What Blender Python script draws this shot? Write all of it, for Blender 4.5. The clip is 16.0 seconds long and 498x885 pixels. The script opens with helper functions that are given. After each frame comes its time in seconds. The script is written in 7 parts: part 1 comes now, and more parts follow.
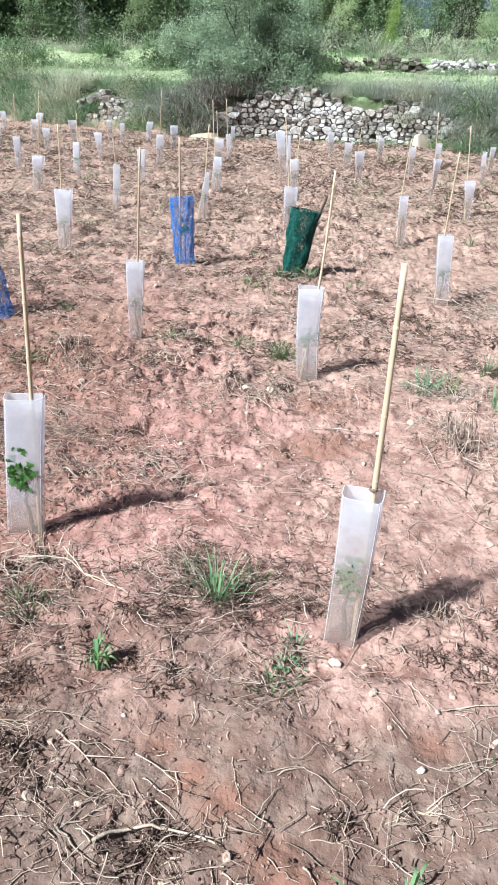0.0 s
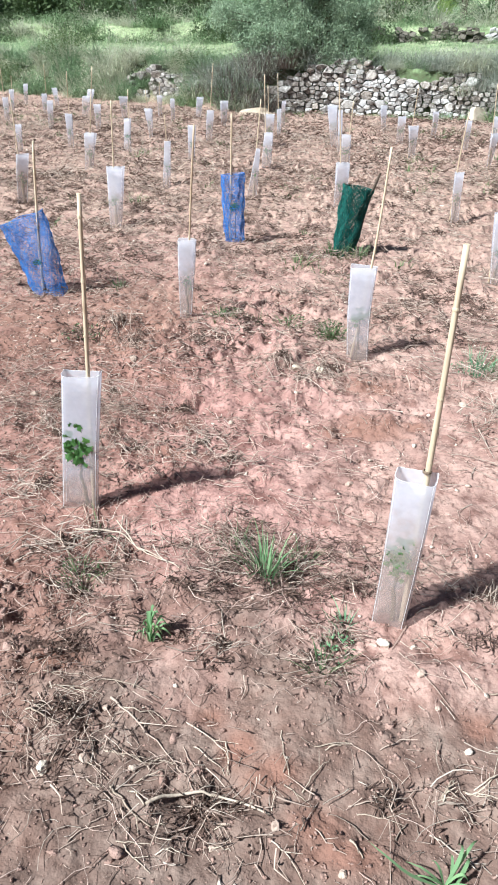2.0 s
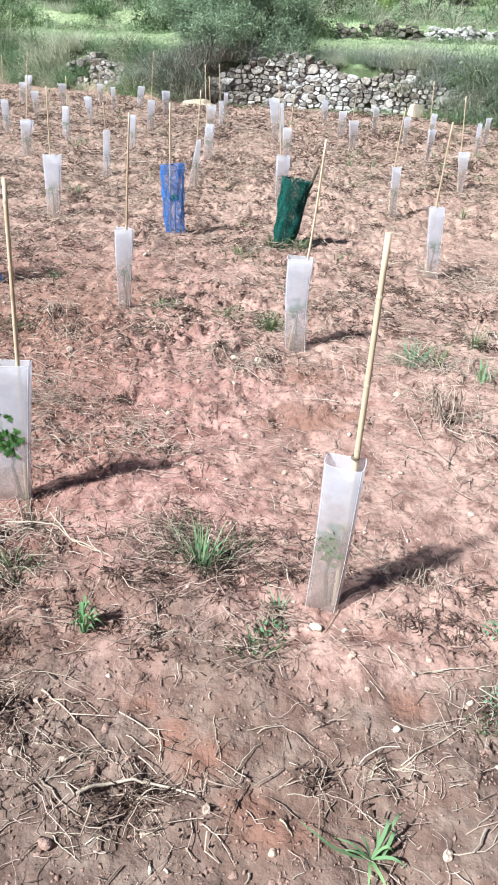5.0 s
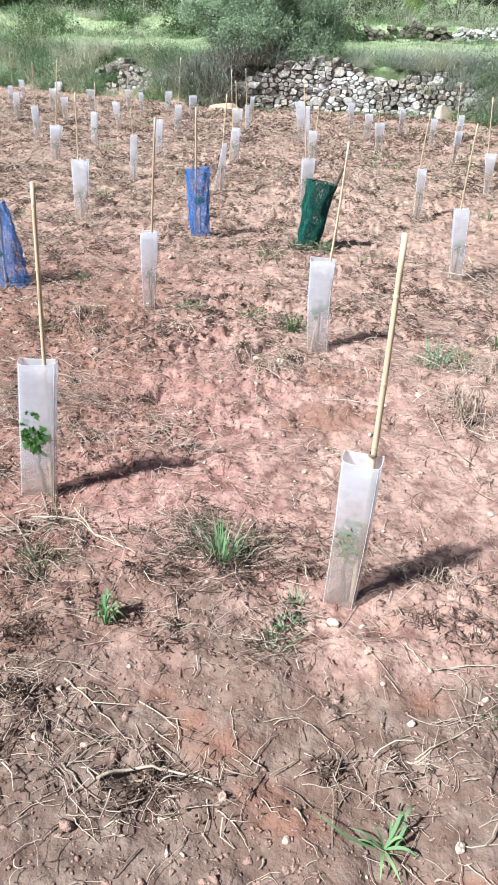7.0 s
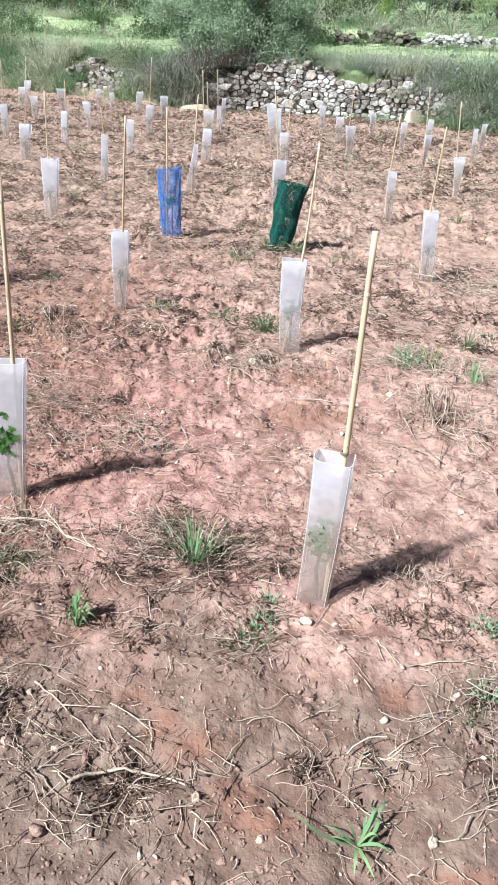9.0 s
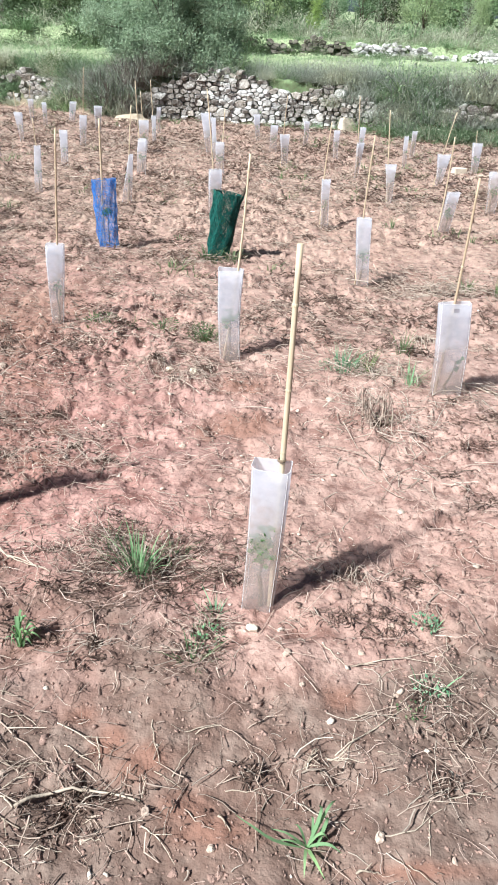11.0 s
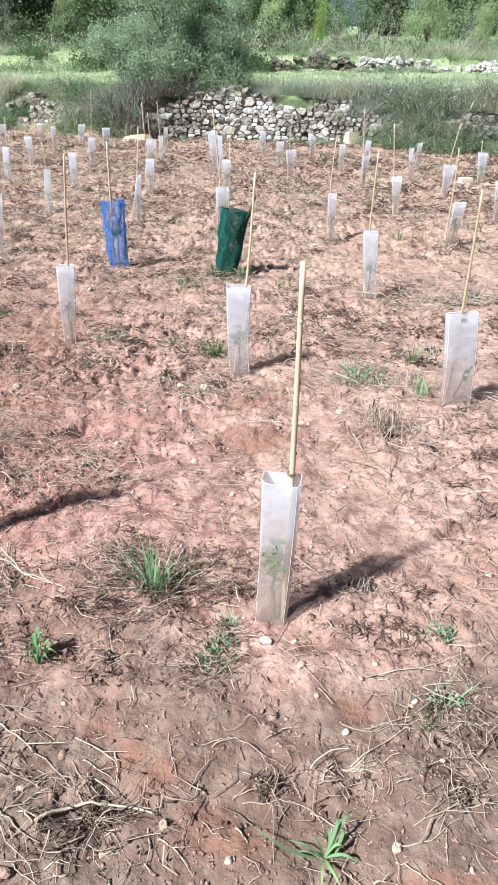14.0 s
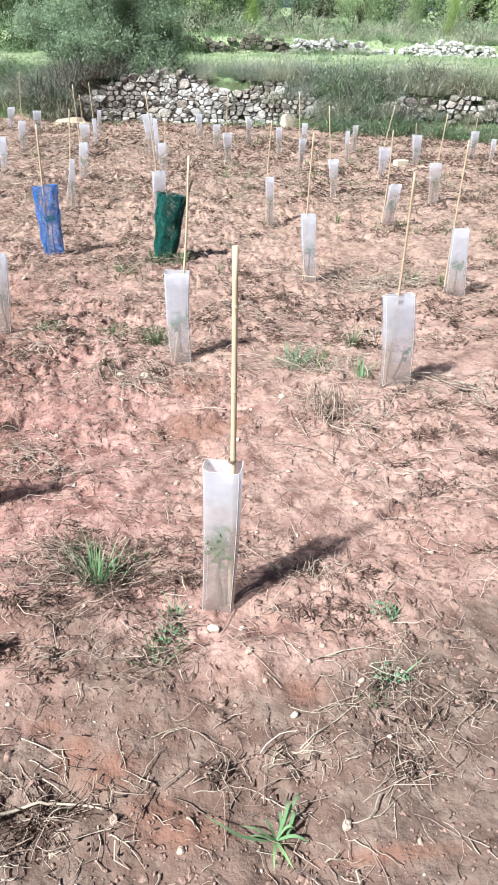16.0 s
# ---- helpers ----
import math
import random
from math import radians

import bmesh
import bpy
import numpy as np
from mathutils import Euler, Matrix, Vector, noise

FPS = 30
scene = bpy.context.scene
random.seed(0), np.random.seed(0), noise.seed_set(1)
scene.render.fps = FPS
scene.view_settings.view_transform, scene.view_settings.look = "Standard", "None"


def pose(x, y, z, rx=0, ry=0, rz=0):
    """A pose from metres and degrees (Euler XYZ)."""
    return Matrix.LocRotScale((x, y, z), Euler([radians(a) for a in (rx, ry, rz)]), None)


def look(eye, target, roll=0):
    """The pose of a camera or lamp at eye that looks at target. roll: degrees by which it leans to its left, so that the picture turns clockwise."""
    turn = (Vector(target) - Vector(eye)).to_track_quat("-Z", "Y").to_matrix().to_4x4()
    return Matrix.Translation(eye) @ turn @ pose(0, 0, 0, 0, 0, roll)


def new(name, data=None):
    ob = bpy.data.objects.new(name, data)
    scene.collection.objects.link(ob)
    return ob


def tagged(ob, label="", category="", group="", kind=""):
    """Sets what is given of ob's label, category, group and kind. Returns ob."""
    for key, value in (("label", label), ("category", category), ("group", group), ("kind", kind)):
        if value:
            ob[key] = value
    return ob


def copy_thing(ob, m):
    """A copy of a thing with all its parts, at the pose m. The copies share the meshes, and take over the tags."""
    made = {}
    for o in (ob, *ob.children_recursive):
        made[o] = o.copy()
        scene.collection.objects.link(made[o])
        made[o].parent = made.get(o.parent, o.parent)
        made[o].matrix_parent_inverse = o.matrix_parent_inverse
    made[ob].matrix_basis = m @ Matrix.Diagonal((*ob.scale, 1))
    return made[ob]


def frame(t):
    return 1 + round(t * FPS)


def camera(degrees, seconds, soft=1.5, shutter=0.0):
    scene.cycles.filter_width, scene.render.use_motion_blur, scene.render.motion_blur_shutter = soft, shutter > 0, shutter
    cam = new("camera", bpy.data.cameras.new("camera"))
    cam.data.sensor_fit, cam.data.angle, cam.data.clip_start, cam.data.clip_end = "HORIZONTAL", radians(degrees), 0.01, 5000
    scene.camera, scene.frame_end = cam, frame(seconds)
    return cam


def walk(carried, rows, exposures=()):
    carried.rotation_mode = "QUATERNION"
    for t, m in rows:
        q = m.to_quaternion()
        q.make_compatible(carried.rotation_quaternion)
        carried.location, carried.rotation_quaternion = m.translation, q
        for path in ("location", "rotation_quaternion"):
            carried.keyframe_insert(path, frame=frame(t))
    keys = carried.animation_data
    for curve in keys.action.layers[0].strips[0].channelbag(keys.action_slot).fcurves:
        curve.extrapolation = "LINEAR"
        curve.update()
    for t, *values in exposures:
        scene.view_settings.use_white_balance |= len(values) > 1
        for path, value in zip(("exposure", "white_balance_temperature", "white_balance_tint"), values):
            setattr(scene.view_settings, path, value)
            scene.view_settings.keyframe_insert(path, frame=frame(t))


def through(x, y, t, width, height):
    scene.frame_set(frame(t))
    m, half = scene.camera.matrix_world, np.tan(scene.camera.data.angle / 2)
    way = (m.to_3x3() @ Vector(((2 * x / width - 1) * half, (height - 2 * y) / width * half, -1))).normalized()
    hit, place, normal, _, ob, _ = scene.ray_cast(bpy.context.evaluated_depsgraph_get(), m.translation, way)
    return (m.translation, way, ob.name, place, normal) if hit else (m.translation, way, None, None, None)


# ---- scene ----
cam = camera(39.4, 16.0, 1.9)
PATH = [
    (0, (0.154, 0.092, 1.548), (0.099, 1.852, 0.599), 1.9),
    (0.5, (0.157, 0.101, 1.547), (0.104, 1.831, 0.546), 1.3),
    (1, (0.15, 0.092, 1.549), (0.081, 1.831, 0.563), 1.6),
    (1.5, (0.14, 0.083, 1.553), (0.019, 1.81, 0.551), 1.5),
    (2, (0.126, 0.077, 1.557), (-0.049, 1.798, 0.552), 1.0),
    (2.5, (0.125, 0.079, 1.556), (-0.066, 1.8, 0.555), 0.6),
    (3, (0.133, 0.095, 1.548), (-0.015, 1.813, 0.535), 0.4),
    (3.5, (0.166, 0.11, 1.539), (0.117, 1.837, 0.531), 0.9),
    (4, (0.166, 0.109, 1.545), (0.124, 1.832, 0.529), 1.4),
    (4.2, (0.163, 0.108, 1.543), (0.118, 1.828, 0.522), 2.4),
    (6.3, (0.196, -0.007, 1.554), (0.181, 1.722, 0.549), 3.0),
    (6.5, (0.195, 0.008, 1.553), (0.131, 1.731, 0.54), 2.2),
    (7, (0.193, 0.027, 1.552), (0.096, 1.75, 0.541), 2.1),
    (7.5, (0.192, 0.03, 1.544), (0.126, 1.763, 0.549), 2.8),
    (8, (0.203, 0.039, 1.538), (0.191, 1.768, 0.532), 3.3),
    (8.5, (0.198, 0.037, 1.537), (0.205, 1.757, 0.517), 3.3),
    (9, (0.197, 0.028, 1.541), (0.176, 1.759, 0.537), 3.1),
    (9.5, (0.194, 0.022, 1.539), (0.248, 1.757, 0.546), 3.5),
    (9.7, (0.195, 0.018, 1.534), (0.301, 1.758, 0.554), 3.7),
    (11.8, (0.246, 0.015, 1.575), (0.366, 1.753, 0.594), 2.8),
    (12, (0.244, 0.015, 1.572), (0.36, 1.749, 0.581), 2.5),
    (12.5, (0.246, 0.004, 1.575), (0.377, 1.738, 0.588), 2.1),
    (13, (0.246, -0.001, 1.57), (0.364, 1.736, 0.586), 1.9),
    (13.5, (0.249, -0.002, 1.578), (0.413, 1.736, 0.602), 2.2),
    (14, (0.243, -0.01, 1.58), (0.324, 1.749, 0.632), 1.1),
    (14.5, (0.252, -0.011, 1.578), (0.359, 1.742, 0.621), 0.2),
    (15, (0.262, 0.002, 1.572), (0.422, 1.736, 0.587), 0.6),
    (15.5, (0.266, 0.001, 1.573), (0.459, 1.726, 0.58), 0.9),
    (16, (0.269, 0.003, 1.577), (0.496, 1.731, 0.596), 1.4),
]
walk(cam, [(t, look(eye, target, roll)) for t, eye, target, roll in PATH],
     [(0.0, 1.10, 5530.0, 6.0), (8.0, 1.10, 5630.0, 6.0), (16.0, 1.10, 5690.0, 6.0)])

# ---- light ----
SUN_TO = Vector((0.82, 0.57, -1.00)).normalized()      # the way the sunlight travels
world = bpy.data.worlds.new("sky")
scene.world = world
world.use_nodes = True
wn = world.node_tree.nodes
sky = wn.new("ShaderNodeTexSky")
sky.sky_type = 'NISHITA'
sky.sun_disc = False
sky.sun_elevation = radians(45.0)
sky.sun_rotation = radians(235.2)
sky.air_density = 0.8
sky.dust_density = 2.2
wn["Background"].inputs["Strength"].default_value = 0.023
world.node_tree.links.new(sky.outputs["Color"], wn["Background"].inputs["Color"])
sun_data = bpy.data.lights.new("sun", 'SUN')
sun_data.energy = 5.0
sun_data.angle = radians(2.8)
sun_data.color = (1.0, 0.95, 0.87)
sun = new("sun", sun_data)
sun.matrix_world = look((-20, -12, 20), Vector((-20, -12, 20)) + SUN_TO)


# ---- numbers and noise ----
def lattice(i, j, seed):
    h = (i * 374761393 + j * 668265263 + seed * 1442695041) & 0xFFFFFFFF
    h = ((h ^ (h >> 13)) * 1274126177) & 0xFFFFFFFF
    h = ((h ^ (h >> 15)) * 1103515245) & 0xFFFFFFFF
    return ((h ^ (h >> 16)) & 0xFFFFFF) / 16777215.0


def vnoise(x, y, seed=0):
    x, y = np.asarray(x, float), np.asarray(y, float)
    i, j = np.floor(x).astype(np.int64), np.floor(y).astype(np.int64)
    u, v = x - i, y - j
    u, v = u * u * (3 - 2 * u), v * v * (3 - 2 * v)
    a, b = lattice(i, j, seed), lattice(i + 1, j, seed)
    c, d = lattice(i, j + 1, seed), lattice(i + 1, j + 1, seed)
    return (a + (b - a) * u) * (1 - v) + (c + (d - c) * u) * v - 0.5


def fbm(x, y, size, octaves=3, seed=0):
    total, amp = 0.0, 1.0
    for k in range(octaves):
        a = 0.7 * k + 0.3
        xr, yr = x * math.cos(a) - y * math.sin(a), x * math.sin(a) + y * math.cos(a)
        total = total + amp * vnoise(xr / size, yr / size, seed + k)
        size, amp = size * 0.5, amp * 0.5
    return total


def cells(x, y, size, seed):
    """Packed lumps: how far a place lies from the middle of its lump, how far from the crack beside it, and the lump's own number."""
    u, v = np.asarray(x, float) / size, np.asarray(y, float) / size
    i, j = np.floor(u).astype(np.int64), np.floor(v).astype(np.int64)
    first, second, own = np.full(u.shape, 9.0), np.full(u.shape, 9.0), np.zeros(u.shape)
    for a in (-1, 0, 1):
        for b in (-1, 0, 1):
            d = np.hypot(i + a + lattice(i + a, j + b, seed) - u, j + b + lattice(i + a, j + b, seed + 7) - v)
            own = np.where(d < first, lattice(i + a, j + b, seed + 13), own)
            second = np.minimum(second, np.maximum(d, first))
            first = np.minimum(first, d)
    return first, second - first, own


def smooth(v, a, b):
    u = np.clip((v - a) / (b - a), 0, 1)
    return u * u * (3 - 2 * u)


def field_edge(x):
    """The line where the ploughed field ends and the first terrace begins."""
    return np.interp(x, [-40, -10, -6, -4, -2.4, 1.2, 3.1, 4.6, 5.4, 7, 12, 40],
                     [34, 23, 20.9, 20.0, 18.5, 18.3, 17.6, 16.7, 16.0, 15.2, 13.6, 8])


def second_edge(x):
    return np.interp(x, [-40, -8, 2, 12, 40], [40, 30, 29, 28.4, 26])


def walled(x):
    """1 where a dry wall holds the first terrace, 0 where it is a grassy bank."""
    return smooth(x, -2.0, -1.4) * (1 - smooth(x, 3.2, 4.2))


def crumbly(x, y):
    """1 where the crust is broken up into clods and litter, 0 where it is smooth."""
    r = smooth(vnoise(x / 0.42, y / 0.42, 31) + 0.6 * vnoise(x / 0.13, y / 0.13, 33), -0.20, 0.28)
    trodden = smooth(y, 2.0, 2.4) * (1 - smooth(y, 3.2, 3.6)) * smooth(x, -0.7, -0.3) * (1 - smooth(x, 1.0, 1.5))
    r = r * r * (0.25 + 0.75 * smooth(y, 0.9, 1.7)) * (1 - 0.62 * trodden)
    for px, py, a in DUG:
        r = np.maximum(r, 0.9 * np.exp(-((x - px) / a) ** 2 - ((y - py) / (0.7 * a)) ** 2))
    return r


# where weeds were hoed out and the soil lies in loose clods: (x, y, half width)
DUG = ((-0.445, 1.643, 0.11), (-0.557, 1.87, 0.13), (-0.30, 1.76, 0.10), (0.06, 1.87, 0.14), (-0.15, 1.60, 0.09), (-0.69, 2.68, 0.20), (-0.517, 3.10, 0.10), (-0.257, 3.30, 0.16),
       (-1.08, 3.94, 0.30), (0.24, 1.58, 0.10), (0.16, 3.60, 0.34), (-0.13, 2.49, 0.14), (0.41, 4.30, 0.25), (-0.40, 3.84, 0.30), (-0.09, 1.07, 0.08), (-0.50, 1.22, 0.12),
       (0.78, 1.25, 0.10), (0.92, 1.10, 0.10), (0.62, 1.80, 0.12), (1.10, 2.95, 0.22), (-0.62, 1.45, 0.10))


def hollows(x, y):
    """Small pits and hummocks where weeds were pulled and the soil was trodden: (x, y, radius, height)."""
    z = 0.0
    for px, py, r, h in ((-0.52, 1.12, 0.075, -0.030), (-0.42, 1.21, 0.050, -0.030), (0.01, 1.09, 0.045, -0.028), (-0.07, 1.02, 0.045, -0.020), (0.10, 1.90, 0.085, -0.030),
                         (-0.39, 1.56, 0.075, -0.012), (-0.62, 1.76, 0.090, -0.012), (0.25, 1.56, 0.060, -0.022), (0.52, 1.60, 0.060, -0.030), (0.50, 1.45, 0.11, 0.030),
                         (0.84, 1.16, 0.070, -0.028), (0.12, 1.30, 0.16, 0.022), (-0.12, 1.36, 0.12, -0.022), (0.70, 1.08, 0.12, 0.018), (-0.30, 1.85, 0.15, 0.028), (0.42, 1.02, 0.09, -0.018)):
        z = z + h * np.exp(-((x - px) ** 2 + (y - py) ** 2) / (r * r))
    return z


def ground_z(x, y):
    x, y = np.asarray(x, float), np.asarray(y, float)
    d = y - field_edge(x)
    field = 1 - smooth(d, -0.1, 0.4)
    soft = 0.035 * fbm(x, y, 1.3, 2, 5) + 0.028 * fbm(x, y, 0.36, 2, 9)
    clod = fbm(x, y, 0.19, 4, 11)
    clod = np.where(clod > 0.08, 0.08 + (clod - 0.08) * 0.30, clod)
    rough = crumbly(x, y)
    fine = fbm(x, y, 0.060, 2, 21)
    crumb = np.abs(vnoise(x / 0.045, y / 0.045, 25)) + 1.3 * np.abs(vnoise(x / 0.10, y / 0.10, 27))
    tilled = 0.75 + 0.30 * smooth(y, 1.9, 3.2) - 0.30 * smooth(x, 0.2, 0.9) * (1 - smooth(y, 3.5, 5.0))
    relief = soft + (clod * (0.038 + 0.024 * rough) + fine * (0.019 + 0.026 * rough) + (crumb - 0.5) * (0.006 + 0.018 * rough)) * tilled
    # broken clods with cracks between them: coarse and fine, most where the crust is crumbled
    wx, wy = x + 0.03 * vnoise(x / 0.05, y / 0.05, 71), y + 0.03 * vnoise(x / 0.05, y / 0.05, 73)
    near = 1 - smooth(y, 5.0, 8.0)
    f, e, own = cells(wx, wy, 0.085, 75)
    coarse = own ** 2 * smooth(e, 0.0, 0.30) * (1 - 0.5 * f * f)
    f, e, own = cells(wx, wy, 0.034, 81)
    small = own * smooth(e, 0.0, 0.32) * (1 - 0.5 * f * f)
    patch = smooth(vnoise(x / 0.23, y / 0.23, 87) + 0.5 * vnoise(x / 0.8, y / 0.8, 88), -0.15, 0.25)
    relief = relief + (coarse * 0.027 * rough ** 1.2 + small * (0.002 + 0.010 * patch * (0.3 + 0.7 * rough))) * (0.4 + 0.6 * near)
    f, e, own = cells(x + 0.10 * vnoise(x / 0.2, y / 0.2, 91), y, 0.22, 93)
    relief = relief + smooth(y, 4.0, 8.0) * (0.016 * fbm(x, y, 0.42, 4, 51) + 0.050 * own ** 2 * smooth(e, 0.0, 0.20))
    w = walled(x)
    bank = smooth(d, 0.0, 1.3) * (1 - w) + smooth(d, 0.42, 0.62) * w
    z = bank * 1.02 + np.clip(d - 1.0, 0, 10) * 0.045
    d2 = y - second_edge(x)
    z = z + smooth(d2, 0.1, 0.6) * 0.5 + np.clip(d2 - 0.6, 0, 5) * 0.07 + np.clip(d2 - 5, 0, 70) * 0.06
    turf = 0.16 * fbm(x, y, 1.1, 3, 41) * smooth(d, 0.3, 1.5)
    return (relief + hollows(x, y)) * field + z + turf


# ---- mesh helpers ----
def mesh_from(name, verts, faces, smooth_shade=False):
    me = bpy.data.meshes.new(name)
    verts, faces = np.asarray(verts, np.float32), np.asarray(faces, np.int32)
    n, k = faces.shape
    me.vertices.add(len(verts))
    me.vertices.foreach_set("co", verts.ravel())
    me.loops.add(n * k)
    me.loops.foreach_set("vertex_index", faces.ravel())
    me.polygons.add(n)
    me.polygons.foreach_set("loop_start", np.arange(0, n * k, k, dtype=np.int32))
    if smooth_shade:
        me.polygons.foreach_set("use_smooth", np.ones(n, dtype=bool))
    me.update(calc_edges=True)
    me.validate()
    return me


def thing(name, label, category, group="", kind="", at=None):
    ob = new(name)
    ob.empty_display_size = 0.05
    if at is not None:
        ob.matrix_world = at
    return tagged(ob, label, category, group, kind)


def hang(ob, parent, m=None):
    ob.parent = parent
    if m is not None:
        ob.matrix_basis = m
    return ob


def part_mesh(name, me, material, parent=None, label="", m=None):
    if material is not None and not me.materials:
        me.materials.append(material)
    ob = new(name, me)
    if parent is not None:
        hang(ob, parent, m)
    elif m is not None:
        ob.matrix_world = m
    return tagged(ob, label)


def part(name, bm, material, parent=None, label="", m=None):
    me = bpy.data.meshes.new(name)
    bm.to_mesh(me)
    bm.free()
    return part_mesh(name, me, material, parent, label, m)


def ribbons(paths, widths, sides):
    """Flat tapering blades: paths (n, k, 3), widths (n, k), sides (n, 3)."""
    n, k, _ = paths.shape
    off = sides[:, None, :] * (widths[:, :, None] * 0.5)
    v = np.stack([paths - off, paths + off], axis=2).reshape(-1, 3)
    base = (np.arange(n) * k * 2)[:, None] + (np.arange(k - 1) * 2)[None, :]
    f = np.stack([base, base + 1, base + 3, base + 2], axis=-1).reshape(-1, 4)
    return v, f


def tubes(paths, radii, sides=3):
    """Thin round stems: paths (n, k, 3), radii (n, k)."""
    n, k, _ = paths.shape
    t = np.gradient(paths, axis=1)
    t /= np.linalg.norm(t, axis=2, keepdims=True) + 1e-9
    ref = np.where(np.abs(t[..., 2:3]) > 0.8, np.array([1.0, 0, 0]), np.array([0, 0, 1.0]))
    a = np.cross(t, ref)
    a /= np.linalg.norm(a, axis=2, keepdims=True) + 1e-9
    b = np.cross(t, a)
    ang = np.arange(sides) * 2 * math.pi / sides
    ring = a[:, :, None, :] * np.cos(ang)[None, None, :, None] + b[:, :, None, :] * np.sin(ang)[None, None, :, None]
    v = (paths[:, :, None, :] + ring * radii[:, :, None, None]).reshape(-1, 3)
    s = np.arange(sides)
    i = (np.arange(n) * k * sides)[:, None, None] + (np.arange(k - 1) * sides)[None, :, None]
    f = np.stack([i + s, i + (s + 1) % sides, i + sides + (s + 1) % sides, i + sides + s], axis=-1).reshape(-1, 4)
    return v, f


def leaves(centres, along, across, length, width):
    """Pointed leaves folded a little on the midrib: two triangles each side."""
    n = len(centres)
    up = np.cross(along, across)
    L, W = length[:, None], width[:, None]
    v = np.stack([centres - along * L * 0.5, centres + across * W * 0.5 + up * W * 0.18,
                  centres + along * L * 0.5, centres - across * W * 0.5 + up * W * 0.18], axis=1).reshape(-1, 3)
    b = (np.arange(n) * 4)[:, None]
    f = np.concatenate([b, b + 1, b + 2, b + 3], axis=1)
    return v, f


def units(rng, n):
    v = rng.normal(size=(n, 3))
    return v / np.linalg.norm(v, axis=1, keepdims=True)


# ---- materials ----
class Nodes:
    """A little shorthand for one node material."""

    def __init__(self, name):
        self.mat = bpy.data.materials.new(name)
        self.mat.use_nodes = True
        self.tree = self.mat.node_tree
        self.bsdf = self.tree.nodes["Principled BSDF"]
        self.out = self.tree.nodes["Material Output"]

    def node(self, kind, **inputs):
        n = self.tree.nodes.new(kind)
        for key, value in inputs.items():
            self.put(n.inputs[key.replace("_", " ")], value)
        return n

    def put(self, socket, value):
        if isinstance(value, bpy.types.NodeSocket):
            self.tree.links.new(value, socket)
        else:
            socket.default_value = value

    def noise(self, scale, detail=3.0, rough=0.55, vector=None):
        n = self.node("ShaderNodeTexNoise", Scale=scale, Detail=detail, Roughness=rough)
        self.put(n.inputs["Vector"], vector if vector is not None else self.where())
        return n.outputs["Fac"]

    def where(self):
        return self.node("ShaderNodeNewGeometry").outputs["Position"]

    def local(self):
        return self.node("ShaderNodeTexCoord").outputs["Object"]

    def ramp(self, fac, *stops):
        n = self.node("ShaderNodeValToRGB", Fac=fac)
        e = n.color_ramp.elements
        while len(e) < len(stops):
            e.new(0.5)
        for el, (p, c) in zip(e, stops):
            el.position, el.color = p, (*c, 1) if len(c) == 3 else c
        return n.outputs["Color"]

    def mix(self, fac, a, b, blend='MIX'):
        n = self.tree.nodes.new("ShaderNodeMix")
        n.data_type, n.blend_type = 'RGBA', blend
        self.put(n.inputs[0], fac)
        for s, val in ((n.inputs[6], a), (n.inputs[7], b)):
            self.put(s, (*val, 1) if isinstance(val, tuple) and len(val) == 3 else val)
        return n.outputs[2]

    def maths(self, op, a, b=0.5, clamp=False):
        n = self.tree.nodes.new("ShaderNodeMath")
        n.operation, n.use_clamp = op, clamp
        self.put(n.inputs[0], a)
        self.put(n.inputs[1], b)
        return n.outputs[0]

    def bump(self, height, strength=0.5, distance=0.01):
        n = self.node("ShaderNodeBump", Strength=strength, Distance=distance, Height=height)
        self.put(self.bsdf.inputs["Normal"], n.outputs["Normal"])

    def set(self, **inputs):
        for key, value in inputs.items():
            self.put(self.bsdf.inputs[key.replace("_", " ")], (*value, 1) if isinstance(value, tuple) and len(value) == 3 else value)
        return self.mat


def grey(v):
    return (v, v, v)


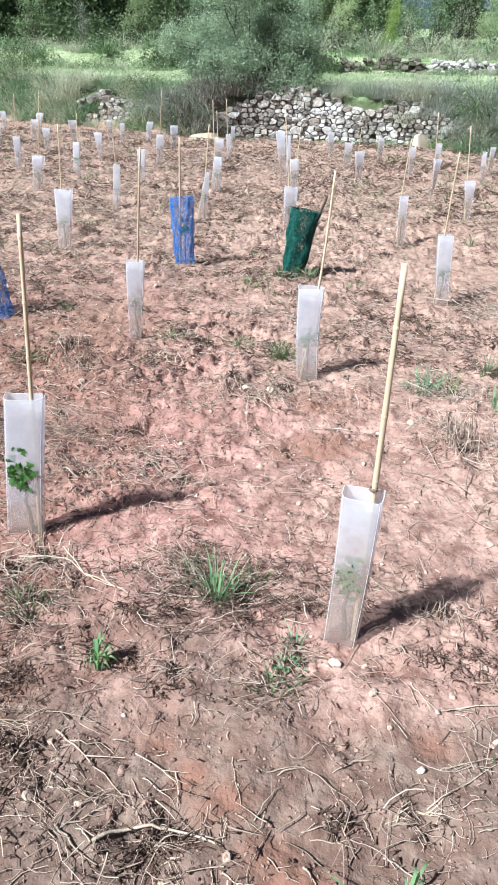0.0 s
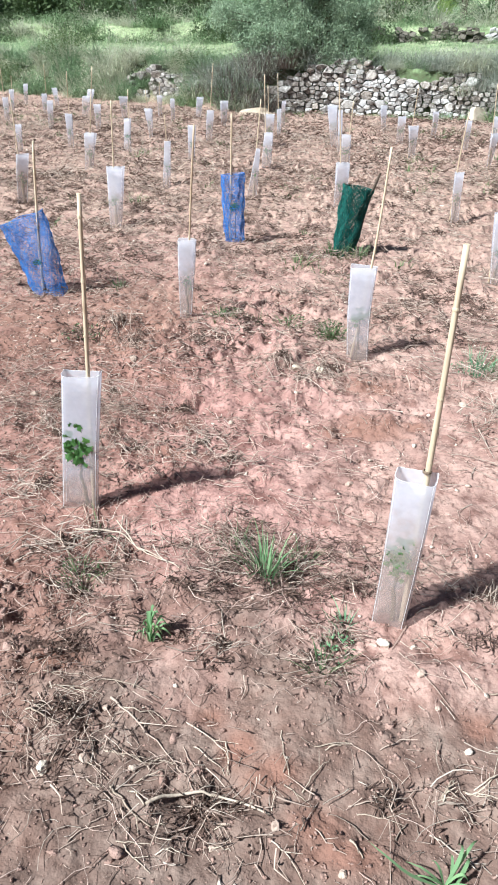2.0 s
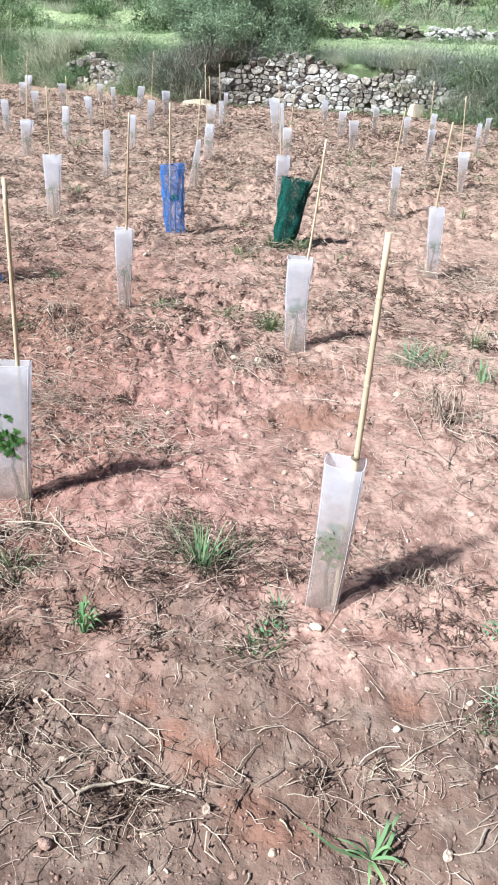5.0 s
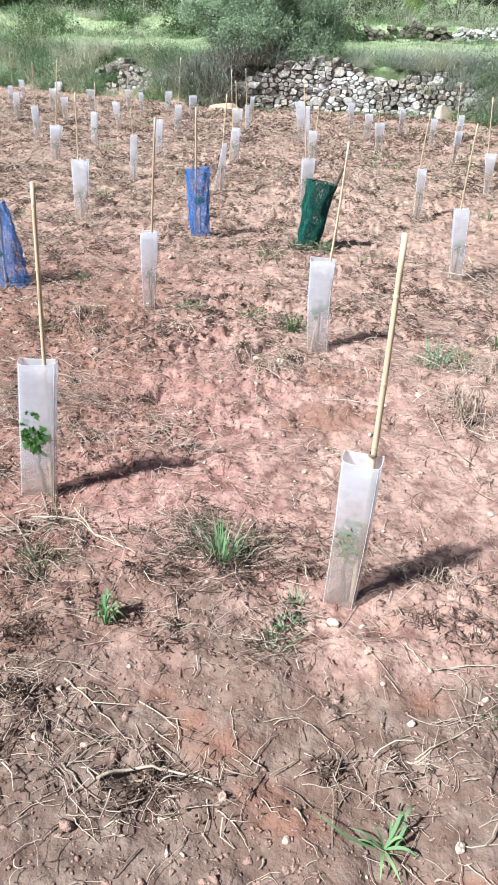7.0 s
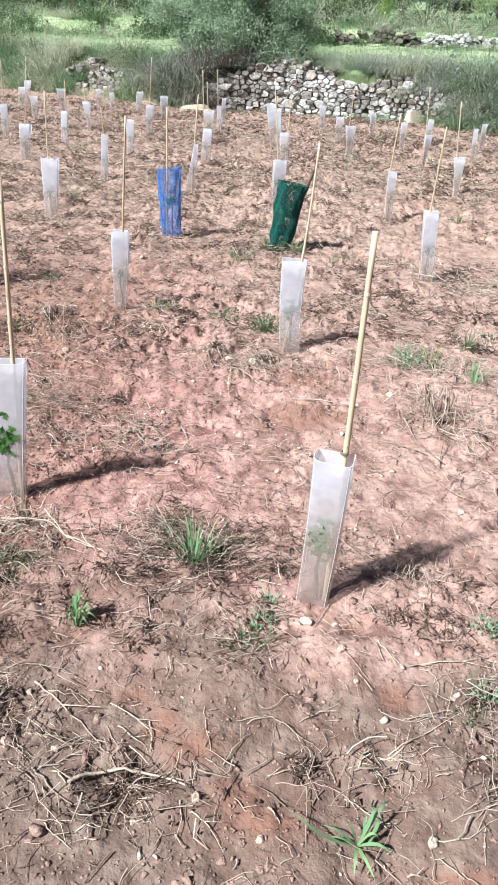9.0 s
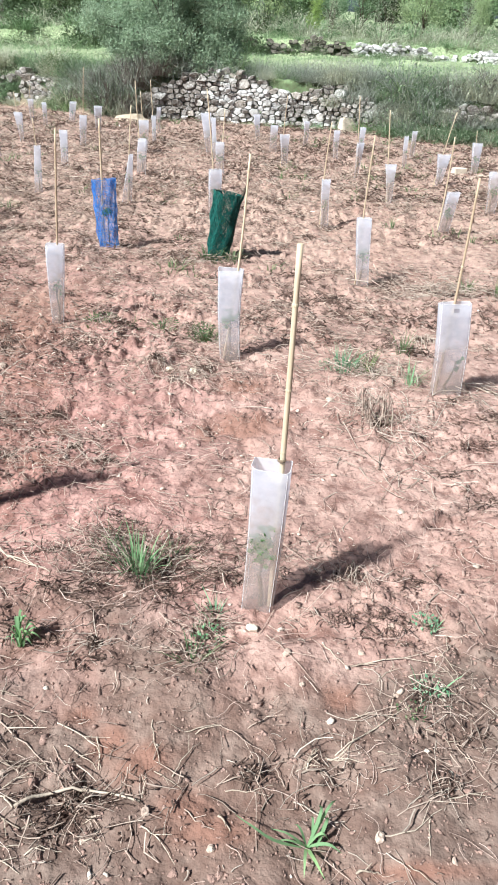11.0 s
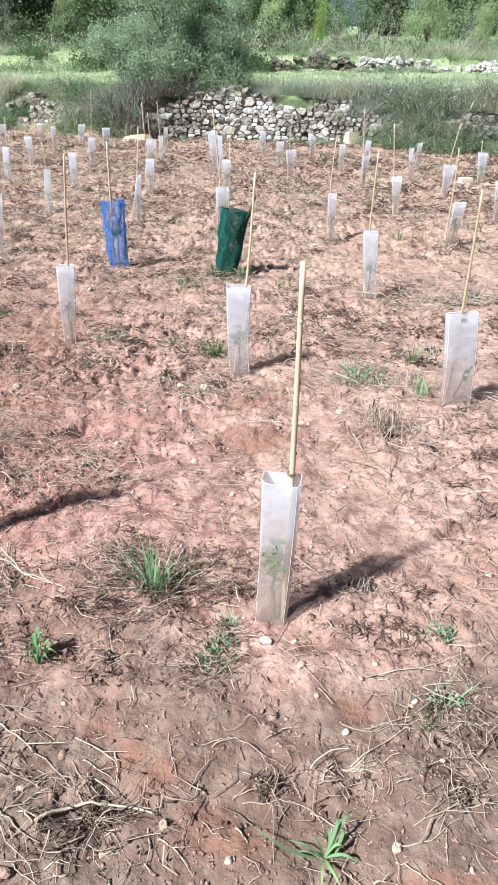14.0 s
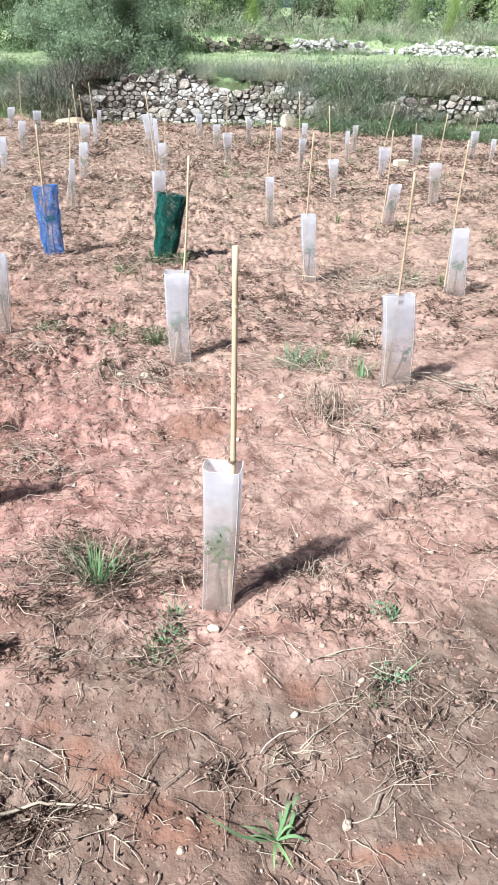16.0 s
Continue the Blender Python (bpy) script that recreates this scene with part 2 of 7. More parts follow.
def soil_material():
    n = Nodes("red_soil_and_turf")
    big = n.noise(0.9, 3)
    mid = n.noise(5.5, 4, 0.6)
    small = n.noise(38, 4, 0.65)
    grain = n.noise(260, 3, 0.7)
    base = n.ramp(big, (0.30, (0.250, 0.142, 0.112)), (0.52, (0.335, 0.216, 0.178)), (0.72, (0.400, 0.262, 0.216)))
    base = n.mix(n.ramp(mid, (0.40, grey(0.0)), (0.66, grey(0.65))), base, (0.530, 0.368, 0.302))
    # dark patches, coarse then small, standing in for litter and shaded hollows
    litter_shade = n.noise(8.5, 4, 0.62)
    base = n.mix(n.ramp(litter_shade, (0.37, grey(0.80)), (0.47, grey(0.0))), base, (0.165, 0.088, 0.070))
    base = n.mix(n.ramp(small, (0.38, grey(0.55)), (0.46, grey(0.0))), base, (0.190, 0.105, 0.085))
    base = n.mix(n.ramp(grain, (0.36, grey(0.35)), (0.48, grey(0.0))), base, (0.200, 0.118, 0.094))
    base = n.mix(n.ramp(grain, (0.60, grey(0.0)), (0.70, grey(0.25))), base, (0.60, 0.47, 0.40))
    # freshly turned clay, redder than the rest
    turned = n.node("ShaderNodeAttribute")
    turned.attribute_name = "clay"
    base = n.mix(turned.outputs["Fac"], base, n.mix(1.0, base, (0.97, 0.86, 0.885), 'MULTIPLY'))
    # trodden mud at the near edge: browner, with patches of khaki silt
    silt = n.node("ShaderNodeAttribute")
    silt.attribute_name = "mud"
    tone = n.ramp(n.noise(11, 4, 0.6), (0.34, (0.098, 0.064, 0.049)), (0.50, (0.142, 0.101, 0.080)), (0.66, (0.220, 0.167, 0.134)))
    edge = n.maths('ADD', silt.outputs["Fac"], n.maths('MULTIPLY', n.maths('SUBTRACT', n.noise(7.0, 4, 0.6), 0.5), 0.6))
    base = n.mix(n.ramp(edge, (0.15, grey(0.0)), (0.80, grey(0.85))), base, tone)
    # damp patches of deeper red, plus leftward darkening for shaded litter and pits
    dark_layer = n.node("ShaderNodeAttribute")
    dark_layer.attribute_name = "damp_shade"
    damp_shade = n.maths('ADD', dark_layer.outputs["Fac"], n.maths('MULTIPLY', n.maths('SUBTRACT', n.noise(9.0, 4, 0.6), 0.5), 0.5))
    base = n.mix(n.ramp(damp_shade, (0.12, grey(0.0)), (0.85, grey(0.85))), base, (0.215, 0.112, 0.080))
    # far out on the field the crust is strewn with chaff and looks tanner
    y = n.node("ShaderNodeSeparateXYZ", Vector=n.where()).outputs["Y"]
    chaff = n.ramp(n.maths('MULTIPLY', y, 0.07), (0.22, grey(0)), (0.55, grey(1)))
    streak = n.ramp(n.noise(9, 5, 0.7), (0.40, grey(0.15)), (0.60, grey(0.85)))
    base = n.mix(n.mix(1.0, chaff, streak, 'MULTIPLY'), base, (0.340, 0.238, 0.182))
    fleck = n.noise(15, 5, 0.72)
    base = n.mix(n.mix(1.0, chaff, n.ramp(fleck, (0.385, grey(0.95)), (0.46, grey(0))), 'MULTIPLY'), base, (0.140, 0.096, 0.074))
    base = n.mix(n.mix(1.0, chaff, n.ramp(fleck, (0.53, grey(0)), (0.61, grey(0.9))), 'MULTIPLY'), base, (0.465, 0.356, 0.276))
    turf = n.node("ShaderNodeAttribute")
    turf.attribute_name = "turf"
    g = n.ramp(n.noise(1.7, 4), (0.3, (0.065, 0.095, 0.042)), (0.55, (0.115, 0.155, 0.075)), (0.75, (0.230, 0.245, 0.150)))
    upper = n.node("ShaderNodeSeparateXYZ", Vector=n.where()).outputs["Z"]
    meadow = n.ramp(n.noise(0.5, 4), (0.35, (0.23, 0.31, 0.15)), (0.6, (0.41, 0.48, 0.27)), (0.75, (0.60, 0.61, 0.42)))
    g = n.mix(n.ramp(upper, (0.90, grey(0)), (1.0, grey(1))), g, meadow)
    g = n.mix(n.ramp(n.noise(14, 4), (0.35, grey(0.7)), (0.6, grey(0))), g, (0.06, 0.055, 0.03))
    col = n.mix(turf.outputs["Fac"], base, g)
    h = n.mix(0.45, n.noise(46, 4, 0.58), n.noise(19, 3, 0.6))
    n.bump(h, 1.0, 0.016)
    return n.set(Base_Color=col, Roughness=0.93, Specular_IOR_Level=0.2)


def two_tone(name, a, b, scale=6.0, rough=0.8, bump=0.0, island=False, spread=0.5, local=True):
    """A matt surface that varies between two colours, by grain and from piece to piece."""
    n = Nodes(name)
    fac = n.noise(scale, 4, 0.6, n.local() if local else None)
    fac = n.ramp(fac, (0.3, grey(0)), (0.7, grey(1)))
    if island:
        r = n.node("ShaderNodeNewGeometry").outputs["Random Per Island"]
    else:
        r = n.node("ShaderNodeObjectInfo").outputs["Random"]
    fac = n.mix(spread, fac, r)
    col = n.mix(fac, a, b)
    if bump:
        n.bump(n.noise(scale * 6, 4, 0.65, n.local() if local else None), bump, 0.02)
    return n.set(Base_Color=col, Roughness=rough, Specular_IOR_Level=0.25)


def foliage(name, dark, light, through=0.35, rough=0.55, extra=None):
    n = Nodes(name)
    r = n.node("ShaderNodeNewGeometry").outputs["Random Per Island"]
    stops = [(0.0, dark), (0.75, light)] + ([(1.0, extra)] if extra else [])
    col = n.ramp(r, *stops)
    col = n.mix(0.35, col, n.mix(n.noise(1.3, 2), dark, light))
    own = n.node("ShaderNodeObjectInfo").outputs["Random"]
    col = n.mix(1.0, col, n.ramp(own, (0.0, (0.72, 0.74, 0.70)), (0.5, (1.0, 1.0, 1.0)), (1.0, (1.22, 1.16, 1.0))), 'MULTIPLY')
    n.set(Base_Color=col, Roughness=min(rough + 0.2, 0.95), Specular_IOR_Level=0.15)
    tr = n.node("ShaderNodeBsdfTranslucent", Color=col)
    mixer = n.node("ShaderNodeMixShader", Fac=through)
    n.put(mixer.inputs[1], n.bsdf.outputs["BSDF"])
    n.put(mixer.inputs[2], tr.outputs["BSDF"])
    n.put(n.out.inputs["Surface"], mixer.outputs["Shader"])
    return n.mat


def sleeve_material():
    n = Nodes("translucent_white_plastic")
    z = n.node("ShaderNodeSeparateXYZ", Vector=n.local()).outputs["Z"]
    splash = n.maths('ADD', n.maths('MULTIPLY', z, -2.9), n.maths('MULTIPLY', n.noise(9, 4, 0.65, n.local()), 1.7))
    rnd = n.node("ShaderNodeObjectInfo").outputs["Random"]
    splash = n.maths('ADD', splash, n.maths('MULTIPLY', rnd, 0.60))
    splash = n.ramp(splash, (0.15, grey(0)), (0.75, grey(0.80)))
    film = n.ramp(n.noise(22, 3, 0.6, n.local()), (0.3, (0.76, 0.76, 0.81)), (0.7, (0.88, 0.88, 0.93)))
    col = n.mix(splash, film, (0.60, 0.47, 0.39))
    n.set(Base_Color=col, Roughness=0.38, Specular_IOR_Level=0.4)
    n.bump(n.noise(9, 2, 0.5, n.local()), 0.12, 0.01)
    tr = n.node("ShaderNodeBsdfTranslucent", Color=col)
    m1 = n.node("ShaderNodeMixShader", Fac=0.42)
    n.put(m1.inputs[1], n.bsdf.outputs["BSDF"])
    n.put(m1.inputs[2], tr.outputs["BSDF"])
    clear = n.node("ShaderNodeBsdfTransparent", Color=(0.97, 0.97, 0.98, 1))
    haze = n.maths('ADD', z, n.maths('MULTIPLY', n.noise(7, 3, 0.6, n.local()), 0.25))
    m2 = n.node("ShaderNodeMixShader", Fac=n.ramp(haze, (0.36, grey(0.73)), (0.52, grey(0.60))))
    n.put(m2.inputs[1], m1.outputs["Shader"])
    n.put(m2.inputs[2], clear.outputs["BSDF"])
    n.put(n.out.inputs["Surface"], m2.outputs["Shader"])
    return n.mat


def stone_material(name, white=0.0):
    n = Nodes(name)
    r = n.node("ShaderNodeObjectInfo").outputs["Random"]
    col = n.ramp(r, (0.0, (0.17, 0.155, 0.14)), (0.28, (0.30, 0.275, 0.25)), (0.50, (0.40, 0.345, 0.29)), (0.72, (0.50, 0.465, 0.42)), (0.90, (0.62, 0.60, 0.57)), (1.0, (0.74, 0.73, 0.70)))
    col = n.mix(white, col, (0.80, 0.79, 0.77))
    lichen = n.mix(0.45, n.noise(4.5, 5, 0.65, n.where()), n.noise(0.75, 2, 0.5, n.where()))
    lichen = n.ramp(lichen, (0.42, grey(0.80 - 0.6 * white)), (0.55, grey(0)))
    col = n.mix(lichen, col, (0.16, 0.14, 0.12))
    blotch = n.noise(13, 4, 0.65, n.where())
    col = n.mix(n.ramp(blotch, (0.34, grey(0.7)), (0.44, grey(0))), col, (0.14, 0.125, 0.105))
    col = n.mix(n.ramp(blotch, (0.56, grey(0)), (0.66, grey(0.55))), col, (0.72, 0.70, 0.67))
    col = n.mix(n.ramp(n.noise(26, 4, 0.6, n.where()), (0.55, grey(0)), (0.75, grey(0.5))), col, (0.68, 0.65, 0.60))
    n.bump(n.noise(17, 5, 0.65, n.where()), 0.9, 0.04)
    return n.set(Base_Color=col, Roughness=0.9, Specular_IOR_Level=0.25)


def bamboo_material():
    n = Nodes("dry_bamboo")
    z = n.node("ShaderNodeMapping", Vector=n.local(), Scale=(60, 60, 3))
    fibre = n.noise(4, 4, 0.6, z.outputs["Vector"])
    r = n.node("ShaderNodeObjectInfo").outputs["Random"]
    col = n.mix(n.ramp(fibre, (0.3, grey(0)), (0.7, grey(1))), (0.45, 0.35, 0.23), (0.68, 0.57, 0.41))
    col = n.mix(n.maths('MULTIPLY', r, 0.75), col, (0.36, 0.26, 0.17))
    col = n.mix(n.ramp(n.noise(11, 3, 0.6, n.local()), (0.62, grey(0)), (0.75, grey(0.5))), col, (0.24, 0.17, 0.10))
    n.bump(fibre, 0.25, 0.002)
    return n.set(Base_Color=col, Roughness=0.5, Specular_IOR_Level=0.4)


SOIL = soil_material()
SLEEVE = sleeve_material()
STONE = stone_material("weathered_limestone")
STONE_WHITE = stone_material("clean_white_limestone", 0.55)
BAMBOO = bamboo_material()
RIM = two_tone("white_plastic_edge", (0.66, 0.65, 0.66), (0.84, 0.83, 0.84), 8, 0.4)
NODE_RING = two_tone("bamboo_node", (0.44, 0.36, 0.24), (0.62, 0.52, 0.36), 30, 0.6)
TIE = two_tone("brown_tie", (0.10, 0.07, 0.05), (0.20, 0.15, 0.10), 40, 0.7)
VINE_STEM = two_tone("young_vine_bark", (0.08, 0.062, 0.040), (0.20, 0.16, 0.10), 30, 0.85)
STRAW = two_tone("dry_straw", (0.17, 0.128, 0.095), (0.62, 0.53, 0.44), 6, 0.85, island=True, spread=0.75)
CHAFF = two_tone("old_chaff", (0.15, 0.100, 0.080), (0.58, 0.46, 0.37), 5, 0.9, island=True, spread=0.85)
TWIG = two_tone("bleached_twig", (0.26, 0.20, 0.15), (0.60, 0.51, 0.40), 9, 0.85, 0.3, spread=0.6)
# dark litter; its darkness also stands in for shade in crevices and under mats
ROOT = two_tone("dead_root_and_shade", (0.048, 0.031, 0.024), (0.19, 0.125, 0.096), 8, 0.95, island=True, spread=0.6)
PALE_ROOT = two_tone("pale_dead_root", (0.34, 0.235, 0.19), (0.66, 0.52, 0.44), 6, 0.9, island=True, spread=0.7)
CLOD = two_tone("soil_clods", (0.235, 0.145, 0.112), (0.430, 0.290, 0.238), 12, 0.95, 0.8, island=True, spread=0.35)
PEBBLE = two_tone("pale_pebble", (0.46, 0.36, 0.28), (0.70, 0.62, 0.52), 14, 0.85, 0.3, island=True, spread=0.6)
PEBBLE_TAN = two_tone("dull_tan_stone", (0.34, 0.24, 0.19), (0.56, 0.45, 0.36), 14, 0.9, 0.4)
PEBBLE_WHITE = two_tone("whitish_stone", (0.48, 0.40, 0.30), (0.72, 0.64, 0.52), 12, 0.85, 0.4)
ROCK = two_tone("pale_rock", (0.44, 0.35, 0.25), (0.68, 0.60, 0.48), 9, 0.9, 0.8)
# darker copy of the wall stone, coloured for a stretch that lies in shade
STONE_SHADED = two_tone("shaded_stone", (0.050, 0.048, 0.036), (0.24, 0.215, 0.175), 9, 0.95, 0.6)
WEED = foliage("green_weed", (0.060, 0.105, 0.045), (0.165, 0.235, 0.115), 0.3, 0.6, (0.32, 0.30, 0.19))
FRESH = foliage("fresh_grass_blade", (0.100, 0.230, 0.120), (0.280, 0.470, 0.290), 0.4, 0.45, (0.42, 0.46, 0.32))
MINT = foliage("pale_fresh_blade", (0.120, 0.255, 0.112), (0.320, 0.490, 0.255), 0.4, 0.5, (0.48, 0.54, 0.33))
VINE_LEAF = foliage("vine_leaf", (0.034, 0.105, 0.030), (0.150, 0.290, 0.085), 0.3, 0.45, (0.26, 0.35, 0.13))
BARK = two_tone("rough_bark", (0.055, 0.042, 0.030), (0.135, 0.105, 0.080), 14, 0.9, 0.8)
OLIVE = foliage("silvery_olive_leaf", (0.120, 0.182, 0.122), (0.380, 0.495, 0.360), 0.35, 0.7, (0.47, 0.57, 0.44))
TURF = foliage("terrace_grass", (0.250, 0.370, 0.197), (0.505, 0.620, 0.385), 0.5, 0.6, (0.74, 0.76, 0.58))
BUSH_GREY = foliage("grey_dry_scrub", (0.250, 0.275, 0.225), (0.520, 0.555, 0.480), 0.55, 0.8, (0.68, 0.70, 0.62))
BUSH_GREEN = foliage("rough_green_herb", (0.110, 0.180, 0.095), (0.310, 0.430, 0.255), 0.45, 0.6, (0.54, 0.59, 0.44))
WOOD_DARK = foliage("dark_evergreen_leaf", (0.052, 0.080, 0.040), (0.165, 0.225, 0.110), 0.3, 0.6)
WOOD_MID = foliage("broad_leaf_crown", (0.290, 0.380, 0.200), (0.610, 0.700, 0.420), 0.5, 0.7)
DEAD = two_tone("dead_scrub", (0.075, 0.058, 0.048), (0.310, 0.268, 0.236), 3, 0.95, island=True, spread=0.7)
WOOD_LIGHT = foliage("yellow_green_leaf", (0.260, 0.380, 0.110), (0.520, 0.640, 0.230), 0.5, 0.6)


# ---- ground ----
def steps(start, end, first, growth, cap=None):
    out, p = [], start
    while p < end:
        out.append(p)
        s = first + growth * (p - start)
        p += min(s, cap) if cap else s
    return out


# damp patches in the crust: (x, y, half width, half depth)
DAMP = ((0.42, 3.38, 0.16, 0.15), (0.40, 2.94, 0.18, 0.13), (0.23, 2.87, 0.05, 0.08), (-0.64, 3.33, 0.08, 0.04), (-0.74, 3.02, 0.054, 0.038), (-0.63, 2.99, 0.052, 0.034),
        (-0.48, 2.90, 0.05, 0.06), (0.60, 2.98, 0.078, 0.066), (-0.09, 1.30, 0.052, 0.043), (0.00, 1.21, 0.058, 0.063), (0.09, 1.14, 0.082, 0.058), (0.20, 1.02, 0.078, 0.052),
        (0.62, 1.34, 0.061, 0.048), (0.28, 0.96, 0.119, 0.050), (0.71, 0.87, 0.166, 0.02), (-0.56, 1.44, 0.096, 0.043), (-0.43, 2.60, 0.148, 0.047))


def ground():
    ys = steps(0.45, 2.6, 0.008, 0.0) + steps(2.6, 33, 0.008, 0.012) + steps(33, 900, 0.5, 0.16)
    ys = [-60, -40, -28, -20, -15, -12] + [0.45 - v for v in reversed(steps(0, 11, 0.02, 0.03)[1:])] + ys
    half = steps(0, 1.05, 0.008, 0.0) + steps(1.05, 16, 0.008, 0.024) + steps(16, 900, 0.5, 0.25)
    xs = [0.2 - v for v in reversed(half[1:])] + [0.2 + v for v in half]
    gx, gy = np.meshgrid(np.array(xs), np.array(ys))
    gz = ground_z(gx, gy)
    nx, ny = len(xs), len(ys)
    v = np.stack([gx, gy, gz], axis=-1).reshape(-1, 3)
    i = (np.arange(ny - 1) * nx)[:, None] + np.arange(nx - 1)[None, :]
    f = np.stack([i, i + 1, i + nx + 1, i + nx], axis=-1).reshape(-1, 4)
    me = mesh_from("ground", v, f, True)
    d = gy - field_edge(gx)
    turf = smooth(d + 0.5 * fbm(gx, gy, 0.6, 3, 61), 0.0, 0.5)
    clay = smooth(0.9 - gx + 0.8 * fbm(gx, gy, 0.8, 3, 63), 0.0, 1.1) * smooth(gy, 1.3, 1.9) * (1 - smooth(gy, 4.5, 7.5))
    mud = 0.95 * smooth(1.86 - 0.15 * gx + 0.8 * fbm(gx, gy, 0.6, 4, 65) - gy, 0.0, 0.75)
    # the second term darkens the left, for the shade of litter and pits
    damp_shade = 0.25 * smooth(fbm(gx, gy, 0.7, 3, 67), 0.05, 0.5) + 0.60 * smooth(-gx, 0.1, 0.9) * (1 - smooth(gy, 4.0, 6.5))
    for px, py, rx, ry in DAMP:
        damp_shade = np.maximum(damp_shade, 0.95 * np.exp(-(((gx - px) / rx) ** 2 + ((gy - py) / ry) ** 2) * 0.8))
    for name, value in (("turf", turf), ("clay", clay), ("mud", mud), ("damp_shade", damp_shade)):
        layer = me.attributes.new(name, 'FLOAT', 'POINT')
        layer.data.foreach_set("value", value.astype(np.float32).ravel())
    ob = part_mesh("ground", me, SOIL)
    return tagged(ob, "red ploughed clay soil rising to grassy terraces behind", "ground", kind="structure")


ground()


# ---- vine guards, stakes, seedlings ----
def sleeve_shape(w_top, w_base, height, lean, flat, twist, seed):
    """The outline of a sleeve with four folds: a function of the turn and the share of the height."""
    rng = np.random.default_rng(seed)
    pinch, sag = rng.uniform(-0.05, 0.05), rng.normal() * 0.004

    def spot(ang, u, inset=0.0):
        c, s = np.cos(ang), np.sin(ang)
        p = 0.30
        cx, cy = np.sign(c) * np.abs(c) ** p, np.sign(s) * np.abs(s) ** p
        w = (w_base + (w_top - w_base) * u) * (1 + pinch * np.sin(u * math.pi)) * 0.5 - inset
        d = w * flat * (0.7 + 0.4 * u) * (1 + 0.10 * np.sin(5 * u + seed))
        tw = twist + 0.10 * u
        x = cx * w * np.cos(tw) - cy * d * np.sin(tw) + lean[0] * u + sag * np.sin(u * 3.14)
        y = cx * w * np.sin(tw) + cy * d * np.cos(tw) + lean[1] * u
        edge = 0.004 * np.sin(ang * 2 + seed) * u ** 6 + 0.008 * np.sin(ang * 3 + seed) * (1 - u) ** 6
        return np.stack([x, y, -0.02 + (height + 0.02) * u + edge + 0 * x], axis=-1)

    return spot


def sleeve_mesh(spot, cols=24, rings=9):
    """Thin walls, inside and out, with a lip above and below."""
    ang = (np.arange(cols) + 0.5) * 2 * math.pi / cols
    v = np.concatenate([spot(ang, np.full(cols, k / (rings - 1)), skin) for skin in (0.0, 0.0014) for k in range(rings)])
    f, n = [], rings * cols
    for k in range(rings - 1):
        for j in range(cols):
            a, b = k * cols + j, k * cols + (j + 1) % cols
            f.append((a, b, b + cols, a + cols))
            f.append((n + b, n + a, n + a + cols, n + b + cols))
    top = (rings - 1) * cols
    for j in range(cols):
        a, b = top + j, top + (j + 1) % cols
        f.append((a, b, n + b, n + a))
        a, b = j, (j + 1) % cols
        f.append((b, a, n + a, n + b))
    return mesh_from("sleeve", v, f, False)


def ring_bm(radius, thick, height=0.0, segs=10):
    bm = bmesh.new()
    prof = [(radius, -height / 2), (radius + thick, -height / 4), (radius + thick, height / 4), (radius, height / 2)]
    loops = []
    for k in range(segs):
        a = 2 * math.pi * k / segs
        loops.append([bm.verts.new((r * math.cos(a), r * math.sin(a), z)) for r, z in prof])
    for k in range(segs):
        p, q = loops[k], loops[(k + 1) % segs]
        for j in range(3):
            bm.faces.new((p[j], q[j], q[j + 1], p[j + 1]))
    return bm


def mesh_of(name, bm, material):
    me = bpy.data.meshes.new(name)
    bm.to_mesh(me)
    bm.free()
    me.materials.append(material)
    return me


NODE_MESH = mesh_of("node", ring_bm(0.0080, 0.0009, 0.010), NODE_RING)
TIE_MESH = mesh_of("tie", ring_bm(0.0095, 0.003, 0.010), TIE)
STAKE_LABEL = "dry pale bamboo stake pushed into the red soil"
GUARD_LABEL = "translucent white plastic vine guard, soil-splashed at its foot"


def stake(x, y, dx, dy, height, seed, radius=0.0085, label=STAKE_LABEL):
    """A bamboo cane from the ground at (x, y) to a top dx, dy aside, with its nodes."""
    rng = np.random.default_rng(seed)
    z0 = float(ground_z(x, y))
    ob = thing("bamboo_stake", label, "stake", "bamboo stakes of the young vineyard", at=pose(x, y, z0))
    k = 14
    u = np.linspace(0, 1, k)
    bend = rng.normal(size=2) * np.array([0.009, 0.003])
    bow = np.sin(u * math.pi)
    path = np.stack([dx * u + bend[0] * bow, dy * u + bend[1] * bow, -0.06 + (height + 0.06) * u], axis=1)
    rad = radius * (1.06 - 0.16 * u) * (1 + 0.04 * rng.normal(size=k))
    v, f = tubes(path[None], rad[None], 10)
    bm = bmesh.new()
    vs = [bm.verts.new(p) for p in v]
    for q in f:
        bm.faces.new([vs[j] for j in q])
    bm.faces.new(vs[-10:])
    for face in bm.faces:
        face.smooth = len(face.verts) == 4
    culm = part("culm", bm, BAMBOO, ob)
    direction = Vector((dx, dy, height)).normalized().to_track_quat('Z', 'Y').to_matrix().to_4x4()
    at = 0.16 + 0.1 * rng.random()
    while at < height - 0.05:
        j = at / height
        b = math.sin(j * math.pi)
        m = Matrix.Translation((dx * j + bend[0] * b, dy * j + bend[1] * b, at)) @ direction
        s = radius / 0.0085
        part_mesh("node", NODE_MESH, None, culm, m=m @ Matrix.Diagonal((s, s, 1, 1)))
        at += 0.17 + 0.09 * rng.random()
    return ob


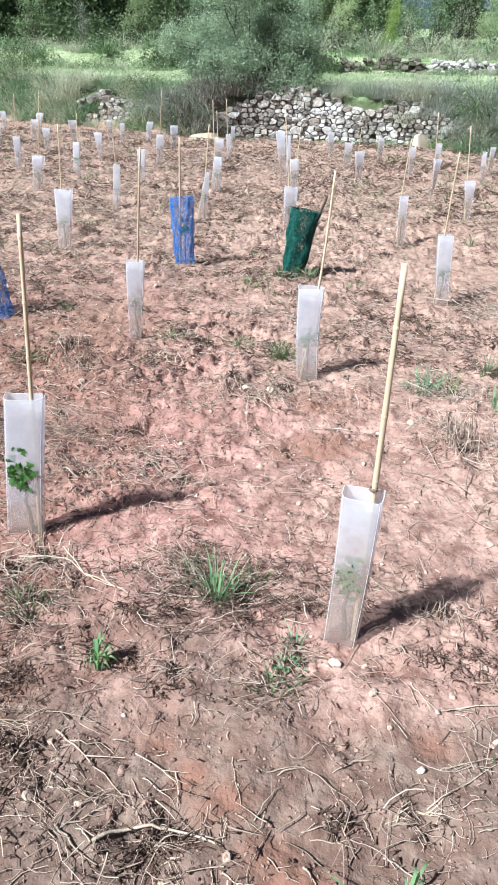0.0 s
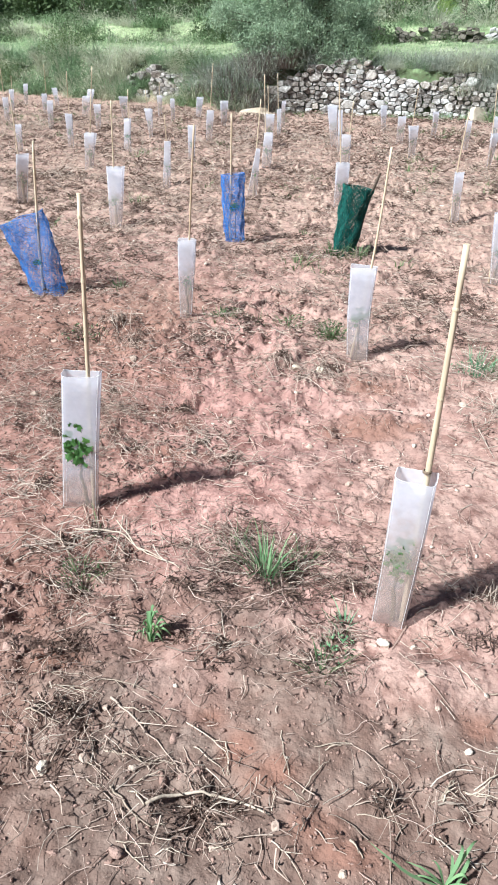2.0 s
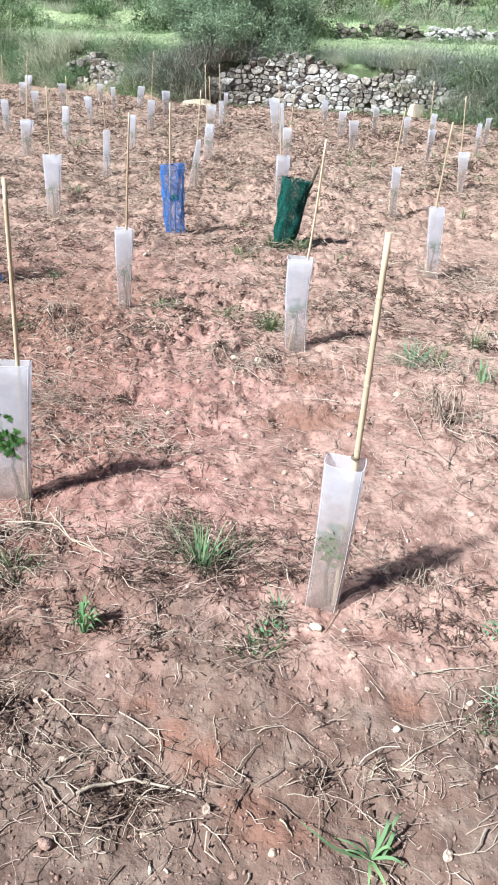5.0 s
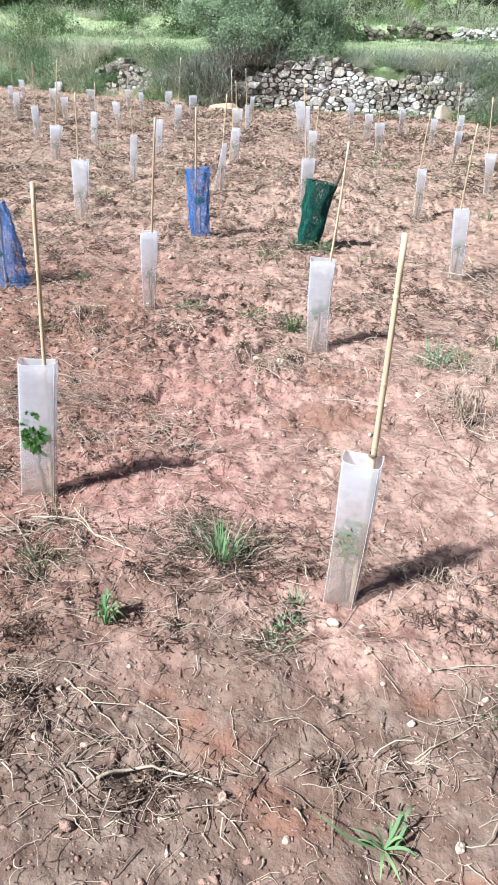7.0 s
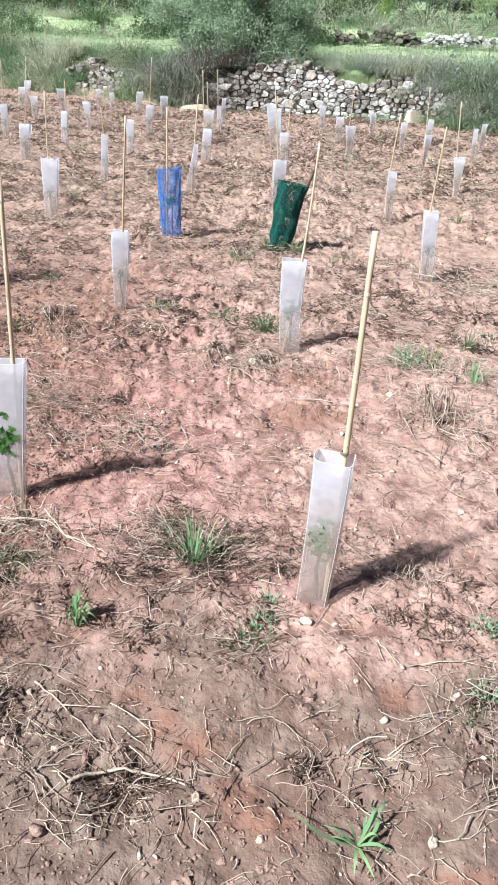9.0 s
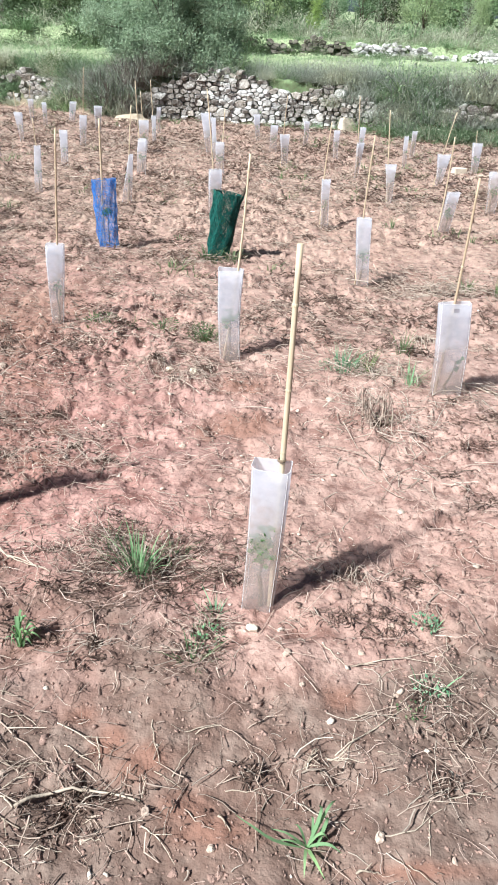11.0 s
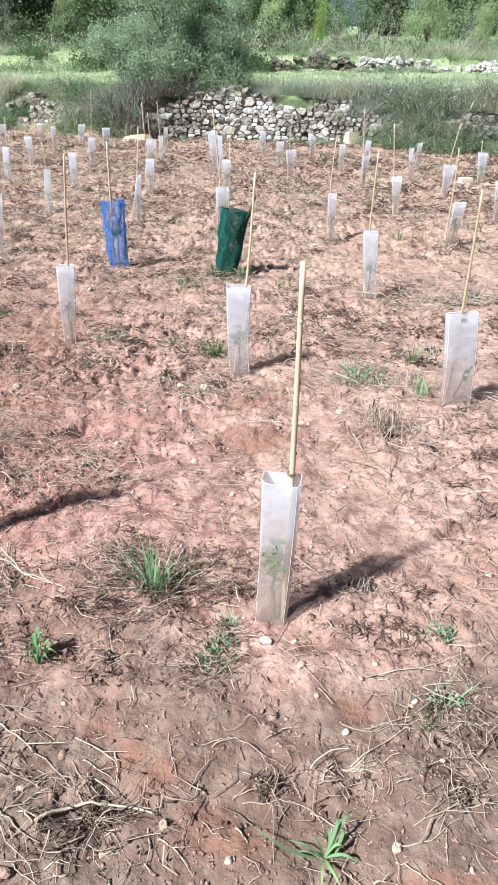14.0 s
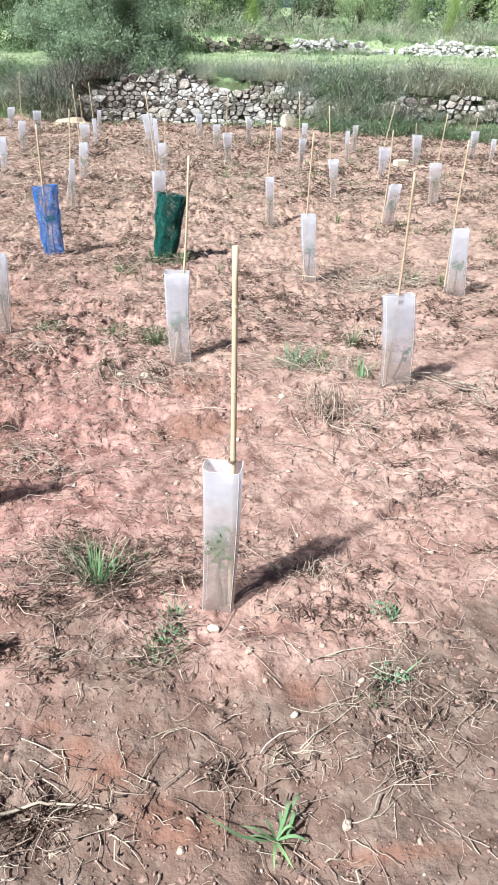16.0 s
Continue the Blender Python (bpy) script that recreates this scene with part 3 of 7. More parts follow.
def leaf_bm(size, seed):
    """One lobed vine leaf lying along +x from its stalk at the origin."""
    rng = np.random.default_rng(seed)
    bm = bmesh.new()
    outline = []
    for k in range(11):
        a = math.radians(-150 + 30 * k)
        lobe = 1.0 if k % 2 else 0.58
        r = size * 0.5 * lobe * (1 + 0.12 * rng.normal())
        outline.append(bm.verts.new((size * 0.42 + r * math.cos(a), r * math.sin(a), 0.10 * size * math.sin(a * 2) - 0.15 * r * r / size)))
    mid = bm.verts.new((size * 0.4, 0, 0.02 * size))
    stalk = bm.verts.new((0, 0, 0))
    for a, b in zip(outline, outline[1:]):
        bm.faces.new((mid, a, b))
    bm.faces.new((mid, outline[-1], stalk))
    bm.faces.new((mid, stalk, outline[0]))
    return bm


LEAF_MESHES = [mesh_of("leaf", leaf_bm(1.0, s), VINE_LEAF) for s in range(4)]


def seedling(x, y, reach, count, size, seed, half=(0.04, 0.014), turn=0.0, aside=0.0):
    """A young vine: a woody stem with a few lobed leaves round its head, pressed flat where a sleeve holds it."""
    rng = np.random.default_rng(seed)
    z0 = float(ground_z(x, y))
    ob = thing("vine_seedling", "young vine seedling with small green lobed leaves", "seedling", "vine seedlings", at=pose(x, y, z0, 0, 0, math.degrees(turn)))
    k = 7
    u = np.linspace(0, 1, k)
    wig = rng.normal(size=(2, k)) * 0.004
    path = np.stack([wig[0] + aside * half[0] * u, wig[1] * 0.3 - 0.2 * half[1] * u, -0.02 + reach * u], axis=1)
    v, f = tubes(path[None], (0.0085 - 0.004 * u)[None], 6)
    stem = part_mesh("stem", mesh_from("stem", v, f, True), VINE_STEM, ob)
    for _ in range(count):
        s = size * rng.uniform(0.6, 1.15)
        room = max(half[0] - 0.45 * s, 0.004)
        px = float(np.clip(aside * half[0] + rng.normal() * 0.42 * half[0], -room, room))
        pz = reach * float(np.clip(0.88 + 0.10 * rng.normal(), 0.6, 1.15))
        m = Matrix.Translation((px, -half[1] * rng.uniform(0.58, 0.76), pz)) @ Euler((math.pi / 2 + rng.normal() * 0.28, rng.normal() * 1.2, rng.normal() * 0.22), 'XYZ').to_matrix().to_4x4()
        m = m @ Matrix.Translation((-0.4 * s, 0, 0)) @ Matrix.Diagonal((s, s, s * 0.35, 1))
        part_mesh("leaf", LEAF_MESHES[int(rng.integers(0, 4))], None, stem, m=m)
    return ob


def guard(x, y, lean, height, w_top, w_base, flat=0.55, twist=0.0, seed=0, label=GUARD_LABEL, tie=None):
    z0 = float(ground_z(x, y))
    ob = thing("vine_guard", label, "vine guard", "plastic vine guards of the young vineyard", at=pose(x, y, z0))
    spot = sleeve_shape(w_top, w_base, height, (lean, 0.0), flat, twist, seed)
    sleeve = part_mesh("sleeve", sleeve_mesh(spot), SLEEVE, ob)
    ang = np.linspace(0, 2 * math.pi, 33)
    v, f = tubes(spot(ang, np.ones(33))[None], np.full((1, 33), 0.0007), 5)
    part_mesh("rim", mesh_from("rim", v, f, True), RIM, sleeve, "white stiffened rim")
    u = np.linspace(0, 1, 9)
    # real creases; their white imitates how the film brightens along its edges
    for quarter in (0.25, 0.75, 1.25, 1.75):
        v, f = tubes(spot(np.full(9, quarter * math.pi), u)[None], np.full((1, 9), 0.0007), 4)
        part_mesh("fold", mesh_from("fold", v, f, True), RIM, sleeve, "sleeve crease coloured white for its bright edge")
    if tie:
        part_mesh("tie", TIE_MESH, None, ob, "dark tie round the cane", m=pose(*tie))
    return ob


COUNT = [0]


def vine(x, y, lean, height, w_top, w_base, cane=None, plant=0.57, twist=None, flat=0.42, leafy=0, tie=None, aside=0.0, out=1.0):
    """One planting place: a sleeve, a cane inside it (its top aside by cane[0], at height cane[1]) and a seedling."""
    COUNT[0] += 1
    seed = COUNT[0]
    rng = np.random.default_rng(1000 + seed)
    z0 = float(ground_z(x, y))
    label = GUARD_LABEL
    if lean > 0.06 or lean < -0.06:
        label = "leaning translucent white plastic vine guard in red soil"
    elif w_top > w_base * 1.9:
        label = "white plastic vine guard pinched to a point at its foot"
    twist = rng.normal() * 0.12 if twist is None else twist
    deep = 0.5 * w_base * flat * 0.9
    guard(x, y, lean, height - z0, w_top, w_base, flat, twist, seed, label,
          (tie, 0.006, height - z0 + 0.012) if tie else None)
    if cane:
        off = cane[2] if len(cane) > 2 else 0.15 * w_base
        stake(x + off, y + (0.15 * deep if abs(off) < 0.5 * w_base else 0.03), cane[0] - off, rng.normal() * 0.004, cane[1] - z0, seed, 0.0085 if y < 2.0 else (0.0075 if y < 2.5 else 0.0064))
    if plant > 0:
        seedling(x + lean * plant * 0.9, y, plant * (height - z0), leafy or int(rng.integers(16, 28)), 0.27 * min(w_base, w_top), seed, (0.46 * w_base, deep * out), twist + 0.05, aside)


vine(0.403, 1.701, 0.016, 0.540, 0.112, 0.100, (0.045, 1.165, 0.040), 0.56, -0.34, 0.60, 70, 0.0425, -0.10, 1.22)
vine(-0.735, 2.184, 0.066, 0.556, 0.134, 0.137, (0.120, 1.147, 0.050), 0.56, 0.0, 0.34, 44, None, -0.20, 1.5)
vine(0.361, 3.767, -0.015, 0.524, 0.140, 0.121, (0.061, 1.072, -0.050))
vine(-0.714, 4.238, 0.021, 0.506, 0.111, 0.071, (0.079, 1.141, 0.009))
vine(1.438, 5.371, -0.051, 0.502, 0.114, 0.094, (-0.042, 1.076, -0.055))
vine(1.494, 3.318, -0.042, 0.517, 0.169, 0.165, (-0.040, 1.106, -0.060), 0.42, 0.0, 0.28, 4, None, 0.45)
vine(-1.869, 6.709, 0.041, 0.518, 0.164, 0.107, (0.045, 1.071, -0.005))
vine(1.416, 7.406, -0.028, 0.467, 0.088, 0.080, (-0.022, 0.982, -0.045))
vine(-0.730, 8.263, 0.070, 0.514, 0.045, 0.115, (0.088, 0.999))
vine(-0.722, 10.099, 0.023, 0.477, 0.113, 0.131, (-0.052, 1.165))
vine(-0.906, 12.546, 0.008, 0.491, 0.165, 0.131, (-0.031, 0.914))
vine(-0.832, 13.871, -0.007, 0.464, 0.082, 0.062, (-0.051, 1.041))
vine(-0.862, 15.572, 0.002, 0.484, 0.080, 0.069)
vine(0.189, 12.700, -0.076, 0.636, 0.167, 0.085)
vine(0.271, 11.909, -0.031, 0.633, 0.069, 0.063)
vine(0.343, 10.371, -0.010, 0.451, 0.122, 0.117, (0.047, 0.876))
vine(0.262, 7.900, 0.007, 0.444, 0.142, 0.121, (-0.095, 1.211))
vine(1.126, 14.893, -0.044, 0.492, 0.129, 0.066)
vine(1.306, 13.379, 0.009, 0.440, 0.136, 0.129)
vine(1.338, 11.448, -0.017, 0.483, 0.150, 0.085, (-0.008, 1.024, -0.050))
vine(2.028, 14.572, 0.000, 0.440, 0.105, 0.085)
vine(2.348, 12.791, -0.011, 0.455, 0.102, 0.075)
vine(2.315, 10.630, 0.020, 0.496, 0.107, 0.045, (-0.063, 1.087))
vine(2.960, 13.796, 0.016, 0.440, 0.105, 0.086)
vine(2.425, 8.868, -0.042, 0.449, 0.136, 0.047, (-0.132, 0.976, -0.030))
vine(3.459, 12.337, -0.037, 0.456, 0.071, 0.064)
vine(3.838, 13.437, 0.005, 0.449, 0.087, 0.078)
vine(-3.952, 11.580, 0.006, 0.506, 0.108, 0.083, (0.042, 1.095))
vine(-3.015, 9.511, 0.065, 0.475, 0.157, 0.103, (0.158, 1.229, 0.000))
vine(-5.639, 17.801, 0.097, 0.469, 0.158, 0.120)
vine(-5.222, 16.171, 0.085, 0.440, 0.167, 0.108)
vine(-4.255, 14.043, 0.002, 0.452, 0.135, 0.084)
vine(-4.298, 16.098, -0.014, 0.458, 0.188, 0.108)
vine(-2.963, 11.294, 0.026, 0.488, 0.100, 0.129, (0.058, 0.889))
vine(-3.031, 13.132, -0.028, 0.478, 0.136, 0.059, (-0.062, 0.785))
vine(-3.690, 16.815, 0.003, 0.440, 0.123, 0.075, (0.008, 0.714))
vine(-3.234, 16.051, -0.009, 0.440, 0.094, 0.071)
vine(-1.794, 8.662, 0.034, 0.511, 0.071, 0.094, (0.009, 0.797))
vine(-1.844, 10.604, 0.012, 0.490, 0.110, 0.089)
vine(-2.826, 16.721, 0.064, 0.440, 0.146, 0.099)
vine(-1.969, 12.903, 0.039, 0.496, 0.123, 0.096, (0.091, 1.206))
vine(-2.027, 15.172, 0.012, 0.483, 0.156, 0.090)
vine(3.562, 8.479, -0.031, 0.464, 0.139, 0.114, (0.034, 1.028, -0.050))
vine(2.593, 7.170, 0.047, 0.430, 0.129, 0.121, (-0.042, 0.951, -0.060))
vine(2.486, 4.978, -0.035, 0.478, 0.117, 0.158, (-0.076, 1.051, -0.080))
vine(3.385, 10.149, 0.029, 0.447, 0.179, 0.050, (0.114, 0.980, -0.060))
vine(4.423, 11.680, -0.029, 0.465, 0.150, 0.105, (-0.071, 0.629))
vine(5.653, 12.403, 0.016, 0.460, 0.141, 0.103, (0.019, 0.757))
vine(5.561, 11.411, 0.006, 0.440, 0.075, 0.048)
vine(-3.095, 7.462, 0.071, 0.492, 0.127, 0.101, (0.023, 1.041))
vine(-4.377, 10.582, 0.022, 0.440, 0.085, 0.078)
vine(-6.395, 14.860, 0.021, 0.474, 0.106, 0.095, (0.005, 0.989))
vine(-7.244, 17.158, 0.036, 0.469, 0.108, 0.095, (0.068, 0.745))
vine(-7.709, 19.107, 0.059, 0.479, 0.103, 0.090)
vine(-6.172, 16.460, -0.003, 0.440, 0.115, 0.091, (0.065, 1.016))
vine(-5.111, 13.839, 0.036, 0.509, 0.108, 0.088)
vine(-6.651, 18.532, -0.048, 0.440, 0.129, 0.087)


def net_sleeve(name, label, x, y, width_top, width_base, flat, height, lean, color, seed, tilt_top, strands, cover):
    """A sleeve of plastic netting: two sets of crossing strands and a hem."""
    rng = np.random.default_rng(seed)
    z0 = float(ground_z(x, y))
    ob = thing(name, label, "netting sleeve", at=pose(x, y, z0))
    count, k = strands, 20
    u = np.linspace(0, 1, k)

    def spot(a, h):
        w = (width_base + (width_top - width_base) * h) * 0.5
        crumple = 1 + 0.06 * np.sin(3 * a + 5 * h + seed) + 0.05 * np.sin(7 * a - 11 * h) + 0.05 * np.sin(4 * a + 19 * h + seed)
        px = np.sign(np.cos(a)) * np.abs(np.cos(a)) ** 0.7 * w * crumple + lean * h
        py = np.sin(a) * w * flat * crumple
        return np.stack([px, py, (height + tilt_top * np.cos(a)) * h - 0.01], axis=-1)

    for name_part, sign in (("strand_set", 1), ("strand_set", -1)):
        a = (np.arange(count) * 2 * math.pi / count)[:, None] + sign * 1.9 * u[None, :] + rng.normal(size=(count, 1)) * 0.03
        a = a + np.cumsum(rng.normal(size=a.shape) * 0.035, axis=1)
        p = spot(a, np.clip(u + rng.normal(size=a.shape) * 0.008, 0, 1))
        v, f = tubes(p, np.full((count, k), cover / count), 3)
        tagged(part_mesh(name_part, mesh_from(name_part, v, f), color, ob), kind="stuff")
    rows = strands // 2 + 4
    a = np.linspace(0, 2 * math.pi, 33)[None, :] + np.zeros((rows, 1))
    h = np.linspace(0.02, 1.0, rows)[:, None] + 0.006 * np.sin(5 * a)
    v, f = tubes(spot(a, h), np.full((rows, 33), 1.2 * cover / count), 3)
    tagged(part_mesh("strand_set", mesh_from("strand_set", v, f), color, ob), kind="stuff")
    a = np.linspace(0, 2 * math.pi, 41)[None, :]
    v, f = tubes(spot(a, np.ones_like(a)), np.full((1, 41), 0.0016), 5)
    part_mesh("hem", mesh_from("hem", v, f, True), color, ob)
    return ob


BLUE_NET = two_tone("blue_plastic_net", (0.026, 0.120, 0.42), (0.095, 0.285, 0.68), 45, 0.5, spread=0.1)
GREEN_NET = two_tone("dark_green_plastic_net", (0.003, 0.034, 0.029), (0.018, 0.120, 0.096), 45, 0.5, spread=0.1)
net_sleeve("netting_sleeve", "blue plastic netting sleeve round a young vine", -0.650, 6.208, 0.195, 0.165, 0.5, 0.555, -0.03, BLUE_NET, 3, 0.012, 84, 0.068)
stake(-0.70, 6.23, 0.01, 0.02, 1.02, 71)
seedling(-0.65, 6.21, 0.30, 5, 0.06, 71, (0.06, 0.03))
net_sleeve("netting_sleeve", "blue plastic netting sleeve leaning far over", -1.745, 4.63, 0.30, 0.235, 0.45, 0.52, -0.13, BLUE_NET, 5, 0.06, 80, 0.075)
stake(-1.79, 4.60, 0.055, 0.03, 0.99, 72)
seedling(-1.78, 4.62, 0.24, 3, 0.05, 72, (0.06, 0.03))
net_sleeve("netting_sleeve", "dark green plastic netting sleeve on a dark stick", 0.285, 5.99, 0.235, 0.170, 0.6, 0.565, 0.085, GREEN_NET, 8, -0.02, 110, 0.23)
seedling(0.32, 5.99, 0.35, 6, 0.06, 73, (0.06, 0.03))


def dark_stick(x, y, dx, height):
    z0 = float(ground_z(x, y))
    u = np.linspace(0, 1, 9)
    path = np.stack([dx * u + 0.01 * np.sin(u * 7), 0.02 * u, -0.03 + (height + 0.03) * u], axis=1)
    v, f = tubes(path[None], (0.013 - 0.003 * u + 0.0015 * np.sin(u * 23))[None], 7)
    ob = part_mesh("stick", mesh_from("stick", v, f, True), BARK, m=pose(x, y, z0))
    return tagged(ob, "dark rough branch used as a stake for netting", "stick")


dark_stick(0.345, 5.99, 0.185, 0.665)


# ---- dry stone walls ----
def rubble_bm(rng, count=19, square=0.42):
    """An angular lump of rubble, about one metre each way: the hull of a few points on a rounded box."""
    bm = bmesh.new()
    for d in units(rng, count):
        p = np.sign(d) * np.abs(d) ** square
        bm.verts.new(p / np.abs(p).max() * 0.5 * rng.uniform(0.80, 1.06))
    bmesh.ops.convex_hull(bm, input=list(bm.verts))
    loose = [v for v in bm.verts if not v.link_faces]
    bmesh.ops.delete(bm, geom=loose, context='VERTS')
    bmesh.ops.bevel(bm, geom=list(bm.edges), offset=0.035, segments=1, affect='EDGES')
    return bm


def pack(rng, x0, x1, high, least, most):
    """Places for stones of mixed sizes on the face of a wall, and the outline of each stone against its neighbours."""
    x0, x1, low, high = x0 - most, x1 + most, -most, high + 2 * most
    area = (x1 - x0) * (high - low)
    seeds, sizes = np.empty((0, 2)), np.empty(0)
    for k in range(int(area / (least * least) * 5)):
        rad = least + (most - least) * rng.random() ** 2.4
        p = np.array([rng.uniform(x0, x1), rng.uniform(low, high)])
        if rad < 0.62 * most:                             # the smaller ones lie in rough courses
            p[1] = (round(p[1] / (2.3 * least)) + 0.12 * rng.normal()) * 2.3 * least
        if len(seeds) and np.any(np.hypot((seeds[:, 0] - p[0]) * 0.66, seeds[:, 1] - p[1]) < 0.86 * (sizes + rad)):
            continue
        seeds, sizes = np.vstack([seeds, p]), np.append(sizes, rad)
    outlines = []
    for k in range(len(seeds)):
        cx, cz = seeds[k]
        poly = [np.array(q) for q in ((cx - 1.9 * most, cz - 1.2 * most), (cx + 1.9 * most, cz - 1.2 * most), (cx + 1.9 * most, cz + 1.2 * most), (cx - 1.9 * most, cz + 1.2 * most))]
        gap = seeds - seeds[k]
        for m in np.argsort(np.hypot(gap[:, 0], gap[:, 1]))[1:14]:
            d = gap[m] * np.array([0.66 ** 2, 1.0])
            far = 0.5 * float(gap[m] @ d + sizes[k] ** 2 - sizes[m] ** 2)
            side = [float((q - seeds[k]) @ d) - far for q in poly]
            cut = []
            for a in range(len(poly)):
                b = (a + 1) % len(poly)
                if side[a] <= 0:
                    cut.append(poly[a])
                if (side[a] < 0) != (side[b] < 0):
                    cut.append(poly[a] + (poly[b] - poly[a]) * side[a] / (side[a] - side[b]))
            poly = cut
            if len(poly) < 3:
                break
        if len(poly) >= 3:
            outlines.append((cx, cz, np.array(poly)))
    return outlines


def fitted_stone(rng, poly, depth, joint):
    """One rough stone: an outline with knocked-off corners, a bulging broken face and a plain body behind it."""
    mid = poly.mean(axis=0)
    ring = []
    for a in range(len(poly)):
        p, q = poly[a], poly[(a + 1) % len(poly)]
        ring += [p + (q - p) * rng.uniform(0.05, 0.15), p + (q - p) * rng.uniform(0.85, 0.95)]
    ring = np.array(ring) - mid
    n = len(ring)
    reach = np.hypot(ring[:, 0], ring[:, 1])
    ring = ring * np.clip(1 - joint / np.maximum(reach, 0.01), 0.3, 1)[:, None] * (1 + 0.06 * rng.normal(size=(n, 1)))
    size = float(reach.mean())
    rim = np.stack([ring[:, 0], 0.02 * size * rng.normal(size=n), ring[:, 1]], axis=1)
    tilt = rng.normal(size=2) * 0.24
    face = ring * rng.uniform(0.72, 0.93, (n, 1))
    face = np.stack([face[:, 0], -size * rng.uniform(0.12, 0.30) + face @ tilt + 0.05 * size * rng.normal(size=n), face[:, 1]], axis=1)
    back = np.stack([ring[:, 0] * 0.85, np.full(n, depth), ring[:, 1] * 0.85], axis=1)
    v = np.concatenate([back, rim, face, [[0, face[:, 1].mean() - 0.10 * size * rng.random(), 0]]])
    f = [(b * n + a, b * n + (a + 1) % n, (b + 1) * n + (a + 1) % n, (b + 1) * n + a) for b in range(2) for a in range(n)]
    f += [(2 * n + a, 2 * n + (a + 1) % n, 3 * n) for a in range(n)]
    me = bpy.data.meshes.new("stone")
    me.from_pydata([tuple(p) for p in v], [], f)
    return me, mid


def stone_wall(label, x0, x1, line, top, foot, seed, least, most, gap=0.0, depth=0.30, material=None):
    """Loose stones of mixed sizes packed against one another from x0 to x1, up to the height top(x)."""
    rng = np.random.default_rng(seed)
    ob = thing("dry_stone_wall", label, "stone wall", at=pose(0, 0, 0))
    high = max(top(x0 + (x1 - x0) * k / 60) for k in range(61))
    for cx, cz, poly in pack(rng, x0, x1, high, least, most):
        if not x0 < cx < x1 or cz < 0 or cz > top(cx) - 0.03 or rng.random() < gap:
            continue
        me, mid = fitted_stone(rng, poly, depth, 0.008)
        white = material is None and 0.55 < mid[0] + 0.3 * rng.normal() < 1.75 and mid[1] < 0.85
        m = pose(mid[0], float(line(mid[0])) + 0.12 * mid[1] + rng.normal() * 0.030, foot(mid[0]) + mid[1], rng.normal() * 4, rng.normal() * 3, math.degrees(math.atan2(float(line(mid[0] + 0.1) - line(mid[0] - 0.1)), 0.2)) + rng.normal() * 6)
        part_mesh("stone", me, STONE_WHITE if white else (material or STONE), ob, m=m)
    return ob


def wall_top(x):
    return float(np.interp(x, [-1.9, -1.42, -0.9, -0.38, 0.22, 0.89, 1.49, 1.7, 2.2, 2.68, 2.98, 3.27, 3.6, 4.0, 4.6, 5.0], [0.30, 0.58, 0.84, 1.08, 1.18, 1.14, 0.98, 0.82, 0.80, 0.90, 1.04, 1.00, 0.84, 0.66, 0.42, 0.16]))


stone_wall("tumbledown dry wall of pale grey limestone blocks", -1.85, 4.9, lambda x: field_edge(x) + 0.30, wall_top, lambda x: 0.0, 4, 0.040, 0.112)
stone_wall("low broken remnant of dry wall under dry grass", -5.6, -3.7, lambda x: field_edge(x) + 0.30, lambda x: 0.85 - 0.25 * abs(x + 4.7), lambda x: 0.05, 9, 0.045, 0.11, 0.30)
stone_wall("low ruined dry wall half hidden by scrub", 5.3, 8.4, lambda x: field_edge(x) + 0.42, lambda x: 0.54 - 0.10 * abs(x - 6.8), lambda x: 0.34, 14, 0.040, 0.095, 0.16)
stone_wall("far dry stone terrace wall coloured dark for shade", 1.0, 5.2, lambda x: second_edge(x) + 0.15, lambda x: 0.60 + 0.07 * math.sin(x * 2), lambda x: float(ground_z(x, second_edge(x) - 0.25)) - 0.05, 19, 0.055, 0.12, 0.10, material=STONE_SHADED)
stone_wall("far dry stone terrace wall of pale blocks", 5.3, 15.0, lambda x: second_edge(x) + 0.15, lambda x: 0.52 + 0.10 * math.sin(x * 1.3), lambda x: float(ground_z(x, second_edge(x) - 0.25)) - 0.05, 24, 0.045, 0.10, 0.10, material=STONE_WHITE)


def rock(x, y, w, d, h, rz, label, sink=0.35, name="stone", seed=0, material=ROCK):
    rng = np.random.default_rng(seed)
    bm = bmesh.new()
    bmesh.ops.create_icosphere(bm, subdivisions=2, radius=0.5)
    for v in bm.verts:
        n = noise.noise(v.co * 2.3 + Vector((seed * 3.1, 0, 0)))
        v.co *= 1 + 0.5 * n + 0.2 * noise.noise(v.co * 6.1)
        v.co += Vector(rng.normal(size=3) * 0.012)
    for v in bm.verts:
        v.co = Vector((v.co.x * w, v.co.y * d, v.co.z * h))
    z0 = float(ground_z(x, y))
    ob = part(name, bm, material, m=pose(x, y, z0 + h * (0.5 - sink), 0, 0, rz))
    return tagged(ob, label, "stone")


def boulder(x, y, w, d, h, rz, label, sink, seed, tilt):
    ob = part("boulder", rubble_bm(np.random.default_rng(seed), 22, 0.40), PEBBLE_WHITE, m=pose(x, y, float(ground_z(x, y)) + h * (0.5 - sink), 0, tilt, rz) @ Matrix.Diagonal((w, d, h, 1)))
    return tagged(ob, label, "stone")


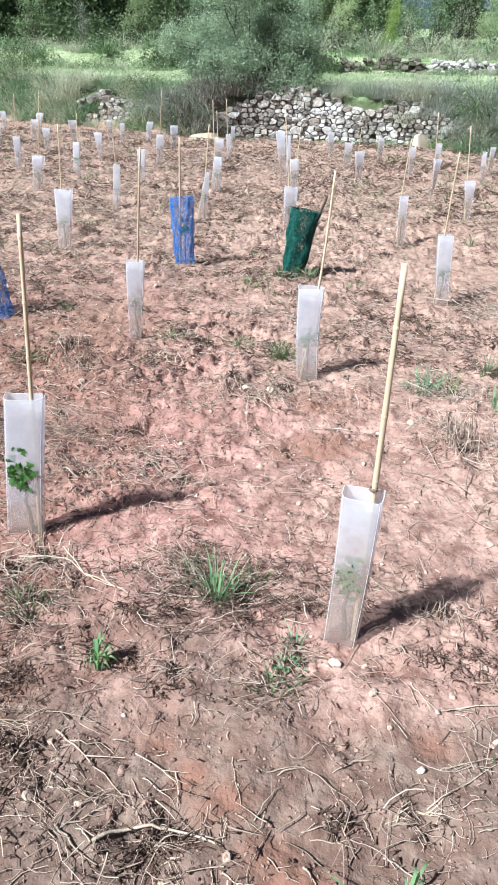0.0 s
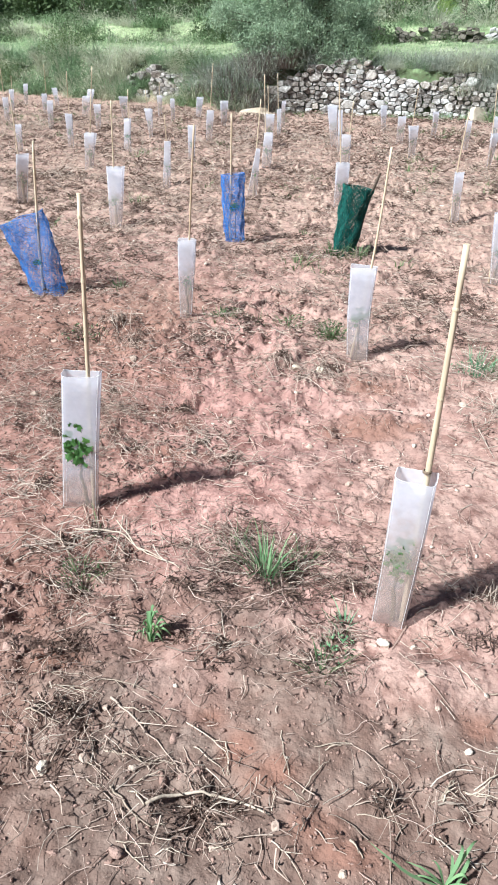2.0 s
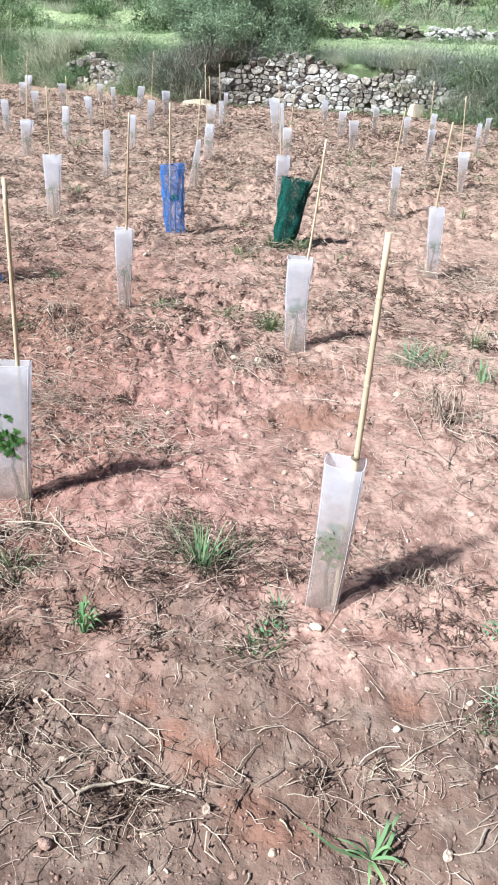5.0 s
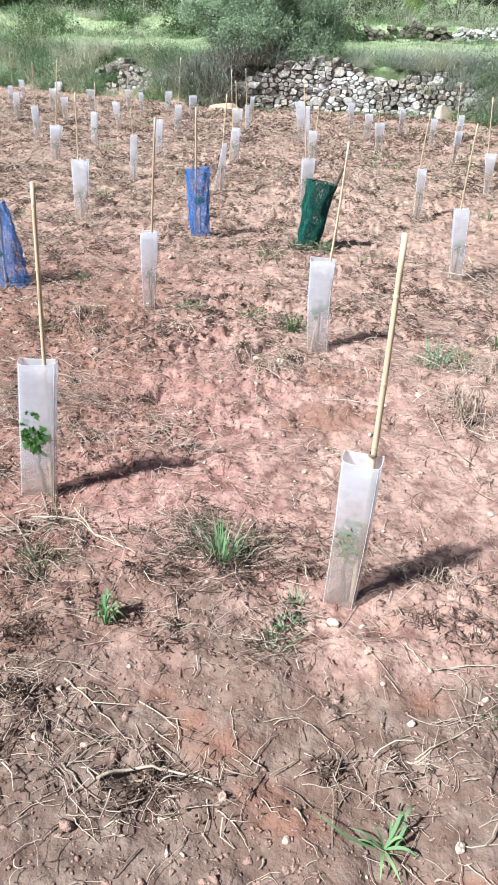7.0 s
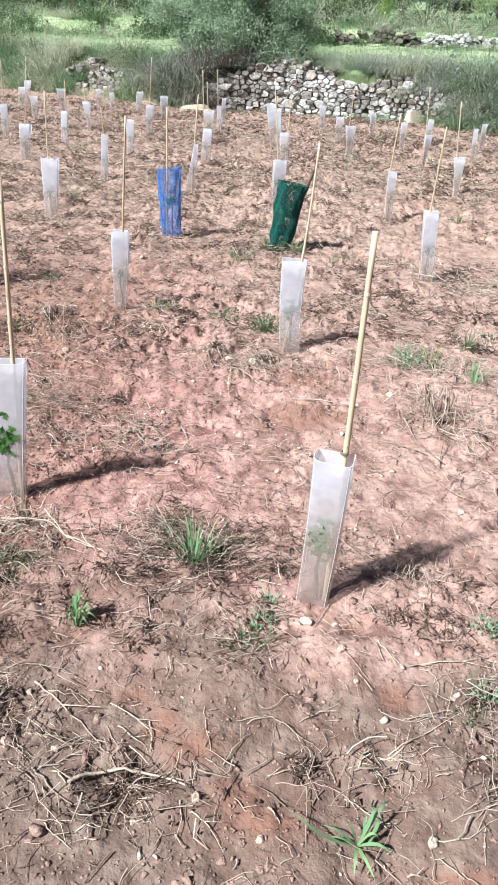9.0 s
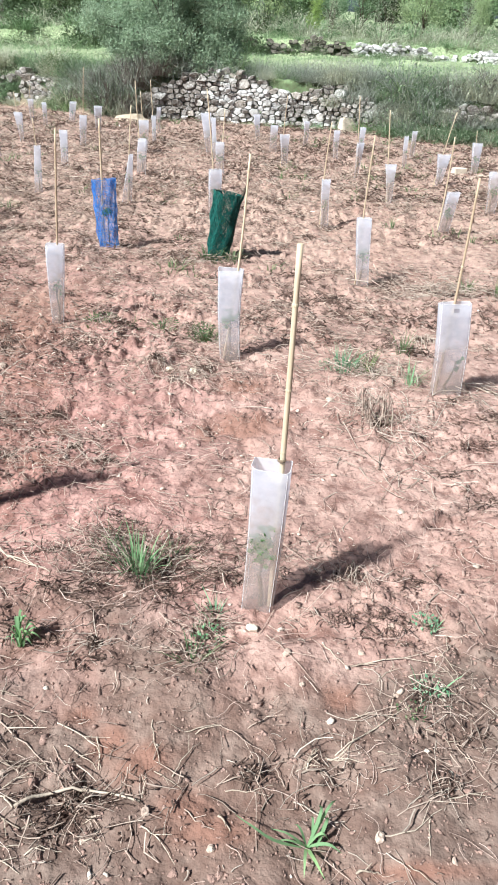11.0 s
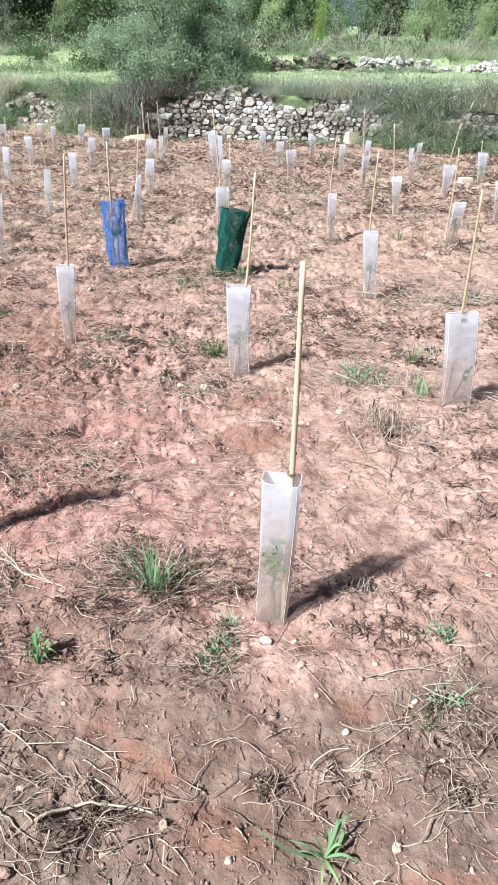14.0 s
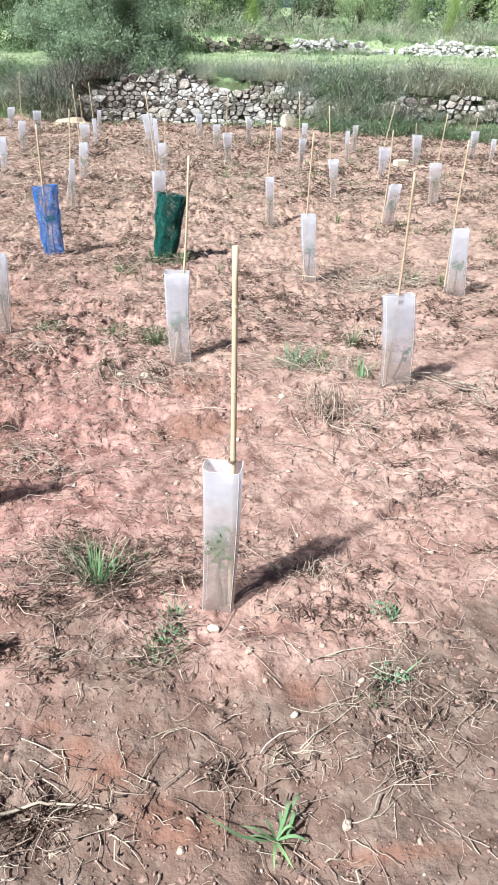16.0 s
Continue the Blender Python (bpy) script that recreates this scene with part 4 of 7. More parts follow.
boulder(3.40, 17.55, 0.52, 0.36, 0.36, 5, "white limestone block fallen from the wall", 0.12, 5, 3)
rock(-1.62, 18.02, 0.78, 0.42, 0.30, 12, "long pale yellowish limestone slab by the wall", 0.42, "boulder", 4, ROCK)
PALE = "small pale stone lying on red soil"
for k, (x, y, s) in enumerate(((0.384, 1.60, 0.036), (0.150, 3.493, 0.047), (0.107, 1.002, 0.026), (0.29, 2.02, 0.030), (0.82, 1.608, 0.022), (0.018, 3.554, 0.043),
                               (-0.25, 2.91, 0.026), (-0.474, 1.094, 0.036), (-0.379, 1.128, 0.034), (-0.252, 1.113, 0.022), (-0.337, 1.24, 0.018), (-0.373, 1.29, 0.018),
                               (0.861, 3.234, 0.050), (0.124, 2.754, 0.032), (0.295, 2.473, 0.034), (0.477, 1.476, 0.026), (-0.867, 3.511, 0.042), (-0.126, 3.617, 0.030),
                               (-1.394, 3.728, 0.036), (-1.264, 3.077, 0.036), (-0.143, 3.248, 0.028), (0.863, 1.107, 0.017), (0.778, 1.348, 0.015), (0.514, 1.374, 0.018),
                               (0.645, 0.941, 0.026), (0.806, 0.889, 0.016), (0.706, 1.499, 0.022), (0.258, 0.916, 0.022), (-0.03, 0.949, 0.015), (0.573, 1.26, 0.010))):
    rock(x, y, s, s * 0.8, s * 0.75, 40 * k, PALE, 0.02 if k in (1, 5) else 0.30, "stone", 30 + k, PEBBLE_WHITE if k in (0, 7, 21) else (ROCK if k in (1, 5) else PEBBLE_TAN))


def stone_block(x, y):
    """A squared block of stone with worn edges."""
    bm = bmesh.new()
    bmesh.ops.create_cube(bm, size=1.0)
    bmesh.ops.bevel(bm, geom=list(bm.edges), offset=0.08, segments=1, affect='EDGES')
    bmesh.ops.scale(bm, vec=(0.22, 0.12, 0.09), verts=bm.verts)
    ob = part("stone_block", bm, PEBBLE_WHITE, m=pose(x, y, float(ground_z(x, y)) + 0.035, 0, 0, 12))
    return tagged(ob, "squared white stone block lying on the field", "stone")


stone_block(4.15, 11.6)


# ---- loose cover of the field ----
def scatter(rng, n, x0, x1, y0, y1, clump=0.5, seed=0, power=1.0, broken=0.0):
    """Places on the field, thicker in patches and towards the near end."""
    xs, ys = [], []
    need = n
    while need > 0:
        m = need * 3 + 50
        y = y0 + (y1 - y0) * rng.random(m) ** power
        x = x0 + (x1 - x0) * rng.random(m)
        keep = (vnoise(x / clump, y / clump, seed) + 0.5 + 0.35 * vnoise(x / (clump * 4), y / (clump * 4), seed + 1)) > rng.random(m) * 0.9 + 0.12
        if broken:
            keep = crumbly(x, y) * broken + (1 - broken) > rng.random(m)
        keep &= y < field_edge(x) + 0.1
        xs.append(x[keep][:need]); ys.append(y[keep][:need])
        need -= len(xs[-1])
    return np.concatenate(xs), np.concatenate(ys)


def stems(name, label, n, x0, x1, y0, y1, length, radius, material, seed, k=4, lift=0.012, clump=0.5, power=1.0, broken=0.0):
    """Dry stalks lying about, each with a slight curl, some with an end in the air."""
    rng = np.random.default_rng(seed)
    x, y = scatter(rng, n, x0, x1, y0, y1, clump, seed, power, broken)
    a = rng.random(n) * 2 * math.pi
    L = length[0] + (length[1] - length[0]) * rng.random(n) ** 2.2
    curl = rng.normal(size=n) * 0.8
    u = np.linspace(-0.5, 0.5, k)
    ang = a[:, None] + curl[:, None] * u[None, :] + np.cumsum(rng.normal(size=(n, k)) * 0.22, axis=1)
    dx = np.cumsum(np.cos(ang), axis=1) / k * L[:, None]
    dy = np.cumsum(np.sin(ang), axis=1) / k * L[:, None]
    px, py = x[:, None] + dx - dx.mean(axis=1, keepdims=True), y[:, None] + dy - dy.mean(axis=1, keepdims=True)
    pz = ground_z(px, py)
    pz = 0.5 * pz + 0.5 * pz.max(axis=1, keepdims=True) + 0.002 + lift * rng.random((n, 1)) ** 2
    pz = pz + (rng.random((n, 1)) ** 4) * L[:, None] * 0.5 * (u[None, :] + 0.5)
    r = (radius[0] + (radius[1] - radius[0]) * rng.random(n) ** 2)[:, None] * (1.1 - 0.5 * (u[None, :] + 0.5))
    v, f = tubes(np.stack([px, py, pz], axis=-1), r, 3)
    ob = part_mesh(name, mesh_from(name, v, f), material)
    return tagged(ob, label, "straw", kind="stuff")


stems("dry_stalks", "bleached dry weed stalks lying on red soil", 380, -1.6, 2.0, 0.5, 4.5, (0.03, 0.20), (0.0012, 0.0027), STRAW, 1, 6, 0.02, 0.35, 1.3)
stems("root_strings", "thin pinkish dead roots lying curled on red soil", 1700, -1.8, 2.2, 0.6, 5.0, (0.03, 0.20), (0.0007, 0.0014), PALE_ROOT, 47, 9, 0.012, 0.35, 1.1)
stems("straw_bits", "short broken straw scattered on red soil", 3000, -2.2, 2.6, 0.5, 6.0, (0.012, 0.085), (0.0007, 0.0016), STRAW, 41, 4, 0.006, 0.3, 1.2, 0.5)
stems("old_chaff", "brown chaff and broken stalks on ploughed soil", 5200, -2.2, 2.8, 0.5, 6.0, (0.008, 0.055), (0.0006, 0.0016), CHAFF, 2, 4, 0.008, 0.3, 1.2, 0.8)
stems("root_bits", "dark dead root bits among the clods", 5200, -2.2, 2.8, 0.5, 6.0, (0.012, 0.060), (0.0007, 0.0015), ROOT, 7, 5, 0.010, 0.3, 1.2, 0.7)
stems("weed_litter", "matted dead weed litter on the ploughed soil", 3600, -2.6, -0.35, 2.2, 6.0, (0.012, 0.075), (0.0012, 0.0030), CHAFF, 42, 4, 0.035, 0.35, 1.0)
# short dark bits: litter, and an imitation of shaded holes between the clods
stems("weed_litter", "dark weed litter and shaded holes in the ploughed soil", 6800, -2.6, -0.45, 2.3, 6.0, (0.006, 0.020), (0.0020, 0.0048), ROOT, 43, 2, 0.014, 0.35, 1.0)
stems("weed_litter", "matted dead weed litter on the field", 12000, -8.0, -0.4, 5.0, 15.0, (0.02, 0.10), (0.0018, 0.0046), CHAFF, 45, 2, 0.03, 0.6, 1.0)
stems("weed_litter", "matted dark weed litter on the field", 9000, -8.0, -0.2, 5.0, 15.0, (0.015, 0.07), (0.0024, 0.0056), ROOT, 46, 2, 0.02, 0.6, 1.0)
stems("root_bits", "dark dead root bits among the clods", 14000, -6, 6, 4.5, 13.0, (0.008, 0.034), (0.0020, 0.0052), ROOT, 8, 2, 0.010, 0.3, 1.0, 0.6)
stems("old_chaff", "brown chaff and broken stalks on ploughed soil", 10000, -6, 6, 4.0, 12.5, (0.015, 0.065), (0.0020, 0.0048), CHAFF, 3, 2, 0.02, 0.4, 1.0, 0.35)
stems("dry_stalks", "bleached dry weed stalks lying on red soil", 6500, -6, 6, 3.3, 12.0, (0.02, 0.09), (0.0014, 0.0034), STRAW, 4, 3, 0.03, 0.4, 1.0)
stems("dry_stalks", "bleached dry stalks strewn over the far field", 9000, -11, 10, 9.0, 22.0, (0.05, 0.18), (0.0026, 0.0060), STRAW, 5, 2, 0.05, 0.8, 1.0)
stems("old_chaff", "dark plant litter strewn over the far field", 12000, -11, 10, 9.0, 22.0, (0.04, 0.18), (0.0034, 0.0075), CHAFF, 6, 2, 0.05, 0.8, 1.0)
stems("root_bits", "dark dead litter over the far field", 10000, -11, 10, 8.0, 22.0, (0.03, 0.14), (0.0040, 0.0090), ROOT, 9, 2, 0.03, 0.8, 1.0, 0.8)


def weed_mats(label, count, x0, x1, y0, y1, per, reach, length, radius, material, seed, high):
    """Low mats of dead weeds: each a handful of stalks tangled over one spot, lying mostly along the rows."""
    rng = np.random.default_rng(seed)
    cx, cy = scatter(rng, count, x0, x1, y0, y1, 0.9, seed, 1.0)
    cx, cy = np.repeat(cx, per), np.repeat(cy, per)
    n = len(cx)
    cx = cx + rng.normal(size=n) * reach * 1.5
    cy = cy + rng.normal(size=n) * reach * 0.7
    k = 4
    u = np.linspace(-0.5, 0.5, k)[None, :]
    L = length * rng.uniform(0.3, 1.3, n)[:, None]
    ang = rng.normal(size=(n, 1)) * 0.9 + np.where(rng.random((n, 1)) < 0.5, 0, math.pi) + rng.normal(size=(n, 1)) * 1.4 * u
    px, py = cx[:, None] + np.cos(ang) * L * u, cy[:, None] + np.sin(ang) * L * u
    pz = ground_z(cx, cy)[:, None] + 0.004 + high * rng.random((n, 1)) ** 1.6 + rng.normal(size=(n, 1)) * 0.35 * L * u
    pz = np.maximum(pz, ground_z(px, py) + 0.002)
    r = radius * rng.uniform(0.5, 1.4, n)[:, None] * (1.0 - 0.5 * (u + 0.5))
    v, f = tubes(np.stack([px, py, pz], axis=-1), r, 3)
    ob = part_mesh("weed_mat", mesh_from("weed_mat", v, f), material)
    return tagged(ob, label, "straw", kind="stuff")


weed_mats("mats of grey-brown dead weeds over the field", 620, -5, 5, 3.8, 9.5, 16, 0.040, 0.085, 0.0030, CHAFF, 301, 0.05)
weed_mats("dark weed mats and the shade beneath the litter", 900, -5, 5, 3.8, 9.5, 15, 0.032, 0.055, 0.0036, ROOT, 302, 0.04)
weed_mats("pale straw mats over the field", 260, -4, 5, 3.8, 9.5, 9, 0.050, 0.11, 0.0022, STRAW, 303, 0.06)
weed_mats("mats of grey-brown dead weeds over the far field", 620, -10, 8, 8.5, 19.0, 11, 0.075, 0.13, 0.0062, CHAFF, 304, 0.08)
weed_mats("dark weed mats and litter shade over the far field", 1100, -10, 8, 8.5, 19.0, 9, 0.075, 0.11, 0.0085, ROOT, 305, 0.06)
weed_mats("pale straw mats over the far field", 320, -10, 8, 8.5, 19.0, 7, 0.09, 0.18, 0.0046, STRAW, 306, 0.09)
# dark weeds, laid partly to imitate the shaded pits between the stalks
weed_mats("dark weeds and the shade of pits under the stalks", 7, -0.75, -0.36, 1.0, 1.42, 16, 0.045, 0.06, 0.0015, ROOT, 309, 0.02)
weed_mats("dark weeds and the shade of pits under the stalks", 5, -0.12, 0.04, 0.96, 1.10, 16, 0.035, 0.06, 0.0014, ROOT, 310, 0.02)
weed_mats("tangled dead weeds beside the vine guard", 24, -1.5, -0.75, 1.7, 3.6, 30, 0.05, 0.12, 0.0014, CHAFF, 307, 0.05)
weed_mats("tangled pale weeds beside the vine guard", 13, -1.5, -0.75, 1.7, 3.6, 24, 0.05, 0.14, 0.0013, STRAW, 308, 0.06)


weed_mats("strands of grey-brown dead weeds on red soil", 34, -1.2, 1.8, 1.5, 3.9, 18, 0.050, 0.12, 0.0014, CHAFF, 311, 0.04)
weed_mats("dark dead weed strands on red soil", 74, -1.3, 1.9, 1.45, 4.0, 24, 0.030, 0.050, 0.0022, ROOT, 312, 0.03)
weed_mats("pale dead roots tangled on red soil", 36, -1.2, 1.8, 1.4, 3.9, 10, 0.070, 0.15, 0.0014, PALE_ROOT, 313, 0.03)
weed_mats("tangled dead weeds round a green tuft", 12, -0.28, 0.30, 1.80, 2.08, 18, 0.055, 0.12, 0.0013, CHAFF, 314, 0.07)
weed_mats("dark dead weeds round a green tuft", 14, -0.30, 0.30, 1.78, 2.08, 22, 0.045, 0.08, 0.0017, ROOT, 315, 0.04)


def lumps(name, label, n, x0, x1, y0, y1, size, material, seed, clump, flat=0.7, power=1.0, sink=0.2, broken=0.0, fine=False):
    """Clods or pebbles: knobbly twelve-cornered lumps, sunk a little into the soil."""
    rng = np.random.default_rng(seed)
    x, y = scatter(rng, n, x0, x1, y0, y1, clump, seed, power, broken)
    if fine:
        ico = np.array([(1, 0, 0), (-1, 0, 0), (0, 1, 0), (0, -1, 0), (0, 0, 1), (0, 0, -1)]) * 1.1
        tri = np.array([(0, 2, 4), (2, 1, 4), (1, 3, 4), (3, 0, 4), (2, 0, 5), (1, 2, 5), (3, 1, 5), (0, 3, 5)])
    else:
        g = (1 + 5 ** 0.5) / 2
        ico = np.array([(-1, g, 0), (1, g, 0), (-1, -g, 0), (1, -g, 0), (0, -1, g), (0, 1, g), (0, -1, -g), (0, 1, -g), (g, 0, -1), (g, 0, 1), (-g, 0, -1), (-g, 0, 1)]) / 1.9
        tri = np.array([(0, 11, 5), (0, 5, 1), (0, 1, 7), (0, 7, 10), (0, 10, 11), (1, 5, 9), (5, 11, 4), (11, 10, 2), (10, 7, 6), (7, 1, 8),
                        (3, 9, 4), (3, 4, 2), (3, 2, 6), (3, 6, 8), (3, 8, 9), (4, 9, 5), (2, 4, 11), (6, 2, 10), (8, 6, 7), (9, 8, 1)])
    q = len(ico)
    s = size[0] + (size[1] - size[0]) * rng.random(n) ** 3
    v = (ico[None] * (1 + 0.30 * rng.normal(size=(n, q, 1))) + 0.20 * rng.normal(size=(n, q, 3))) * rng.uniform(0.6, 1.35, (n, 1, 3))
    a = rng.random(n) * 6.28
    c, sn = np.cos(a)[:, None], np.sin(a)[:, None]
    vx, vy = v[..., 0] * 1.25, v[..., 1] * 0.9
    v = np.stack([vx * c - vy * sn, vx * sn + vy * c, v[..., 2] * flat], axis=-1) * (s * 0.5)[:, None, None]
    v += np.stack([x, y, ground_z(x, y) + s * (0.5 * flat - sink)], axis=-1)[:, None, :]
    f = (tri[None] + (np.arange(n) * q)[:, None, None]).reshape(-1, 3)
    ob = part_mesh(name, mesh_from(name, v.reshape(-1, 3), f), material)
    return tagged(ob, label, "clods" if "clod" in name else "pebbles", kind="stuff")


lumps("soil_crumbs", "fine crumbs of red clay all over the soil", 26000, -1.3, 1.9, 0.6, 3.6, (0.0030, 0.0120), CLOD, 44, 0.3, 0.7, 1.2, 0.25, 0.45, True)
lumps("soil_clods", "crumbled red clay clods on the ploughed field", 8000, -1.8, 2.4, 0.5, 5.0, (0.006, 0.030), CLOD, 11, 0.22, 0.7, 1.2, 0.42, 1.0)
lumps("soil_clods", "crumbled red clay clods on the ploughed field", 20000, -6, 6, 4.0, 14.0, (0.008, 0.034), CLOD, 12, 0.6, 0.8, 1.0, 0.35, 0.98, True)
lumps("soil_clods", "crumbled red clay clods on the far field", 9000, -11, 10, 9.0, 22.0, (0.015, 0.055), CLOD, 15, 0.6, 0.7, 1.0, 0.25, 0.95, True)
lumps("pebbles", "scattered small pale pebbles on red soil", 520, -1.8, 2.4, 0.5, 5.0, (0.006, 0.022), PEBBLE, 13, 0.7, 0.7, 1.2)
lumps("pebbles", "scattered small pale pebbles on red soil", 260, -5, 6, 4.0, 14.0, (0.012, 0.045), PEBBLE, 14, 0.9, 0.7, 1.0)


# ---- weeds in the field ----
def blade_bunch(rng, n, height, width, spread, droop, foot=0.03, k=5):
    """Grass blades that rise from one foot and arch outwards."""
    a = rng.random(n) * 2 * math.pi
    L = height * rng.uniform(0.45, 1.15, n)
    out = spread * rng.uniform(0.2, 1.2, n)
    u = np.linspace(0, 1, k)[None, :]
    r = foot * rng.random(n)[:, None] + (out[:, None] * L[:, None]) * u ** 1.6
    h = L[:, None] * (u - droop * rng.random(n)[:, None] * u ** 2.5)
    p = np.stack([np.cos(a)[:, None] * r, np.sin(a)[:, None] * r, h - 0.01], axis=-1)
    w = width * rng.uniform(0.6, 1.3, n)[:, None] * (1.0 - u ** 2 * 0.92)
    side = np.stack([-np.sin(a), np.cos(a), np.zeros(n)], axis=1) + rng.normal(size=(n, 3)) * 0.3
    side /= np.linalg.norm(side, axis=1, keepdims=True)
    return ribbons(p, w, side)


def tuft(x, y, n, height, width, spread, droop, material, label, seed, foot=0.03, dry=0):
    rng = np.random.default_rng(seed)
    ob = thing("grass_tuft", label, "weed", "weeds in the young vineyard", at=pose(x, y, float(ground_z(x, y))))
    v, f = blade_bunch(rng, n, height, width, spread, droop, foot)
    if n <= 20:
        q = len(v) // n
        for j in range(n):
            part_mesh("blade", mesh_from("blade", v[j * q:(j + 1) * q], f[:q // 2 - 1]), material, ob)
    else:
        tagged(part_mesh("foliage", mesh_from("foliage", v, f), material, ob), kind="stuff")
    if dry:
        v, f = blade_bunch(rng, dry // 2, height * 0.75, width * 0.5, spread * 1.6, droop * 1.4, foot * 2.6)
        tagged(part_mesh("withered_grass", mesh_from("withered_grass", v, f), STRAW, ob, "withered straw-coloured grass"), kind="stuff")
    return ob


GREEN_TUFT = "low tuft of green grass among dry stalks"
BROAD = "young broad-bladed green grass plant in red soil"
SPARSE = "thin grey-green weed patch on dry soil"
tuft(0.01, 1.87, 64, 0.21, 0.0065, 0.58, 0.45, MINT, GREEN_TUFT, 1, 0.050, 60)
tuft(-0.10, 1.98, 34, 0.10, 0.004, 0.9, 0.5, WEED, SPARSE, 2, 0.07, 40)
tuft(0.12, 1.97, 30, 0.10, 0.004, 0.9, 0.5, WEED, SPARSE, 3, 0.07, 40)
tuft(0.87, 1.345, 14, 0.07, 0.006, 0.9, 0.7, FRESH, GREEN_TUFT, 6, 0.05, 50)
tuft(0.20, 1.47, 26, 0.09, 0.004, 0.9, 0.5, WEED, SPARSE, 7, 0.06, 24)
tuft(0.27, 1.66, 20, 0.09, 0.004, 0.8, 0.4, FRESH, SPARSE, 8, 0.05, 20)
tuft(1.00, 3.66, 60, 0.15, 0.006, 0.8, 0.5, FRESH, GREEN_TUFT, 9, 0.10, 60)
tuft(1.12, 3.60, 50, 0.14, 0.006, 0.9, 0.5, WEED, GREEN_TUFT, 10, 0.10, 70)
tuft(1.40, 3.88, 40, 0.18, 0.005, 0.6, 0.4, WEED, GREEN_TUFT, 11, 0.07, 30)
tuft(1.33, 3.42, 26, 0.14, 0.006, 0.6, 0.4, FRESH, GREEN_TUFT, 12, 0.05, 20)
tuft(-0.50, 4.25, 46, 0.08, 0.006, 1.3, 0.6, WEED, SPARSE, 13, 0.12, 40)
tuft(-0.25, 4.30, 46, 0.09, 0.006, 1.2, 0.6, WEED, SPARSE, 14, 0.10, 40)
tuft(-0.06, 4.20, 34, 0.08, 0.006, 1.2, 0.6, WEED, GREEN_TUFT, 15, 0.08, 20)
tuft(0.21, 4.08, 60, 0.12, 0.007, 0.9, 0.5, WEED, GREEN_TUFT, 16, 0.09, 30)
tuft(-0.61, 1.80, 26, 0.09, 0.004, 1.0, 0.5, WEED, SPARSE, 17, 0.07, 40)
tuft(1.07, 2.95, 8, 0.13, 0.004, 0.9, 0.5, WEED, "withered pale grass clump on red soil", 18, 0.06, 90)
tuft(-1.30, 4.78, 30, 0.11, 0.006, 0.9, 0.5, WEED, GREEN_TUFT, 19, 0.07, 30)
tuft(0.95, 1.60, 14, 0.06, 0.005, 0.8, 0.5, FRESH, GREEN_TUFT, 20, 0.03, 10)
tuft(2.48, 5.25, 40, 0.13, 0.007, 0.9, 0.5, WEED, GREEN_TUFT, 21, 0.10, 60)
tuft(2.28, 5.36, 40, 0.13, 0.008, 0.8, 0.5, WEED, GREEN_TUFT, 22, 0.08, 40)
tuft(-0.30, 8.43, 40, 0.10, 0.009, 1.0, 0.5, WEED, GREEN_TUFT, 23, 0.12, 30)
tuft(0.22, 5.90, 50, 0.15, 0.009, 0.9, 0.5, WEED, GREEN_TUFT, 24, 0.12, 40)
tuft(0.42, 5.85, 40, 0.13, 0.009, 0.9, 0.5, WEED, GREEN_TUFT, 25, 0.10, 30)
tuft(-0.62, 2.05, 6, 0.12, 0.004, 1.2, 0.6, WEED, "withered pale grass clump on red soil", 28, 0.08, 60)


def blade_plant(x, y, tips, seed):
    """A young grass plant whose broad blades arch over from one foot, each to its own tip (dx, dy, rise, width)."""
    rng = np.random.default_rng(seed)
    ob = thing("grass_plant", BROAD, "weed", "weeds in the young vineyard", at=pose(x, y, float(ground_z(x, y))))
    u = np.linspace(0, 1, 9)
    for dx, dy, rise, width in tips:
        bend = rng.normal() * 0.08
        px = dx * u - dy * bend * np.sin(u * 3.14) + rng.normal() * 0.006 * (1 - u)
        py = dy * u + dx * bend * np.sin(u * 3.14)
        pz = rise * np.sin(u * 2.6) + 0.004 + (ground_z(x + px, y + py) - float(ground_z(x, y))) * u
        w = 0.85 * width * np.clip(0.45 + 2.2 * u, 0, 1) * (1 - u ** 3 * 0.95)
        side = np.array([[-dy, dx, 0.25 * np.hypot(dx, dy)]])
        side /= np.linalg.norm(side)
        v, f = ribbons(np.stack([px, py, pz], axis=1)[None], w[None], side)
        part_mesh("blade", mesh_from("blade", v, f, True), MINT, ob)
    return ob


blade_plant(0.479, 0.931, ((-0.166, 0.056, 0.040, 0.011), (-0.085, 0.030, 0.030, 0.009), (0.075, 0.085, 0.070, 0.009), (0.030, 0.070, 0.080, 0.010), (0.050, 0.045, 0.060, 0.011), (0.072, -0.025, 0.030, 0.010),
                           (-0.020, -0.080, 0.030, 0.009), (0.024, -0.086, 0.035, 0.010), (-0.075, 0.005, 0.025, 0.008), (0.045, -0.005, 0.050, 0.009), (0.010, 0.050, 0.055, 0.008), (-0.030, 0.040, 0.040, 0.008)), 3)

